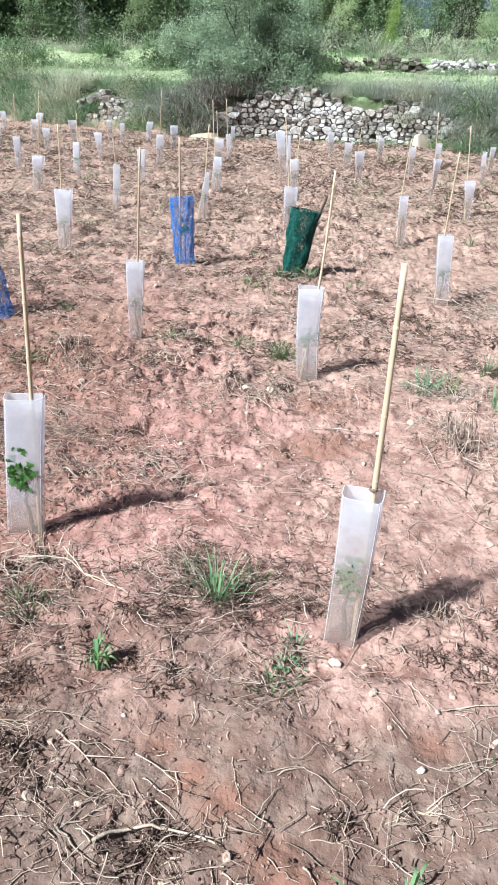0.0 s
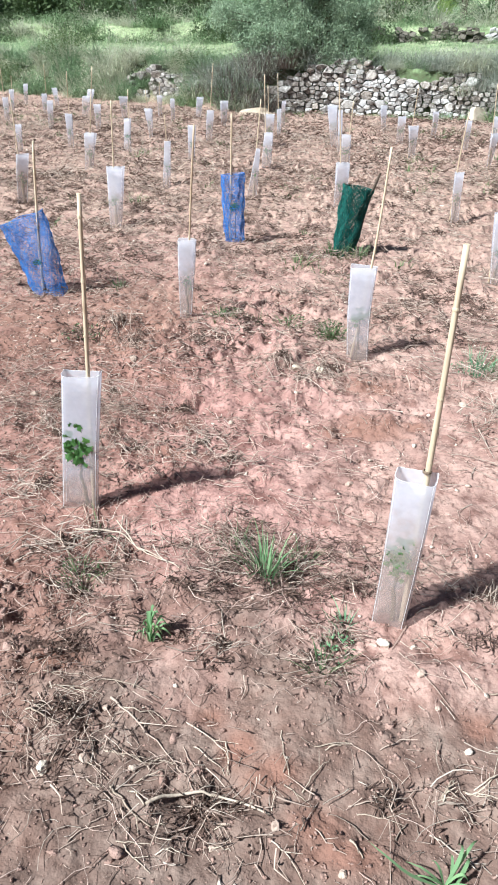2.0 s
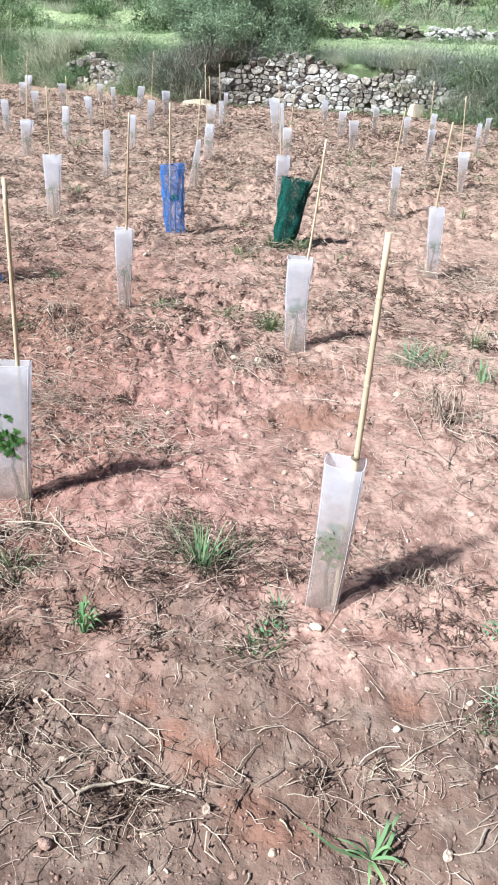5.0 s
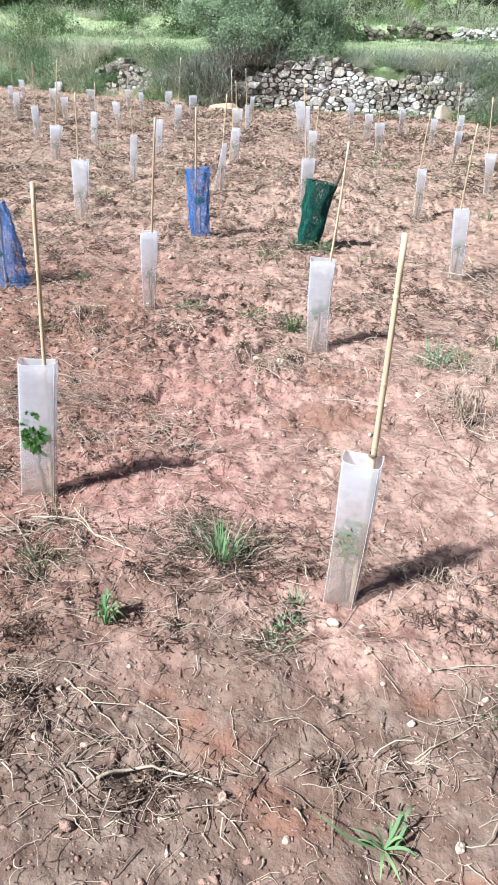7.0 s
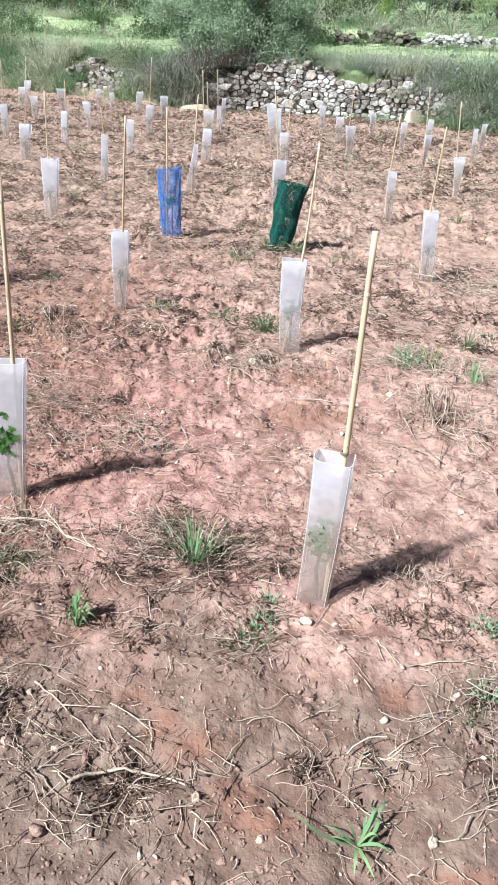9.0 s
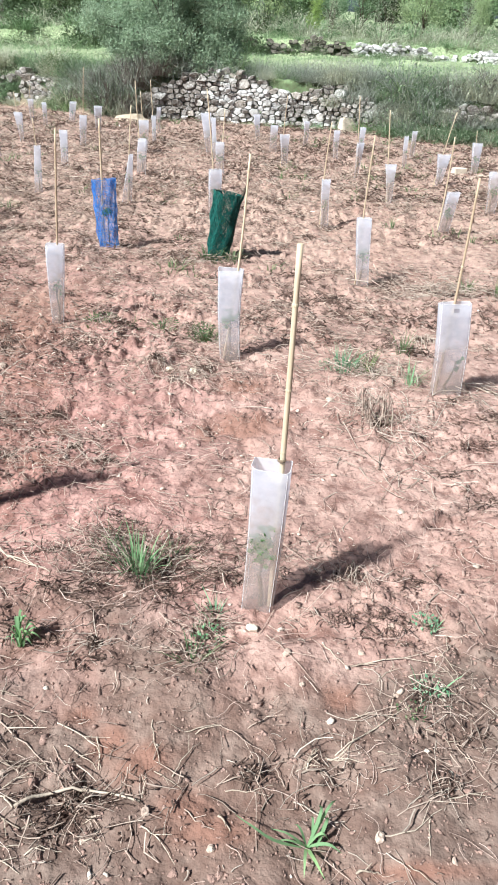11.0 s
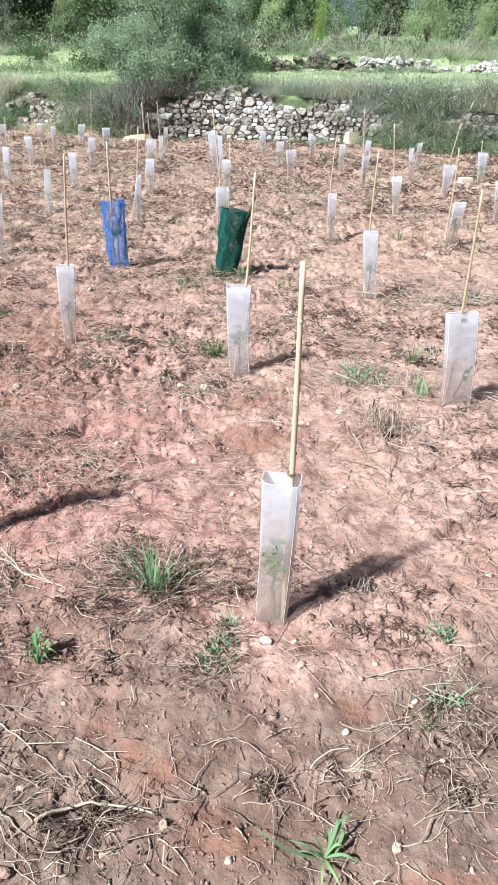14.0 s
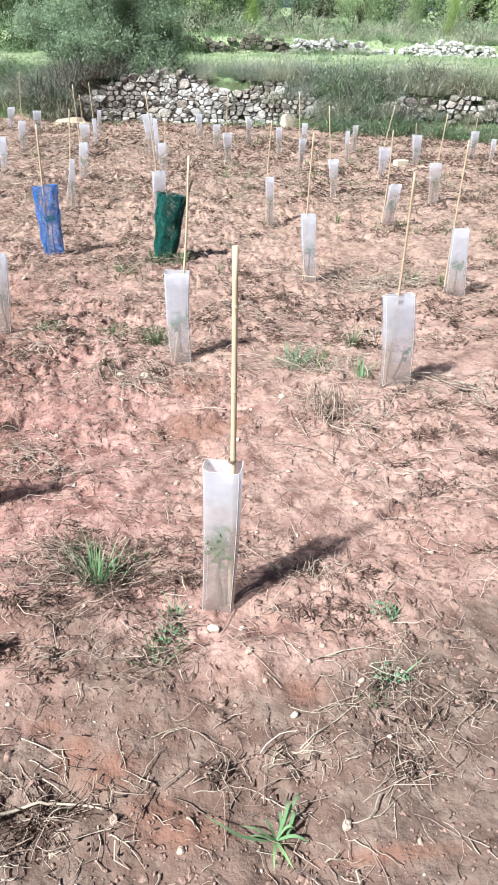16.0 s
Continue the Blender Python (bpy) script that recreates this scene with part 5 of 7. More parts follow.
blade_plant(-0.313, 1.555, ((0.035, 0.020, 0.110, 0.013), (0.055, 0.010, 0.085, 0.012), (0.020, 0.035, 0.120, 0.012), (0.004, 0.020, 0.105, 0.011), (-0.025, 0.015, 0.080, 0.010), (0.070, -0.005, 0.060, 0.010),
                            (0.045, -0.030, 0.055, 0.011), (-0.040, -0.010, 0.050, 0.010), (0.010, -0.035, 0.060, 0.010), (0.028, 0.005, 0.120, 0.012), (0.012, 0.008, 0.095, 0.012), (-0.010, 0.030, 0.100, 0.010),
                            (0.050, 0.025, 0.080, 0.011), (0.062, 0.018, 0.070, 0.010), (0.040, -0.010, 0.075, 0.011), (-0.030, 0.000, 0.070, 0.010), (0.025, -0.015, 0.085, 0.011), (-0.018, -0.020, 0.065, 0.010)), 5)


def leafy_weed(x, y, radius, height, n, leaf, material, label, seed):
    rng = np.random.default_rng(seed)
    ob = thing("leafy_weed", label, "weed", "weeds in the young vineyard", at=pose(x, y, float(ground_z(x, y))))
    a, r = rng.random(n) * 6.28, radius * np.sqrt(rng.random(n))
    h = height * rng.random(n) ** 0.7 * np.sqrt(np.clip(1.1 - (r / radius) ** 2, 0.05, 1))
    c = np.stack([np.cos(a) * r, np.sin(a) * r, h], axis=1)
    al = units(rng, n) + np.array([0, 0, 0.3])
    al /= np.linalg.norm(al, axis=1, keepdims=True)
    ac = np.cross(al, units(rng, n))
    ac /= np.linalg.norm(ac, axis=1, keepdims=True)
    v, f = leaves(c, al, ac, leaf * rng.uniform(0.5, 1.4, n), leaf * 0.5 * rng.uniform(0.6, 1.4, n))
    tagged(part_mesh("foliage", mesh_from("foliage", v, f), material, ob), kind="stuff")
    k = 9
    u = np.linspace(0, 1, 4)[None, :]
    b = rng.random(k)[:, None] * 6.28
    p = np.stack([np.cos(b) * radius * 0.7 * u, np.sin(b) * radius * 0.7 * u, height * 0.8 * u - 0.01 + 0 * b], axis=-1)
    v, f = tubes(p, np.full((k, 4), 0.0014), 3)
    tagged(part_mesh("stem_tangle", mesh_from("stem_tangle", v, f), CHAFF, ob), kind="stuff")
    return ob


LEAFY = "small bushy weed with dull green leaves"
leafy_weed(0.20, 4.08, 0.11, 0.11, 260, 0.017, WEED, LEAFY, 1)
leafy_weed(-0.02, 4.25, 0.09, 0.05, 90, 0.018, WEED, LEAFY, 2)
leafy_weed(-0.45, 4.30, 0.12, 0.05, 110, 0.018, WEED, LEAFY, 3)
leafy_weed(0.88, 1.36, 0.05, 0.04, 45, 0.014, FRESH, LEAFY, 4)
leafy_weed(0.80, 1.28, 0.04, 0.03, 35, 0.012, WEED, LEAFY, 14)
leafy_weed(0.93, 1.62, 0.04, 0.05, 60, 0.015, FRESH, LEAFY, 5)
leafy_weed(0.95, 3.66, 0.10, 0.08, 110, 0.016, FRESH, LEAFY, 6)
leafy_weed(-1.25, 3.85, 0.14, 0.06, 130, 0.018, WEED, LEAFY, 7)
leafy_weed(-0.62, 1.82, 0.09, 0.06, 200, 0.012, WEED, LEAFY, 8)
leafy_weed(0.24, 1.58, 0.06, 0.07, 120, 0.013, FRESH, LEAFY, 9)


def field_weeds():
    rng = np.random.default_rng(77)
    vs, fs, base = [], [], 0
    x, y = scatter(rng, 340, -9, 9, 4.5, 20, 1.2, 70, 1.0)
    for px, py in zip(x, y):
        v, f = blade_bunch(rng, 14, 0.09 + 0.05 * rng.random(), 0.010, 1.2, 0.6, 0.10, 3)
        vs.append(v + np.array([px, py, float(ground_z(px, py))])); fs.append(f + base)
        base += len(v)
    ob = part_mesh("field_weeds", mesh_from("field_weeds", np.concatenate(vs), np.concatenate(fs)), WEED)
    return tagged(ob, "scattered low green weeds over the far field", "weeds", kind="stuff")


field_weeds()


def litter_heap(x, y, rx, ry, n, length, radius, material, seed, high=0.05, label="tangled heap of dry stalks on the soil"):
    """A loose tangle of stalks lying across one another."""
    rng = np.random.default_rng(seed)
    k = 5
    if material is ROOT:
        n, length, radius = int(n * 0.5), length * 0.32, radius * 1.45
    elif material is CHAFF:
        n, length, radius = int(n * 0.60), length * 0.62, radius * 1.05
    elif y < 2.5:
        n, length, radius = int(n * 0.6), length * 0.62, radius * 0.85
    cx, cy = x + rng.normal(size=n) * rx * 0.5, y + rng.normal(size=n) * ry * 0.5
    a = rng.random(n) * 6.28
    L = length * rng.uniform(0.25, 1.2, n)
    u = np.linspace(-0.5, 0.5, k)[None, :]
    ang = a[:, None] + np.cumsum(rng.normal(size=(n, k)) * 0.10, axis=1) + (rng.random((n, 1)) < 0.3) * rng.normal(size=(n, 1)) * 0.8 * (u > 0.1)
    px = cx[:, None] + np.cumsum(np.cos(ang), axis=1) / k * L[:, None]
    py = cy[:, None] + np.cumsum(np.sin(ang), axis=1) / k * L[:, None]
    pz = ground_z(px, py) * 0.4 + 0.6 * ground_z(cx, cy)[:, None] + 0.004 + high * rng.random((n, 1)) ** 2 + rng.normal(size=(n, 1)) * 0.25 * L[:, None] * u * 0.5
    pz = np.maximum(pz, ground_z(px, py) + 0.001)
    r = radius * rng.uniform(0.45, 1.45, n)[:, None] * (1 - 0.6 * (u + 0.5))
    v, f = tubes(np.stack([px, py, pz], axis=-1), r, 3)
    ob = part_mesh("litter_heap", mesh_from("litter_heap", v, f), material)
    return tagged(ob, label, "straw", kind="stuff")


litter_heap(-0.40, 1.24, 0.34, 0.24, 140, 0.12, 0.0018, CHAFF, 2, 0.03)
litter_heap(-0.02, 1.03, 0.30, 0.16, 120, 0.16, 0.0018, CHAFF, 3, 0.03)
litter_heap(0.90, 1.25, 0.24, 0.18, 130, 0.15, 0.0016, CHAFF, 6, 0.06)
litter_heap(-0.60, 2.00, 0.36, 0.16, 70, 0.24, 0.0024, STRAW, 7, 0.06)
litter_heap(-0.62, 1.80, 0.30, 0.20, 160, 0.14, 0.0018, CHAFF, 8, 0.04)
litter_heap(0.03, 1.95, 0.34, 0.22, 200, 0.15, 0.0018, CHAFF, 9, 0.06)
litter_heap(0.20, 1.52, 0.20, 0.16, 120, 0.12, 0.0017, CHAFF, 10, 0.05)
litter_heap(0.08, 3.60, 0.75, 0.40, 330, 0.18, 0.0026, CHAFF, 11, 0.05)
litter_heap(-0.40, 2.75, 0.50, 0.30, 160, 0.16, 0.0022, CHAFF, 12, 0.04)
litter_heap(1.06, 2.98, 0.30, 0.30, 110, 0.22, 0.0026, STRAW, 13, 0.09)
litter_heap(1.15, 3.62, 0.50, 0.26, 150, 0.18, 0.0026, STRAW, 14, 0.06)
litter_heap(1.10, 2.55, 0.40, 0.16, 50, 0.20, 0.0026, STRAW, 15, 0.03)
litter_heap(-0.95, 3.45, 0.60, 0.40, 240, 0.18, 0.0026, CHAFF, 16, 0.06)
litter_heap(-0.30, 4.25, 0.70, 0.25, 200, 0.16, 0.0028, CHAFF, 17, 0.05)
litter_heap(0.55, 2.05, 0.30, 0.16, 60, 0.16, 0.0018, CHAFF, 18, 0.05)
litter_heap(1.75, 3.30, 0.45, 0.25, 100, 0.25, 0.0034, STRAW, 19, 0.05)
litter_heap(2.05, 5.25, 0.60, 0.35, 200, 0.26, 0.0032, STRAW, 20, 0.07)
litter_heap(0.30, 5.85, 0.70, 0.30, 180, 0.20, 0.0034, CHAFF, 21, 0.07)
litter_heap(-0.55, 6.15, 0.50, 0.25, 120, 0.20, 0.0034, CHAFF, 22, 0.06)
litter_heap(1.60, 5.75, 0.60, 0.22, 160, 0.22, 0.0034, CHAFF, 23, 0.07)
litter_heap(-1.00, 3.30, 0.50, 0.40, 260, 0.13, 0.0030, ROOT, 25, 0.06, "dark dead weed litter on the soil")
litter_heap(-1.20, 3.90, 0.60, 0.40, 260, 0.14, 0.0032, ROOT, 26, 0.06, "dark dead weed litter on the soil")
litter_heap(-0.85, 2.75, 0.45, 0.30, 200, 0.12, 0.0026, ROOT, 27, 0.05, "dark dead weed litter on the soil")
litter_heap(-1.50, 4.60, 0.70, 0.40, 240, 0.16, 0.0034, ROOT, 28, 0.06, "dark dead weed litter on the soil")
litter_heap(-0.95, 2.25, 0.35, 0.30, 180, 0.12, 0.0024, ROOT, 29, 0.05, "dark dead weed litter on the soil")
litter_heap(-0.68, 1.62, 0.30, 0.25, 160, 0.10, 0.0022, ROOT, 30, 0.04, "dark dead weed litter on the soil")
litter_heap(-0.48, 1.20, 0.25, 0.20, 60, 0.10, 0.0022, ROOT, 31, 0.04, "dark dead weed litter on the soil")
litter_heap(-0.02, 1.02, 0.22, 0.12, 110, 0.10, 0.0020, ROOT, 32, 0.04, "dark dead weed litter on the soil")
litter_heap(0.08, 3.60, 0.60, 0.35, 220, 0.12, 0.0028, ROOT, 33, 0.04, "dark dead weed litter on the soil")
litter_heap(-0.38, 2.78, 0.40, 0.25, 130, 0.11, 0.0024, ROOT, 34, 0.04, "dark dead weed litter on the soil")
litter_heap(0.03, 1.93, 0.26, 0.16, 150, 0.10, 0.0020, ROOT, 35, 0.05, "dark dead weed litter on the soil")
litter_heap(0.90, 1.24, 0.18, 0.14, 110, 0.10, 0.0018, ROOT, 36, 0.05, "dark dead weed litter on the soil")
litter_heap(0.18, 1.50, 0.16, 0.14, 100, 0.09, 0.0018, ROOT, 37, 0.04, "dark dead weed litter on the soil")
for k, (x, y, rx, ry, n) in enumerate(((-0.58, 1.36, 0.24, 0.20, 170), (-0.42, 1.18, 0.26, 0.18, 190), (-0.12, 1.02, 0.26, 0.14, 190), (-0.62, 1.12, 0.20, 0.16, 140),
                                       (0.02, 1.92, 0.26, 0.18, 200), (-0.16, 2.0, 0.16, 0.12, 90), (-0.52, 1.98, 0.26, 0.16, 180), (-0.66, 2.32, 0.26, 0.16, 150),
                                       (0.20, 1.52, 0.14, 0.14, 130), (0.52, 1.10, 0.26, 0.14, 130), (0.92, 1.22, 0.16, 0.16, 150), (0.66, 1.82, 0.14, 0.08, 70))):
    litter_heap(x, y, rx, ry, n // 2, 0.13, 0.0013, CHAFF, 60 + k, 0.03, "tangle of grey-brown dead weed stalks")
    litter_heap(x, y, rx * 0.8, ry * 0.8, n // 9, 0.13, 0.0018, STRAW, 80 + k, 0.03, "tangle of pale dead weed stalks")
    litter_heap(x, y, rx * 0.7, ry * 0.7, n // 2, 0.08, 0.0022, ROOT, 100 + k, 0.015, "dark dead weed litter on the soil")
litter_heap(0.62, 1.93, 0.14, 0.10, 24, 0.13, 0.0016, STRAW, 24, 0.06)


def big_stalk(points, radius, seed, label="thick bleached dry stalk lying on the soil"):
    """One thick stalk through a few places on the ground, (x, y, height above it)."""
    k = 18
    pts = np.array(points, float)
    t = np.linspace(0, len(pts) - 1, k)
    p = np.stack([np.interp(t, np.arange(len(pts)), pts[:, j]) for j in range(3)], axis=1)
    for _ in range(3):
        p[1:-1] = (p[:-2] + p[1:-1] * 2 + p[2:]) / 4
    p[:, 2] += ground_z(p[:, 0], p[:, 1]) + radius
    u = np.linspace(0, 1, k)
    rng = np.random.default_rng(seed)
    v, f = tubes(p[None], (radius * (1.1 - 0.5 * u) * (1 + 0.07 * rng.normal(size=k)))[None], 7)
    ob = part_mesh("dry_stalk", mesh_from("dry_stalk", v, f, True), TWIG)
    return tagged(ob, label, "stalk", "thick dry stalks")


big_stalk([(-0.197, 1.023, 0.004), (-0.148, 1.061, 0.02), (-0.081, 1.077, 0.025), (-0.009, 1.069, 0.02), (0.091, 1.028, 0.004)], 0.0042, 1)
big_stalk([(-0.70, 2.02, 0.03), (-0.52, 2.00, 0.05), (-0.30, 1.86, 0.0)], 0.0030, 5)
big_stalk([(-0.55, 2.05, 0.06), (-0.42, 1.92, 0.03), (-0.28, 1.84, 0.0)], 0.0024, 6)
big_stalk([(1.42, 3.30, 0.0), (1.60, 3.42, 0.02), (1.82, 3.36, 0.0)], 0.0050, 11)
big_stalk([(4.05, 11.2, 0.0), (4.4, 11.15, 0.02), (4.75, 11.1, 0.0)], 0.012, 12)


def twig(points, radius, material):
    """One thin dead twig on the ground, slightly bowed, with a side shoot."""
    seed = int(abs(points[0][0] * 7919 + points[0][1] * 104729))
    rng = np.random.default_rng(seed)
    pts = np.array(points, float)
    k = 9
    t = np.linspace(0, len(pts) - 1, k)
    p = np.stack([np.interp(t, np.arange(len(pts)), pts[:, 0]), np.interp(t, np.arange(len(pts)), pts[:, 1]), np.zeros(k)], axis=1)
    p[:, :2] += rng.normal(size=(k, 2)) * 0.0018
    g = ground_z(p[:, 0], p[:, 1])
    u = np.linspace(0, 1, k)
    p[:, 2] = np.maximum(g, 0.5 * g + 0.5 * np.interp(u, [0, 1], [g[0], g[-1]])) + radius + 0.012 * np.sin(u * 3.14) * rng.random()
    length = float(np.linalg.norm(pts[-1] - pts[0]))
    d = (pts[-1] - pts[0]) / max(length, 1e-6)
    side = np.array([-d[1], d[0]]) * (1 if rng.random() < 0.5 else -1)
    a = p[int(rng.integers(3, 6))]
    w = np.linspace(0, 1, k)
    q = np.stack([a[0] + (d[0] + side[0] * 0.7) * 0.3 * length * w, a[1] + (d[1] + side[1] * 0.7) * 0.3 * length * w, a[2] + 0.012 * w], axis=1)
    q[:, 2] = np.maximum(q[:, 2], ground_z(q[:, 0], q[:, 1]) + 0.001)
    r = radius * (1.05 - 0.55 * u) * (1 + 0.10 * rng.normal(size=k))
    v, f = tubes(np.stack([p, q]), np.stack([r, 0.55 * r]), 5)
    ob = part_mesh("twig", mesh_from("twig", v, f, True), material)
    return tagged(ob, "thin bleached dead twig lying on red soil" if material is TWIG else "thin brown dead twig lying on red soil", "twig", "dead twigs on the soil")


def dead_weed(x, y, n, length, radius, seed, high=0.02, material=None):
    """A dead weed lying flat: stiff stalks that spread from one dark crown."""
    rng = np.random.default_rng(seed)
    z0 = float(ground_z(x, y))
    ob = thing("dead_weed", "dead dry weed with stiff stalks round a dark crown", "dead weed", "dead weeds on the soil", at=pose(x, y, z0))
    a = rng.random() * 6.28 + np.where(rng.random(n) < 0.75, rng.normal(size=n) * 0.7, rng.random(n) * 6.28)
    L = length * (0.2 + 1.1 * rng.random(n) ** 1.7)
    k = 5
    u = np.linspace(0, 1, k)[None, :]
    bend = rng.normal(size=(n, 1)) * 0.25 * u ** 2
    px = np.cos(a[:, None] + bend) * L[:, None] * (u - 0.3 * rng.random((n, 1))) + rng.normal(size=(n, 1)) * 0.32 * length
    py = np.sin(a[:, None] + bend) * L[:, None] * (u - 0.3 * rng.random((n, 1))) + rng.normal(size=(n, 1)) * 0.22 * length
    g = ground_z(x + px, y + py) - z0
    pz = g + 0.003 + high * rng.random((n, 1)) * np.sin(np.clip(u * 3.3, 0, 3.14)) + 0.008 * (1 - u)
    r = radius * rng.uniform(0.5, 1.3, n)[:, None] * (1.1 - 0.7 * u)
    q = np.stack([px, py, pz], axis=-1)
    for j in range(min(n, 18)):
        v, f = tubes(q[j:j + 1], r[j:j + 1], 4)
        part_mesh("stalk", mesh_from("stalk", v, f), material or (CHAFF if j % 3 == 0 else STRAW), ob)
    if n > 18:
        v, f = tubes(q[18:], r[18:], 3)
        tagged(part_mesh("stalk_tangle", mesh_from("stalk_tangle", v, f), CHAFF, ob), kind="stuff")
    m = 40
    c = rng.normal(size=(m, 2)) * 0.016
    d = units(rng, m) * 0.016
    base = np.stack([c[:, 0], c[:, 1], 0.004 + 0.012 * rng.random(m)], axis=1)
    path = base[:, None, :] + d[:, None, :] * np.linspace(-1, 1, 3)[None, :, None]
    v, f = tubes(path, np.full((m, 3), 0.0022), 3)
    tagged(part_mesh("root_crown", mesh_from("root_crown", v, f), ROOT, ob, "dark rotted root crown"), kind="stuff")
    return ob


dead_weed(-0.47, 1.26, 16, 0.08, 0.0013, 1)
dead_weed(-0.06, 1.05, 22, 0.08, 0.0013, 3)
dead_weed(-0.63, 2.06, 24, 0.24, 0.0022, 5)
dead_weed(-0.72, 1.98, 20, 0.20, 0.0020, 6)
dead_weed(-0.09, 1.55, 22, 0.12, 0.0013, 7)
dead_weed(0.09, 1.95, 26, 0.16, 0.0015, 8)
dead_weed(-0.06, 1.96, 22, 0.18, 0.0015, 9)
dead_weed(0.26, 1.62, 26, 0.13, 0.0015, 10)
dead_weed(0.36, 1.10, 12, 0.07, 0.0013, 12)
dead_weed(0.86, 1.34, 18, 0.08, 0.0014, 13)
dead_weed(0.83, 1.07, 18, 0.07, 0.0014, 15)
dead_weed(1.10, 1.25, 18, 0.08, 0.0014, 16)
dead_weed(0.74, 1.84, 20, 0.12, 0.0015, 17, 0.07)
dead_weed(-0.60, 1.75, 20, 0.14, 0.0016, 18)
dead_weed(1.06, 2.97, 40, 0.20, 0.0026, 19, 0.20)
dead_weed(1.15, 3.55, 30, 0.22, 0.0026, 20, 0.06)
dead_weed(0.08, 3.45, 54, 0.28, 0.0021, 21, 0.03)
dead_weed(0.22, 3.58, 50, 0.26, 0.0021, 22, 0.03)
dead_weed(-0.06, 3.62, 50, 0.26, 0.0021, 23, 0.03)
dead_weed(-0.36, 2.74, 30, 0.20, 0.0018, 24, 0.03)
dead_weed(-0.20, 2.62, 22, 0.16, 0.0018, 25, 0.03)
dead_weed(-0.92, 3.75, 34, 0.18, 0.0022, 26, 0.08, ROOT)
dead_weed(-1.10, 4.10, 34, 0.20, 0.0024, 27, 0.08)
dead_weed(-0.93, 2.30, 22, 0.20, 0.0017, 31, 0.04)
dead_weed(-0.84, 2.58, 22, 0.20, 0.0017, 32, 0.04)
dead_weed(-1.02, 2.72, 22, 0.22, 0.0018, 33, 0.05)
dead_weed(-1.12, 3.02, 22, 0.22, 0.0020, 34, 0.05, ROOT)
dead_weed(-0.88, 3.15, 22, 0.20, 0.0020, 35, 0.05)
dead_weed(-0.62, 2.62, 30, 0.18, 0.0016, 36, 0.03)
dead_weed(-0.50, 3.05, 30, 0.16, 0.0018, 37, 0.03, ROOT)
dead_weed(1.55, 4.05, 30, 0.22, 0.0026, 28, 0.06)
dead_weed(1.95, 5.20, 34, 0.26, 0.0030, 29, 0.08)
dead_weed(-0.05, 5.75, 34, 0.24, 0.0030, 30, 0.06, ROOT)
twig([(-0.573, 1.240), (-0.521, 1.224), (-0.464, 1.216)], 0.0027, TWIG)
twig([(-0.524, 1.283), (-0.455, 1.234)], 0.0019, TWIG)
twig([(-0.564, 1.272), (-0.519, 1.230)], 0.0017, TWIG)
twig([(-0.545, 1.340), (-0.419, 1.343)], 0.0015, TWIG)
twig([(-0.494, 1.345), (-0.401, 1.313)], 0.0014, TWIG)
twig([(-0.516, 1.341), (-0.445, 1.322)], 0.0013, TWIG)
twig([(-0.519, 1.326), (-0.416, 1.309)], 0.0013, CHAFF)
twig([(-0.474, 1.358), (-0.391, 1.322)], 0.0012, TWIG)
twig([(-0.499, 1.316), (-0.429, 1.298)], 0.0011, CHAFF)
twig([(-0.431, 1.382), (-0.351, 1.366), (-0.258, 1.352)], 0.0020, TWIG)
twig([(-0.423, 1.240), (-0.429, 1.159), (-0.441, 1.097), (-0.426, 1.039)], 0.0029, ROOT)
twig([(-0.423, 1.240), (-0.350, 1.126)], 0.0020, CHAFF)
twig([(-0.367, 1.321), (-0.333, 1.298), (-0.271, 1.247), (-0.212, 1.191), (-0.149, 1.141)], 0.0031, CHAFF)
twig([(-0.334, 1.302), (-0.279, 1.277), (-0.238, 1.298), (-0.203, 1.267)], 0.0017, TWIG)
twig([(-0.149, 1.141), (-0.114, 1.108), (-0.087, 1.074)], 0.0022, CHAFF)
twig([(-0.342, 1.159), (-0.290, 1.148), (-0.223, 1.145), (-0.154, 1.144)], 0.0017, TWIG)
twig([(-0.335, 1.159), (-0.234, 1.133), (-0.157, 1.143)], 0.0015, TWIG)
twig([(-0.149, 1.271), (-0.076, 1.226), (-0.029, 1.190), (-0.015, 1.138)], 0.0017, TWIG)
twig([(-0.038, 1.227), (-0.020, 1.165), (-0.022, 1.135)], 0.0020, TWIG)
twig([(-0.116, 1.197), (-0.066, 1.165), (-0.026, 1.138)], 0.0014, TWIG)
twig([(-0.247, 1.056), (-0.223, 1.043), (-0.200, 1.021)], 0.0026, TWIG)
twig([(-0.292, 1.063), (-0.248, 1.020), (-0.211, 0.995), (-0.175, 0.983)], 0.0031, TWIG)
twig([(-0.359, 1.073), (-0.307, 1.057)], 0.0017, TWIG)
twig([(-0.175, 0.983), (-0.142, 1.001)], 0.0017, TWIG)
twig([(-0.245, 0.936), (-0.168, 0.941)], 0.0017, TWIG)
twig([(-0.231, 0.933), (-0.198, 0.905), (-0.153, 0.879)], 0.0017, TWIG)
twig([(-0.149, 0.919), (-0.120, 0.934), (-0.074, 0.928)], 0.0015, TWIG)
twig([(-0.038, 0.951), (0.012, 0.945)], 0.0020, TWIG)
twig([(-0.353, 0.923), (-0.315, 0.968), (-0.270, 1.003)], 0.0015, CHAFF)
twig([(-0.618, 1.378), (-0.466, 1.400)], 0.0014, TWIG)
twig([(-0.359, 1.451), (-0.256, 1.487)], 0.0017, CHAFF)
twig([(-0.349, 1.269), (-0.336, 1.202), (-0.349, 1.159)], 0.0015, TWIG)
twig([(-0.550, 1.195), (-0.507, 1.079)], 0.0017, CHAFF)
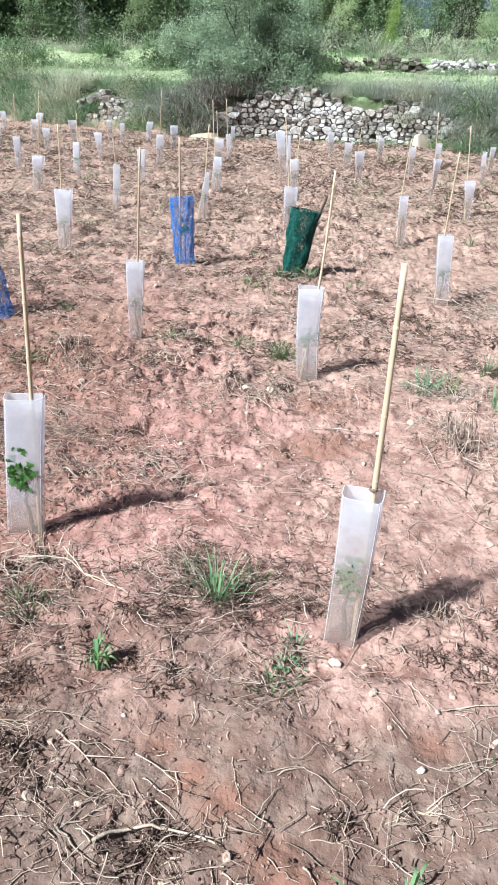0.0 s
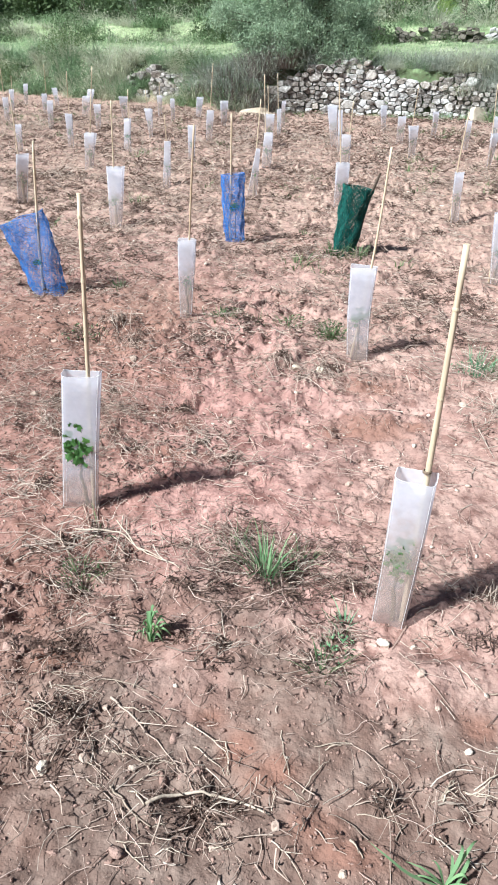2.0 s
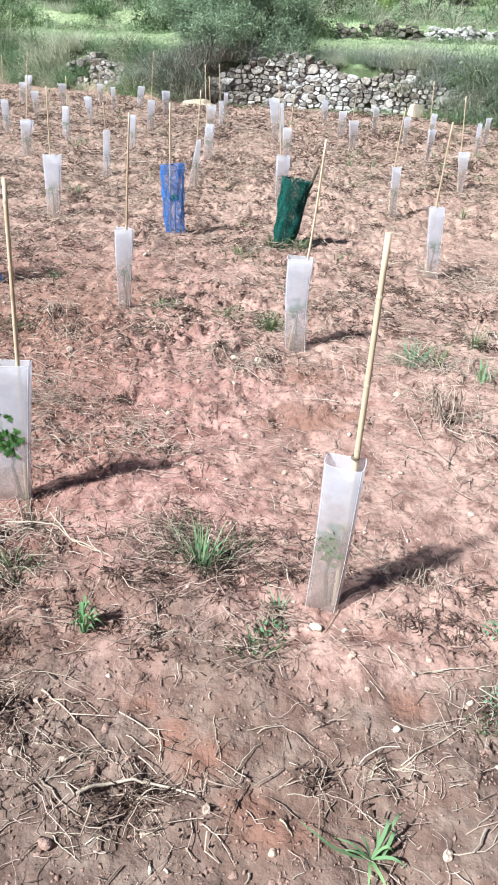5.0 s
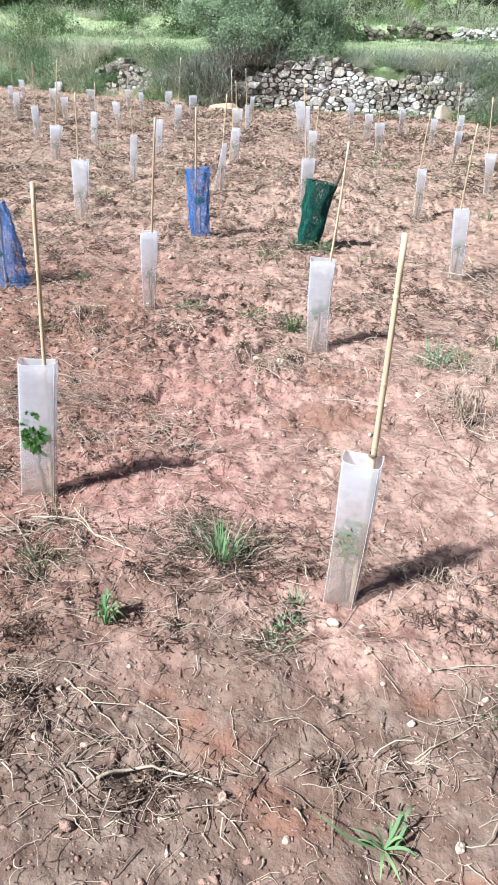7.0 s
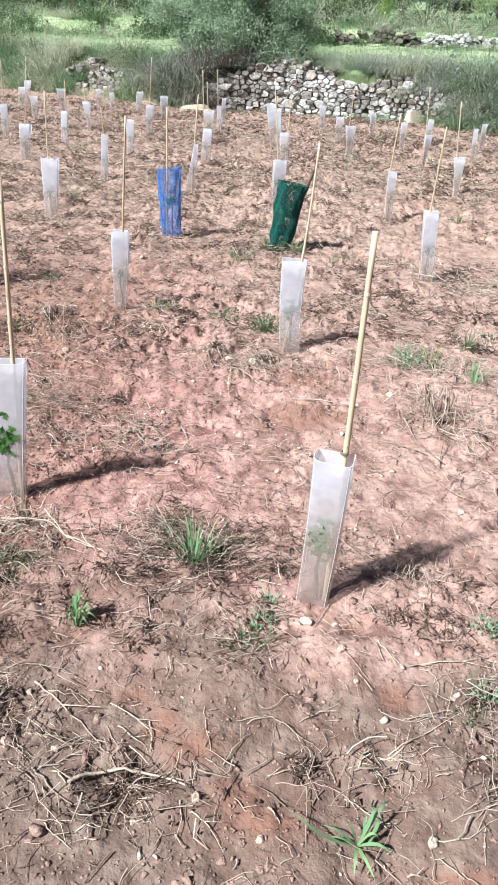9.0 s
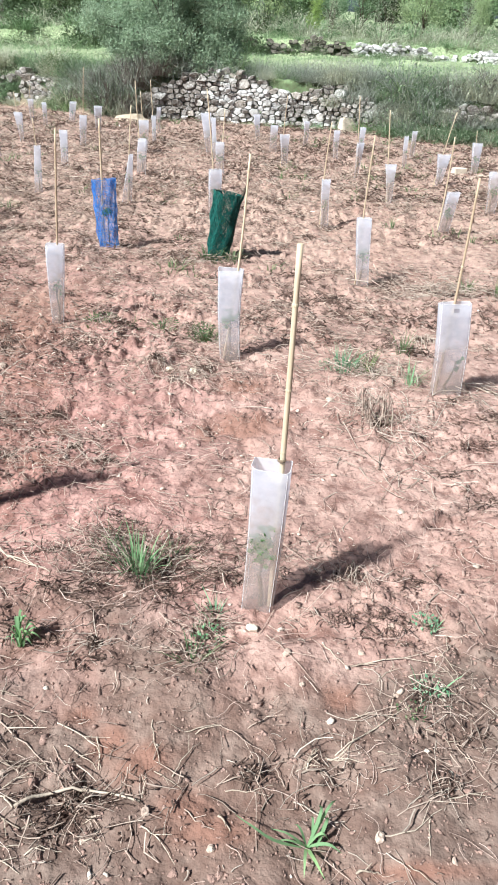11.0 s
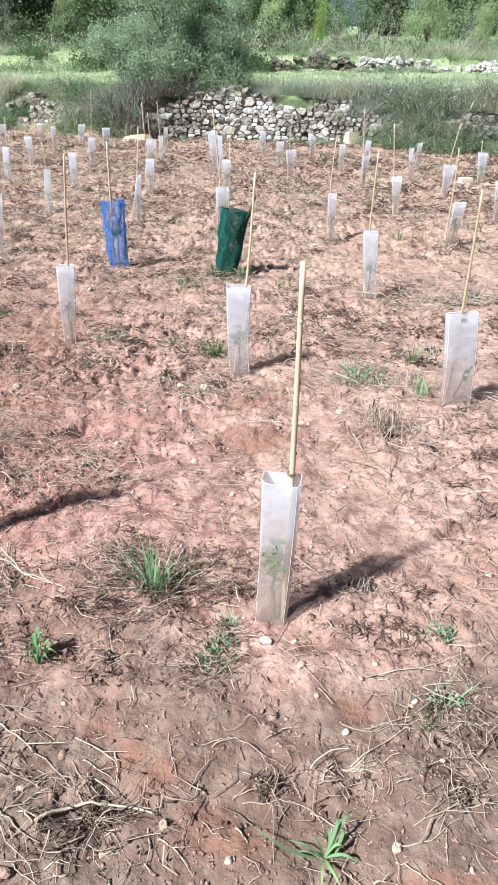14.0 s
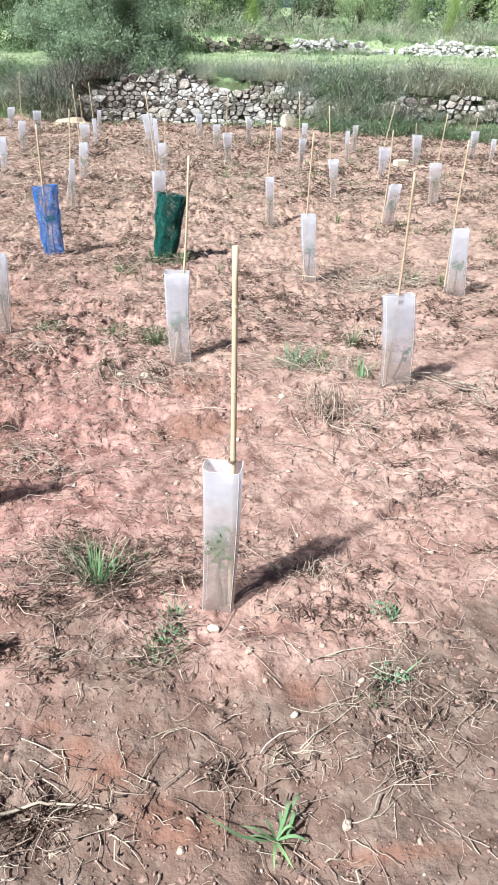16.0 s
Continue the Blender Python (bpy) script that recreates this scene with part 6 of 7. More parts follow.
twig([(-0.242, 1.078), (-0.147, 1.129)], 0.0014, TWIG)
twig([(-0.084, 1.059), (-0.115, 1.002), (-0.140, 0.962)], 0.0019, ROOT)
twig([(-0.076, 1.052), (-0.053, 0.995)], 0.0017, ROOT)
twig([(-0.069, 1.052), (0.008, 0.950)], 0.0017, CHAFF)
twig([(-0.087, 1.056), (-0.096, 1.009), (-0.103, 0.977)], 0.0015, ROOT)
twig([(-0.036, 0.995), (0.001, 0.998)], 0.0014, TWIG)
twig([(-0.129, 0.974), (-0.122, 0.886)], 0.0014, CHAFF)
twig([(-0.253, 1.013), (-0.219, 0.948)], 0.0017, CHAFF)
twig([(-0.254, 0.919), (-0.286, 0.866)], 0.0017, ROOT)
twig([(-0.105, 1.410), (-0.125, 1.332)], 0.0015, ROOT)
twig([(-0.388, 1.130), (-0.290, 1.070)], 0.0014, TWIG)
twig([(-0.145, 1.193), (-0.106, 1.141), (-0.076, 1.095)], 0.0013, CHAFF)
twig([(-0.356, 1.124), (-0.294, 1.084)], 0.0013, CHAFF)
twig([(0.427, 1.572), (0.459, 1.517), (0.496, 1.431), (0.557, 1.381)], 0.0015, CHAFF)
twig([(0.191, 1.223), (0.277, 1.247)], 0.0015, TWIG)
twig([(0.214, 1.215), (0.280, 1.245)], 0.0015, TWIG)
twig([(0.280, 1.247), (0.322, 1.210), (0.407, 1.156)], 0.0015, CHAFF)
twig([(0.164, 1.092), (0.193, 1.141), (0.229, 1.193)], 0.0015, TWIG)
twig([(0.103, 1.257), (0.112, 1.186), (0.130, 1.129)], 0.0016, TWIG)
twig([(0.118, 1.107), (0.161, 1.080), (0.189, 1.061)], 0.0015, TWIG)
twig([(0.095, 1.043), (0.101, 1.096)], 0.0015, TWIG)
twig([(0.275, 1.074), (0.325, 1.090), (0.389, 1.105)], 0.0019, CHAFF)
twig([(0.291, 1.064), (0.359, 1.061), (0.408, 1.079)], 0.0015, TWIG)
twig([(0.332, 1.087), (0.363, 1.048), (0.359, 0.915)], 0.0014, CHAFF)
twig([(0.495, 1.126), (0.528, 1.177)], 0.0029, TWIG)
twig([(0.575, 1.155), (0.623, 1.191), (0.691, 1.237)], 0.0017, TWIG)
twig([(0.547, 1.150), (0.590, 1.135), (0.627, 1.138)], 0.0019, TWIG)
twig([(0.665, 1.451), (0.755, 1.457)], 0.0020, TWIG)
twig([(0.592, 1.528), (0.623, 1.471), (0.659, 1.445)], 0.0015, TWIG)
twig([(0.629, 1.273), (0.719, 1.294)], 0.0017, TWIG)
twig([(0.442, 1.153), (0.419, 1.122), (0.435, 1.080)], 0.0015, CHAFF)
twig([(0.521, 1.120), (0.545, 1.096), (0.600, 1.091), (0.632, 1.065)], 0.0014, CHAFF)
twig([(0.354, 1.237), (0.455, 1.299)], 0.0015, CHAFF)
twig([(0.197, 1.007), (0.224, 0.983), (0.266, 0.959)], 0.0015, CHAFF)
twig([(0.273, 0.997), (0.305, 0.958)], 0.0027, TWIG)
twig([(0.101, 0.972), (0.142, 0.938), (0.179, 0.894)], 0.0017, TWIG)
twig([(0.465, 1.114), (0.509, 1.130), (0.536, 1.125)], 0.0012, TWIG)
twig([(0.671, 1.455), (0.756, 1.462), (0.842, 1.481), (0.926, 1.518)], 0.0019, TWIG)
twig([(0.731, 1.395), (0.799, 1.456)], 0.0017, TWIG)
twig([(0.933, 1.513), (0.959, 1.460), (0.977, 1.416), (0.959, 1.361)], 0.0015, TWIG)
twig([(0.927, 1.466), (1.016, 1.559)], 0.0016, TWIG)
twig([(0.832, 1.418), (0.939, 1.420)], 0.0013, TWIG)
twig([(0.902, 1.442), (0.950, 1.429), (0.967, 1.385)], 0.0013, TWIG)
twig([(0.574, 1.144), (0.641, 1.207), (0.753, 1.277), (0.882, 1.350)], 0.0019, TWIG)
twig([(0.644, 1.277), (0.725, 1.293), (0.802, 1.310)], 0.0014, CHAFF)
twig([(0.552, 1.149), (0.645, 1.129)], 0.0015, TWIG)
twig([(0.495, 1.119), (0.529, 1.175)], 0.0029, TWIG)
twig([(0.698, 0.996), (0.774, 1.022), (0.846, 1.062), (0.938, 1.106)], 0.0017, CHAFF)
twig([(0.838, 1.038), (0.944, 1.062)], 0.0017, TWIG)
twig([(0.651, 0.944), (0.725, 0.952), (0.805, 1.007)], 0.0017, TWIG)
twig([(0.770, 0.985), (0.752, 0.897)], 0.0014, TWIG)
twig([(0.901, 1.227), (0.908, 1.153), (0.928, 1.120)], 0.0015, CHAFF)
twig([(0.823, 1.235), (0.873, 1.211), (0.894, 1.164)], 0.0015, TWIG)
twig([(0.917, 1.186), (0.987, 1.251)], 0.0017, CHAFF)
twig([(1.026, 1.438), (0.998, 1.351)], 0.0013, TWIG)
twig([(0.697, 0.875), (0.754, 0.838)], 0.0015, TWIG)
twig([(0.577, 0.869), (0.633, 0.868)], 0.0027, TWIG)
twig([(0.733, 1.088), (0.738, 1.051)], 0.0014, CHAFF)
twig([(0.681, 1.154), (0.734, 1.150)], 0.0013, TWIG)
twig([(0.784, 0.963), (0.766, 0.998)], 0.0014, ROOT)
twig([(0.752, 0.999), (0.824, 1.062)], 0.0014, CHAFF)


# ---- terraces: grass, scrub, trees ----
def turf_blades(n, x0, x1, y0, y1, height, width, material, seed, label, keep=None):
    rng = np.random.default_rng(seed)
    x = x0 + (x1 - x0) * rng.random(n)
    y = y0 + (y1 - y0) * rng.random(n)
    ok = y > field_edge(x) + 0.7
    if keep is not None:
        ok &= keep(x, y)
    patch = vnoise(x / 1.4, y / 1.4, seed) + 0.5
    ok &= patch > rng.random(n) * 0.8
    x, y, patch = x[ok], y[ok], patch[ok]
    n = len(x)
    a = rng.random(n) * 6.28
    L = height * rng.uniform(0.4, 1.2, n) * (0.6 + 0.8 * patch)
    u = np.linspace(0, 1, 3)[None, :]
    r = L[:, None] * rng.uniform(0.3, 1.2, n)[:, None] * u ** 1.5
    z = ground_z(x, y)
    p = np.stack([x[:, None] + np.cos(a)[:, None] * r, y[:, None] + np.sin(a)[:, None] * r, z[:, None] - 0.02 + L[:, None] * (u - 0.45 * u ** 3)], axis=-1)
    w = width * rng.uniform(0.6, 1.4, n)[:, None] * (1 - 0.85 * u)
    b = a + rng.normal(size=n) * 0.8
    side = np.stack([-np.sin(b), np.cos(b), np.zeros(n)], axis=1)
    v, f = ribbons(p, w, side)
    ob = part_mesh("terrace_grass", mesh_from("terrace_grass", v, f), material)
    return tagged(ob, label, "grass", kind="stuff")


turf_blades(40000, -13, 15, 16, 31, 0.22, 0.016, TURF, 1, "long pale green grass on the first terrace")
turf_blades(5000, -13, 15, 16, 24, 0.40, 0.014, BUSH_GREY, 2, "dry grey grass among the green on the terrace")
turf_blades(26000, -18, 20, 29, 44, 0.42, 0.026, TURF, 3, "long grass on the upper terrace")


def scrub_mesh(name, rng, n, height, radius, blade, leaf_n, leaf, droop=0.5):
    """A clump of many fine arching stems with small leaves between them."""
    v1, f1 = blade_bunch(rng, n, height, blade, radius / height, droop, radius * 0.55, 4)
    if leaf_n:
        a, r = rng.random(leaf_n) * 6.28, radius * np.sqrt(rng.random(leaf_n)) * 1.1
        h = height * rng.uniform(0.05, 1.0, leaf_n) * np.sqrt(np.clip(1 - (r / (radius * 1.25)) ** 2, 0.05, 1))
        c = np.stack([np.cos(a) * r, np.sin(a) * r, h], axis=1)
        al, ac = units(rng, leaf_n), units(rng, leaf_n)
        ac = np.cross(al, ac)
        ac /= np.linalg.norm(ac, axis=1, keepdims=True)
        v2, f2 = leaves(c, al, ac, leaf * rng.uniform(0.6, 1.4, leaf_n), leaf * 0.45 * rng.uniform(0.6, 1.4, leaf_n))
        return mesh_from(name, np.concatenate([v1, v2]), np.concatenate([f1, f2 + len(v1)]))
    return mesh_from(name, v1, f1)


RNG = np.random.default_rng(5)
SCRUB = {
    "dead": [scrub_mesh("dead_scrub", RNG, 320, 0.70, 0.60, 0.014, 0, 0.05, 0.8) for _ in range(3)],
    "grey": [scrub_mesh("dry_scrub", RNG, 300, 0.72, 0.66, 0.013, 110, 0.050, 1.1) for _ in range(3)],
    "green": [scrub_mesh("green_scrub", RNG, 220, 0.66, 0.55, 0.020, 160, 0.065, 0.8) for _ in range(3)],
    "dark": [scrub_mesh("dark_scrub", RNG, 120, 0.9, 0.75, 0.012, 1300, 0.06, 0.3) for _ in range(3)],
}
FAR_SCRUB = {
    "grey": [scrub_mesh("dry_scrub", RNG, 130, 0.72, 0.66, 0.020, 70, 0.065, 1.1) for _ in range(3)],
    "green": [scrub_mesh("green_scrub", RNG, 100, 0.66, 0.55, 0.030, 90, 0.09, 0.8) for _ in range(3)],
    "dark": [scrub_mesh("dark_scrub", RNG, 50, 0.9, 0.75, 0.018, 420, 0.10, 0.3) for _ in range(3)],
}
SCRUB_MAT = {"dead": DEAD, "grey": BUSH_GREY, "green": BUSH_GREEN, "dark": WOOD_DARK}
SCRUB_LABEL = {"dead": "tangle of dead brown scrub beside the wall", "grey": "grey withered scrub on the terrace bank", "green": "rank green herbs growing on the bank", "dark": "dark evergreen shrub on the terrace edge"}


ASIDE = {"dead": [], "grey": [], "green": [], "dark": []}


def scrub(kind, x, y, s, rng, squash=1.0, z=None):
    me = SCRUB[kind][int(rng.integers(0, 3))]
    if not me.materials:
        me.materials.append(SCRUB_MAT[kind])
    z = float(ground_z(x, y)) - 0.04 if z is None else z
    m = pose(x, y, z, rng.normal() * 6, rng.normal() * 6, rng.random() * 360) @ Matrix.Diagonal((s, s, s * squash, 1))
    if not -3.4 < x < 6.6:
        ASIDE[kind].append((me, m))
        return None
    ob = new("bush", me)
    ob.matrix_world = m
    return tagged(ob, SCRUB_LABEL[kind], "bush", "scrub along the terrace banks")


def scrub_mass(name, label, kind, places):
    """Many clumps far off, joined into one mass."""
    vs, fs, base = [], [], 0
    for k, (x, y, s, squash) in enumerate(places):
        me = FAR_SCRUB[kind][k % 3]
        v = np.empty(len(me.vertices) * 3, np.float32)
        me.vertices.foreach_get("co", v)
        f = np.empty(len(me.loops), np.int32)
        me.loops.foreach_get("vertex_index", f)
        v = v.reshape(-1, 3) * np.array([s, s, s * squash])
        c, sn = math.cos(k * 2.4), math.sin(k * 2.4)
        v = np.stack([v[:, 0] * c - v[:, 1] * sn + x, v[:, 0] * sn + v[:, 1] * c + y, v[:, 2] + float(ground_z(x, y)) - 0.04], axis=1)
        vs.append(v); fs.append(f.reshape(-1, 4) + base)
        base += len(v)
    ob = part_mesh(name, mesh_from(name, np.concatenate(vs), np.concatenate(fs)), SCRUB_MAT[kind])
    return tagged(ob, label, "scrub", kind="stuff")


def bank_scrub():
    rng = np.random.default_rng(12)
    x = -13.0
    while x < 13.0:                                   # along the first bank
        x += rng.uniform(0.10, 0.22)
        open_wall = -1.5 < x < 3.0
        for _ in range(2):
            d = rng.uniform(0.05, 1.3)
            if open_wall and d < 0.75:
                continue
            if -5.5 < x < -3.8 and d < 0.40:
                continue
            if 5.3 < x < 8.3 and d < 0.8:
                continue
            kind = "green" if (d < 0.45 and rng.random() < 0.75) or rng.random() < 0.3 else "grey"
            if x < -1.5 and kind == "grey" and rng.random() < 0.5:
                kind = "dark" if rng.random() < 0.3 else "green"
            s = rng.uniform(0.45, 1.0) * (0.8 if d < 0.4 else 1.0)
            scrub(kind, x, float(field_edge(x)) + d, s, rng, rng.uniform(0.7, 1.1))
    for k in range(70):                               # grass and herbs on the ledge right behind the wall
        x = rng.uniform(-1.6, 4.6)
        scrub("green" if rng.random() < 0.5 else "grey", x, float(field_edge(x)) + rng.uniform(0.62, 1.5), rng.uniform(0.32, 0.62), rng, 0.9)
    for k in range(10):                               # herbs at the foot of the wall
        x = rng.uniform(-1.3, 3.6)
        scrub("green", x, float(field_edge(x)) + 0.02, rng.uniform(0.18, 0.34), rng, 0.8)
    for x, s in ((3.1, 0.3), (3.7, 0.42), (4.1, 0.55), (4.5, 0.8), (4.7, 0.9), (5.0, 0.85), (5.3, 0.7), (2.0, 0.4), (2.7, 0.45), (5.9, 0.4), (7.3, 0.45), (-4.3, 0.30), (-5.0, 0.28), (-3.7, 0.6)):
        scrub("green", x, float(field_edge(x)) + 0.08, s, rng, 0.8)
    beside = ((5.2, 0.95, 1.0), (5.6, 1.0, 1.0), (6.0, 1.05, 1.0), (6.4, 1.0, 0.9), (6.8, 1.05, 1.0), (7.2, 1.0, 1.0), (5.4, 1.5, 0.9), (6.2, 1.6, 0.9), (7.0, 1.6, 0.9), (2.1, 0.9, 0.6), (2.4, 0.8, 0.7), (2.7, 0.75, 0.7), (2.95, 0.7, 0.75), (3.2, 0.65, 0.8), (3.45, 0.55, 0.8), (3.7, 0.6, 0.9))
    behind = ((3.9, 0.5, 0.8), (3.3, 1.0, 0.8), (2.8, 1.2, 0.7), (3.9, 1.1, 0.9), (2.3, 1.4, 0.6), (4.3, 0.7, 1.0), (4.7, 0.6, 0.9), (5.0, 0.9, 1.0), (4.5, 1.1, 1.0), (-2.2, 0.5, 1.2), (-1.9, 0.7, 1.1), (-1.6, 0.9, 1.0), (-2.6, 0.6, 1.1), (-5.9, 0.7, 1.2), (-6.3, 0.5, 1.1))
    for x, d, s in beside + behind:
        scrub("grey", x, float(field_edge(x)) + d, s, rng, 1.0)
    for x, d, s in ((-2.9, 0.5, 0.8), (-2.5, 0.35, 1.0), (-2.2, 0.6, 1.1), (-1.95, 0.35, 1.0), (-1.7, 0.6, 1.1), (-1.45, 0.75, 1.0), (-1.15, 0.9, 0.9), (-0.8, 1.0, 0.9), (-2.0, 0.9, 1.1), (-3.3, 0.4, 0.7), (-1.5, 1.2, 1.0), (-0.4, 1.1, 0.8), (2.6, 0.9, 0.5)):
        scrub("dead", x, float(field_edge(x)) + d, s, rng, 0.95)
    for x, d, s in ((-6.1, 0.55, 0.95), (-6.3, 0.75, 1.05), (-5.8, 0.8, 0.9), (-2.9, 0.6, 0.8)):      # tall brooms of dry scrub
        scrub("grey", x, float(field_edge(x)) + d, s, rng, 1.5)
    for k in range(26):                               # dead brush that spills over the end of the wall
        x = rng.uniform(-3.2, -0.9)
        scrub("dead" if rng.random() < 0.62 else "grey", x, float(field_edge(x)) + rng.uniform(0.15, 0.8) + 0.35 * max(0.0, x + 1.7), rng.uniform(0.6, 1.1), rng, rng.uniform(0.8, 1.1))
    for k in range(44):                               # upright green herbs along the bank
        x = rng.uniform(-9.0, -2.4)
        if -5.5 < x < -3.8:
            continue
        scrub("green" if rng.random() < 0.4 else "grey", x, float(field_edge(x)) + rng.uniform(0.05, 0.9), rng.uniform(0.6, 1.0), rng, rng.uniform(0.9, 1.3))
    for k in range(7):                                # dry grass between the fallen stones
        x = rng.uniform(-5.5, -3.8)
        scrub("grey", x, float(field_edge(x)) + rng.uniform(0.05, 0.3), rng.uniform(0.3, 0.5), rng, 0.9)
    for k in range(64):                               # rank herbs that hide the bank between the two walls
        x = rng.uniform(4.4, 9.5)
        if 5.3 < x < 8.3:
            continue
        scrub("green" if rng.random() < 0.55 else "grey", x, float(field_edge(x)) + rng.uniform(0.05, 1.2), rng.uniform(0.8, 1.3), rng, rng.uniform(0.8, 1.05))
    for k in range(46):                               # weeds before the low wall
        x = rng.uniform(5.2, 8.6)
        scrub("grey" if rng.random() < 0.3 else "green", x, float(field_edge(x)) + rng.uniform(0.02, 0.30), rng.uniform(0.45, 0.80), rng, 0.85)
    for k in range(26):                               # withered brush that hangs over its top
        x = rng.uniform(5.2, 8.6)
        scrub("grey" if rng.random() < 0.7 else "dead", x, float(field_edge(x)) + rng.uniform(0.50, 0.75), rng.uniform(0.45, 0.80), rng, 0.8)
    for k in range(26):                               # mounds of scrub on the bank beside and behind it
        x = rng.uniform(3.8, 11.0)
        scrub(("green", "dead", "grey", "dead")[k % 4], x, float(field_edge(x)) + rng.uniform(0.75, 1.6), rng.uniform(0.6, 1.0), rng, 0.8)
    far = {"dark": [], "green": [], "grey": []}
    x = -16.0
    while x < 1.5:                                    # the overgrown second bank
        x += rng.uniform(0.22, 0.5)
        kind = "dark" if rng.random() < 0.5 else ("green" if rng.random() < 0.6 else "grey")
        far[kind].append((x, float(second_edge(x)) + rng.uniform(-0.6, 0.9), rng.uniform(0.6, 1.2), rng.uniform(0.6, 0.9)))
    for k in range(22):                               # thickets that climb behind the second bank, with grass between
        kind = ("dark", "green", "grey", "dark")[k % 4]
        cx, cd = rng.uniform(-17, 1.2), rng.uniform(-0.4, 4.5)
        for _ in range(6):
            x = cx + rng.normal() * 0.8
            far[kind].append((x, float(second_edge(x)) + cd + rng.normal() * 0.4, rng.uniform(0.7, 1.4), rng.uniform(0.6, 0.95)))
    for k in range(130):                              # and on the other side, greyer
        x = rng.uniform(1.0, 21)
        kind = ("grey", "green", "grey", "grey", "green")[int(rng.integers(0, 5))]
        far[kind].append((x, float(second_edge(x)) + rng.uniform(1.2, 8.0), rng.uniform(0.8, 1.7), rng.uniform(0.6, 0.9)))
    for k in range(40):                               # tufts over the terraces
        x = rng.uniform(-12, 14)
        far["green" if rng.random() < 0.55 else "grey"].append((x, float(field_edge(x)) + rng.uniform(1.2, 9), rng.uniform(0.4, 0.8), 0.6))
    for k in range(70):                               # scrub under the wood
        x = rng.uniform(-18, 18)
        kind = "dark" if (x < 1 and rng.random() < 0.6) or rng.random() < 0.08 else ("green" if rng.random() < (0.6 if x < 1 else 0.35) else "grey")
        far[kind].append((x, float(second_edge(x)) + rng.uniform(2.5, 8), rng.uniform(1.0, 1.9), 0.8))
    for k in range(7):                                # dark scrub added at the second wall's near end to imitate its shade
        x = rng.uniform(1.0, 6.6)
        far["dark"].append((x, float(second_edge(x)) - rng.uniform(0.05, 0.25), rng.uniform(0.36, 0.65), 0.9))
    for k in range(60):                               # herbs before the middle of the second wall
        x = rng.uniform(5.2, 8.6)
        far["green" if rng.random() < 0.5 else "grey"].append((x, float(second_edge(x)) - rng.uniform(0.05, 0.3), rng.uniform(0.30, 0.65), 0.8))
    for k in range(60):                               # dry grass along the edge of the second wall
        x = rng.uniform(1, 17)
        far["grey" if rng.random() < 0.75 else "green"].append((x, float(second_edge(x)) + rng.uniform(0.45, 2.5), rng.uniform(0.4, 0.9), 0.6))
    scrub_mass("far_dark_scrub", "dark evergreen scrub below the wood", "dark", far["dark"])
    scrub_mass("far_green_scrub", "rough green herbs over the terraces", "green", far["green"])
    scrub_mass("far_grey_scrub", "withered grey grass along the terrace edges", "grey", far["grey"])


bank_scrub()
for kind, places in ASIDE.items():                    # the banks further along, one mass of each kind
    vs, fs, base = [], [], 0
    for me, m in places:
        v = np.empty(len(me.vertices) * 3, np.float32)
        me.vertices.foreach_get("co", v)
        f = np.empty(len(me.loops), np.int32)
        me.loops.foreach_get("vertex_index", f)
        turn = np.array(m)
        vs.append(v.reshape(-1, 3) @ turn[:3, :3].T + turn[:3, 3])
        fs.append(f.reshape(-1, 4) + base)
        base += len(me.vertices)
    if vs:
        tagged(part_mesh("bank_scrub", mesh_from("bank_scrub", np.concatenate(vs), np.concatenate(fs)), SCRUB_MAT[kind]), SCRUB_LABEL[kind].replace("shrub", "shrubs"), "scrub", kind="stuff")


def crown_points(rng, n, lobes, shell=0.55):
    """Places inside a crown made of several overlapping lobes (x, y, z, rx, ry, rz), thicker towards the outside."""
    which = rng.integers(0, len(lobes), n)
    c = np.array([l[:3] for l in lobes])[which]
    r = np.array([l[3:] for l in lobes])[which]
    d = units(rng, n)
    rad = (shell + (1 - shell) * rng.random(n)) * (0.88 + 0.30 * rng.random(n))
    return c + d * r * rad[:, None], d


def leaf_cloud(rng, n, lobes, leaf, ratio, shell=0.5, clump=0.16, per=12):
    """Small leaves in sprays of a few, spread over the lobes of a crown."""
    sprays = n // per
    p, d = crown_points(rng, sprays, lobes, shell)
    p = np.repeat(p, per, axis=0) + rng.normal(size=(sprays * per, 3)) * clump
    lean = np.repeat(d, per, axis=0) * 0.5 + units(rng, sprays * per) + np.array([0, 0, 0.25])
    al = lean / np.linalg.norm(lean, axis=1, keepdims=True)
    ac = np.cross(al, units(rng, len(al)))
    ac /= np.linalg.norm(ac, axis=1, keepdims=True)
    L = leaf * rng.uniform(0.6, 1.4, len(al))
    return leaves(p, al, ac, L, L * ratio)


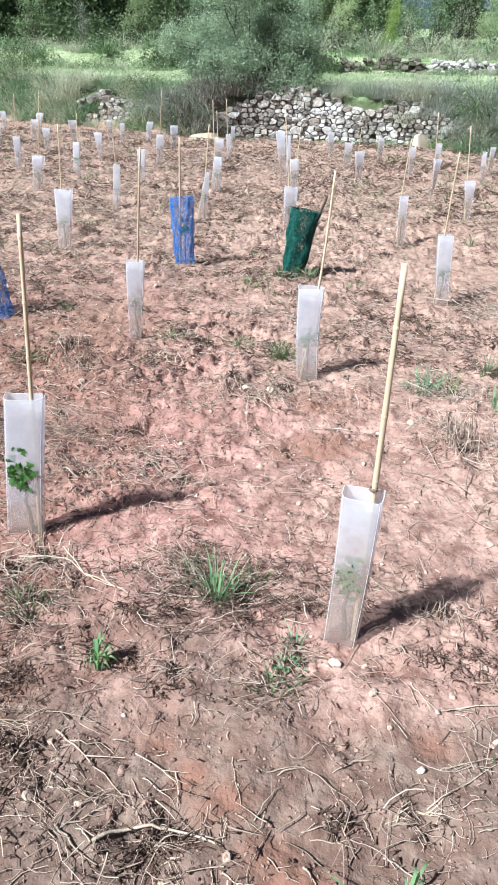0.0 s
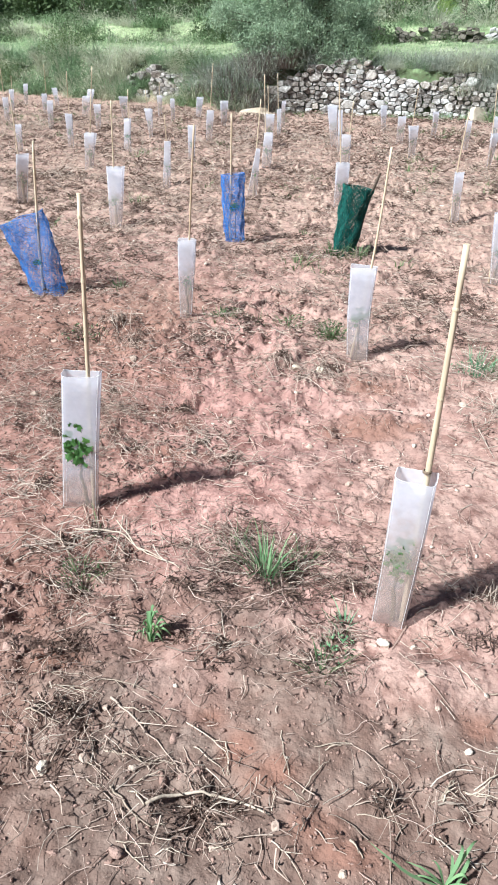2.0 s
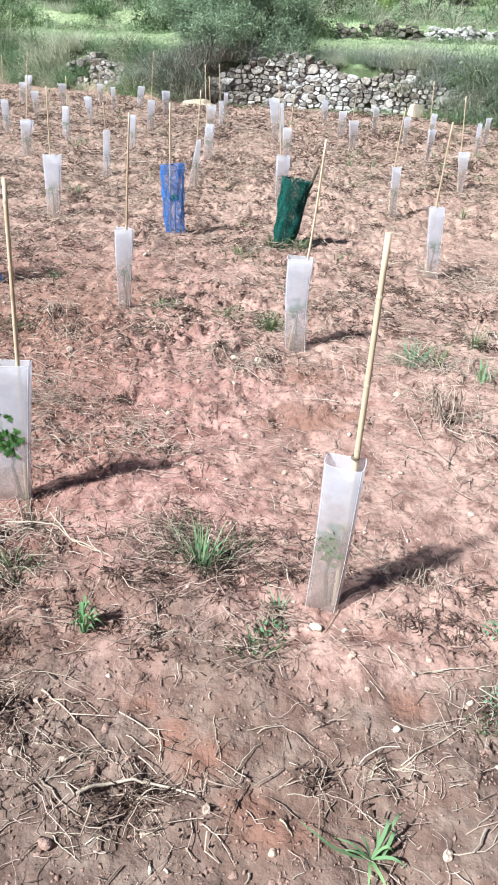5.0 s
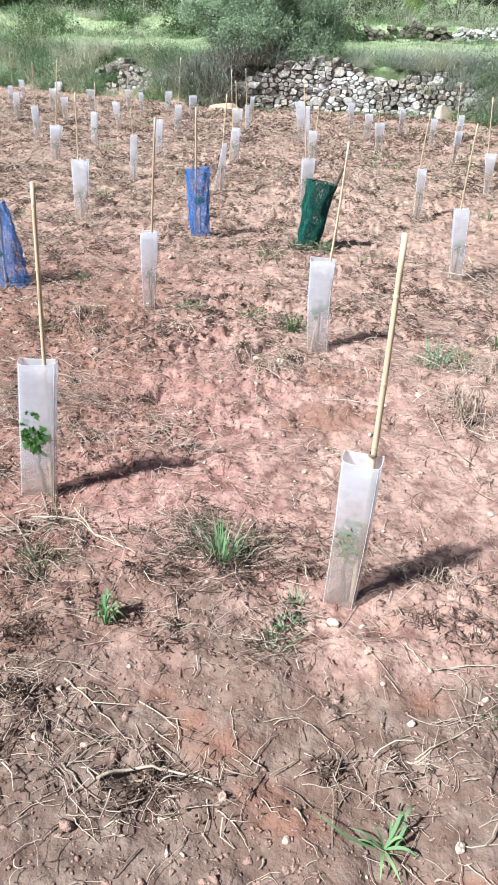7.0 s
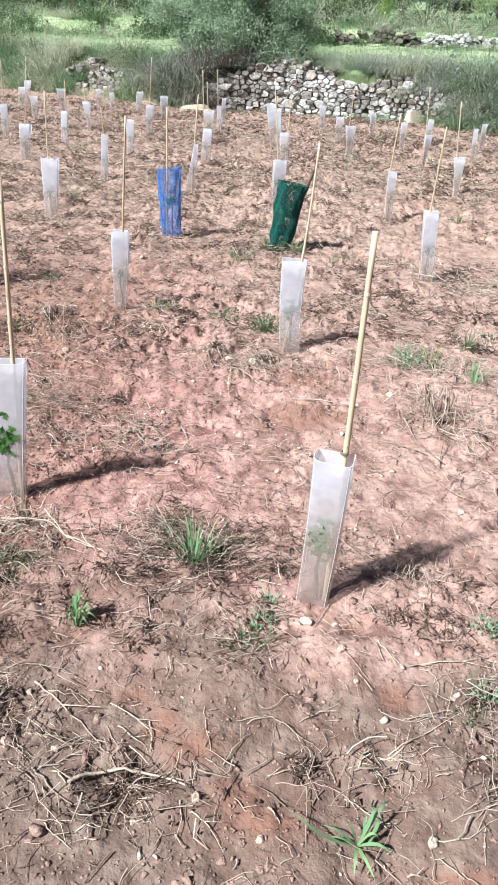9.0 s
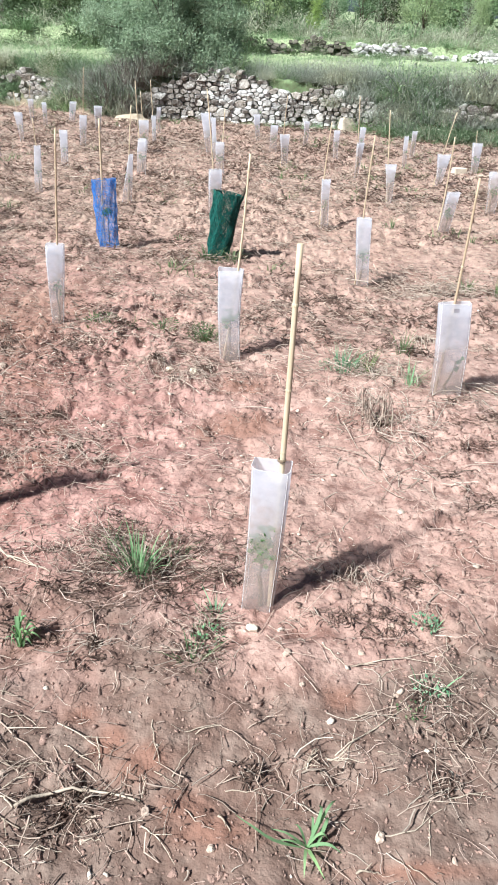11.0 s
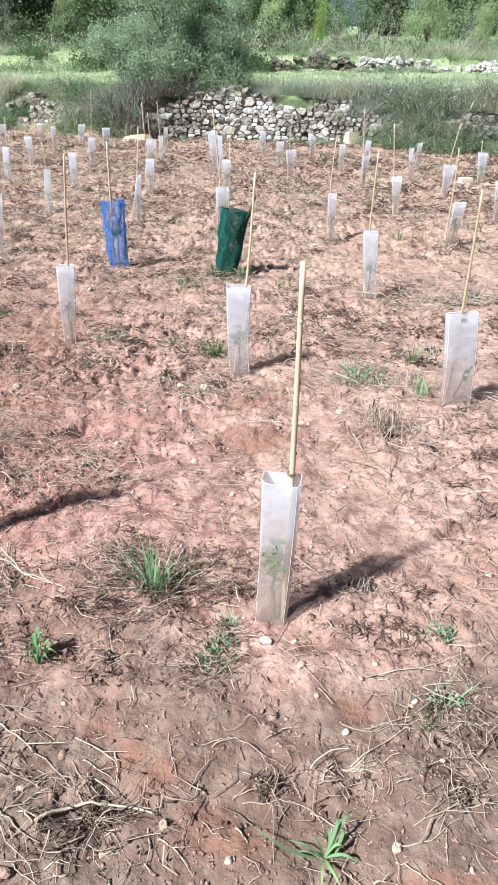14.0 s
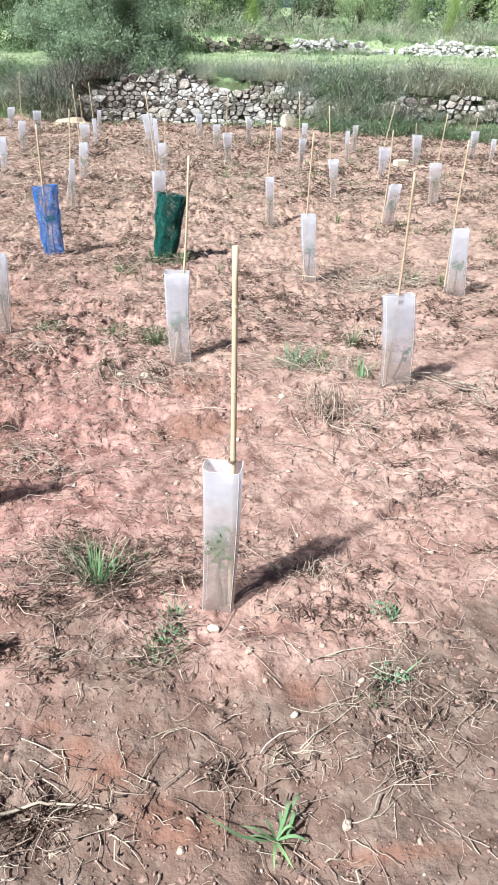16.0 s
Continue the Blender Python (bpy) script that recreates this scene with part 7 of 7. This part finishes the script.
def limbs_mesh(rng, roots, lobes, radius, trunk_to):
    """Tapered trunks with limbs that reach into the lobes."""
    vs, fs, base = [], [], 0
    for rx, ry in roots:
        for lobe in lobes:
            if rng.random() < (0.45 if len(lobes) < 12 else 0.86) and len(lobes) * len(roots) > 6:
                continue
            k = 9
            u = np.linspace(0, 1, k)
            knee = np.array([rx + rng.normal() * 0.12, ry + rng.normal() * 0.12, trunk_to])
            end = np.array(lobe[:3]) + rng.normal(size=3) * np.array(lobe[3:]) * 0.35
            a = np.array([rx, ry, -0.15])
            p = ((1 - u) ** 2)[:, None] * a + (2 * u * (1 - u))[:, None] * knee + (u ** 2)[:, None] * end
            p += rng.normal(size=(k, 3)) * 0.03
            v, f = tubes(p[None], (radius * rng.uniform(0.6, 1.0) * (1 - 0.85 * u))[None], 7)
            vs.append(v); fs.append(f + base)
            base += len(v)
    return mesh_from("trunk", np.concatenate(vs), np.concatenate(fs), True)


def tree(name, label, x, y, lobes, roots, radius, trunk_to, leaf_n, leaf, ratio, material, seed, scale=1.0, shell=0.5, clump=0.16):
    rng = np.random.default_rng(seed)
    ob = thing(name, label, "tree", at=pose(x, y, float(ground_z(x, y))) @ Matrix.Diagonal((scale, scale, scale, 1)))
    part_mesh("trunk", limbs_mesh(rng, roots, lobes, radius, trunk_to), BARK, ob)
    v, f = leaf_cloud(rng, leaf_n, lobes, leaf, ratio, shell, clump)
    part_mesh("crown", mesh_from("crown", v, f), material, ob)
    return ob


def lumpy(lobes, per, size, seed):
    """Smaller clumps sitting on the outside of each lobe of a crown."""
    rng = np.random.default_rng(seed)
    out = []
    for x, y, z, a, b, c in lobes:
        for d in units(rng, per):
            r = size * rng.uniform(0.6, 1.25)
            out.append((x + d[0] * a * 0.85, y + d[1] * b * 0.85, z + d[2] * c * 0.85, r, r, r * 0.85))
    return out


# the olive behind the wall: several stems, a broad low crown
OLIVE_LOBES = [(-1.25, -0.2, 1.35, 0.95, 0.9, 1.05), (-0.35, -0.3, 1.9, 1.05, 1.0, 1.05), (0.65, -0.2, 1.75, 1.05, 1.0, 0.95), (1.15, 0.0, 1.40, 0.80, 0.9, 0.80),
      (-0.6, -0.5, 1.0, 1.0, 0.6, 0.75), (0.5, -0.4, 0.95, 0.95, 0.7, 0.65), (0.1, 0.2, 2.3, 1.1, 1.0, 0.8), (-1.5, 0.1, 1.05, 0.7, 0.7, 0.6),
      (-1.0, -0.6, 0.80, 0.7, 0.5, 0.45), (-0.2, -0.7, 0.62, 0.7, 0.5, 0.42), (0.7, -0.6, 0.45, 0.8, 0.5, 0.5), (1.05, -0.3, 0.70, 0.6, 0.5, 0.5)]
tree("olive_tree", "bushy silver-green olive tree growing behind the wall", -0.75, 19.9,
     OLIVE_LOBES + lumpy(OLIVE_LOBES, 9, 0.38, 3),
     [(-0.35, 0.0), (0.0, 0.15), (0.3, -0.05), (-0.15, -0.2)], 0.05, 0.7, 115000, 0.050, 0.38, OLIVE, 6, 1.0, 0.25, 0.07)

CROWN_A = [(0, 0, 2.1, 1.1, 1.1, 1.1), (0.9, 0.2, 1.6, 0.9, 0.9, 1.0), (-0.9, -0.1, 1.5, 0.9, 0.9, 1.0), (0.1, 0.3, 3.0, 0.8, 0.8, 0.8), (-0.2, -0.5, 0.9, 1.0, 0.8, 0.7), (0.5, -0.4, 0.6, 0.9, 0.8, 0.6)]
CROWN_B = [(0, 0, 1.6, 0.55, 0.55, 1.2), (0.15, 0.1, 2.6, 0.45, 0.45, 1.1), (-0.15, 0, 0.9, 0.6, 0.6, 0.7)]
CROWN_C = [(0.0, 0, 1.5, 0.8, 0.8, 0.9), (0.7, 0.1, 1.1, 0.7, 0.7, 0.7), (-0.7, 0, 1.2, 0.7, 0.7, 0.8), (0.3, 0, 2.2, 0.6, 0.6, 0.7), (-0.4, 0.1, 2.5, 0.5, 0.5, 0.7)]
dark_tree = tree("wild_tree", "dark evergreen tree on the wooded slope", -9.0, 36.0, CROWN_A, [(0, 0), (0.2, 0.1)], 0.10, 1.0, 9000, 0.13, 0.5, WOOD_DARK, 21, 1.1, 0.4, 0.14)
far_tree = tree("wild_tree", "distant dark tree on the wooded hill", -12.0, 49.0, CROWN_A, [(0, 0)], 0.10, 1.0, 2400, 0.25, 0.5, WOOD_DARK, 27, 1.6, 0.4, 0.16)
mid_tree = tree("wild_tree", "green leafy shrub-like tree above the upper terrace", 8.6, 32.8, CROWN_C, [(0, 0), (-0.2, 0.1), (0.2, 0.0)], 0.06, 0.8, 5200, 0.085, 0.5, WOOD_MID, 22, 0.85, 0.15, 0.12)
airy_tree = tree("wild_tree", "airy grey-green tree with thin foliage", 6.2, 34.0, CROWN_C, [(0, 0), (0.2, 0.1)], 0.05, 1.0, 3400, 0.075, 0.45, BUSH_GREEN, 25, 1.0, 0.1, 0.13)
light_tree = tree("slim_tree", "slender yellow-green sapling on the upper terrace", 4.15, 31.6, CROWN_B, [(0, 0)], 0.05, 0.8, 5200, 0.075, 0.45, WOOD_LIGHT, 23, 0.58, 0.2, 0.08)
bare_tree = tree("bare_shrub", "grey leafless shrub on the upper terrace", 7.3, 33.0, CROWN_C, [(0, 0), (0.2, 0.1), (-0.2, 0.0), (0.1, -0.2)], 0.03, 0.5, 1500, 0.07, 0.3, BUSH_GREY, 26, 0.7, 0.1, 0.10)


def more(ob, x, y, s, rz, lift=0.0):
    return copy_thing_scaled(ob, pose(x, y, float(ground_z(x, y)) + lift, 0, 0, rz), s)


def copy_thing_scaled(ob, m, s):
    c = copy_thing(ob, m)
    c.matrix_basis = m @ Matrix.Diagonal((s, s, s, 1))
    return c


rng = np.random.default_rng(90)
for k in range(15):                                   # the evergreen wood on the left
    more(dark_tree, -19 + 1.45 * k + rng.normal() * 0.3, 35.5 + rng.uniform(-1.5, 4), rng.uniform(0.75, 1.15), rng.random() * 360)
for x, y, s in ((-22, 46, 1.6), (-17, 50, 1.9), (-7, 52, 1.9), (-3, 48, 1.7), (1.0, 50, 1.8), (4.0, 46, 1.5), (6.5, 54, 1.3), (14.5, 46, 1.5), (18, 44, 1.6), (22, 48, 1.8), (11.5, 56, 1.5)):
    more(far_tree, x, y, s, rng.random() * 360)
for x, y, s in ((2.4, 33.6, 0.62), (11.2, 33.4, 0.62), (13.6, 34.5, 0.8), (16.0, 34, 0.9), (18.8, 36, 1.0), (10.2, 38.5, 0.9), (-1.2, 35.0, 0.8), (-6.0, 34.0, 0.7)):
    more(mid_tree, x, y, s, rng.random() * 360)
for x, y, s in ((5.3, 35.5, 1.0), (3.2, 36.5, 1.0), (9.6, 36.0, 0.95), (12.4, 38.0, 1.1), (15.0, 39.0, 1.2), (-10.5, 33.5, 0.7), (-3.6, 33.6, 0.7)):
    more(airy_tree, x, y, s, rng.random() * 360)
for x, y, s in ((12.4, 32.0, 0.50), (-2.5, 36.5, 0.7)):
    more(light_tree, x, y, s, rng.random() * 360)
for x, y, s in ((5.0, 33.0, 0.5), (10.4, 32.4, 0.5), (-8.0, 32.0, 0.6), (2.0, 32.2, 0.5)):
    more(bare_tree, x, y, s, rng.random() * 360)
for k in range(30):                                   # the far edge of the wood on the hill
    more(far_tree, -32 + 2.3 * k + rng.normal() * 0.4, 60 + rng.uniform(-3, 4), rng.uniform(0.45, 0.75), rng.random() * 360)
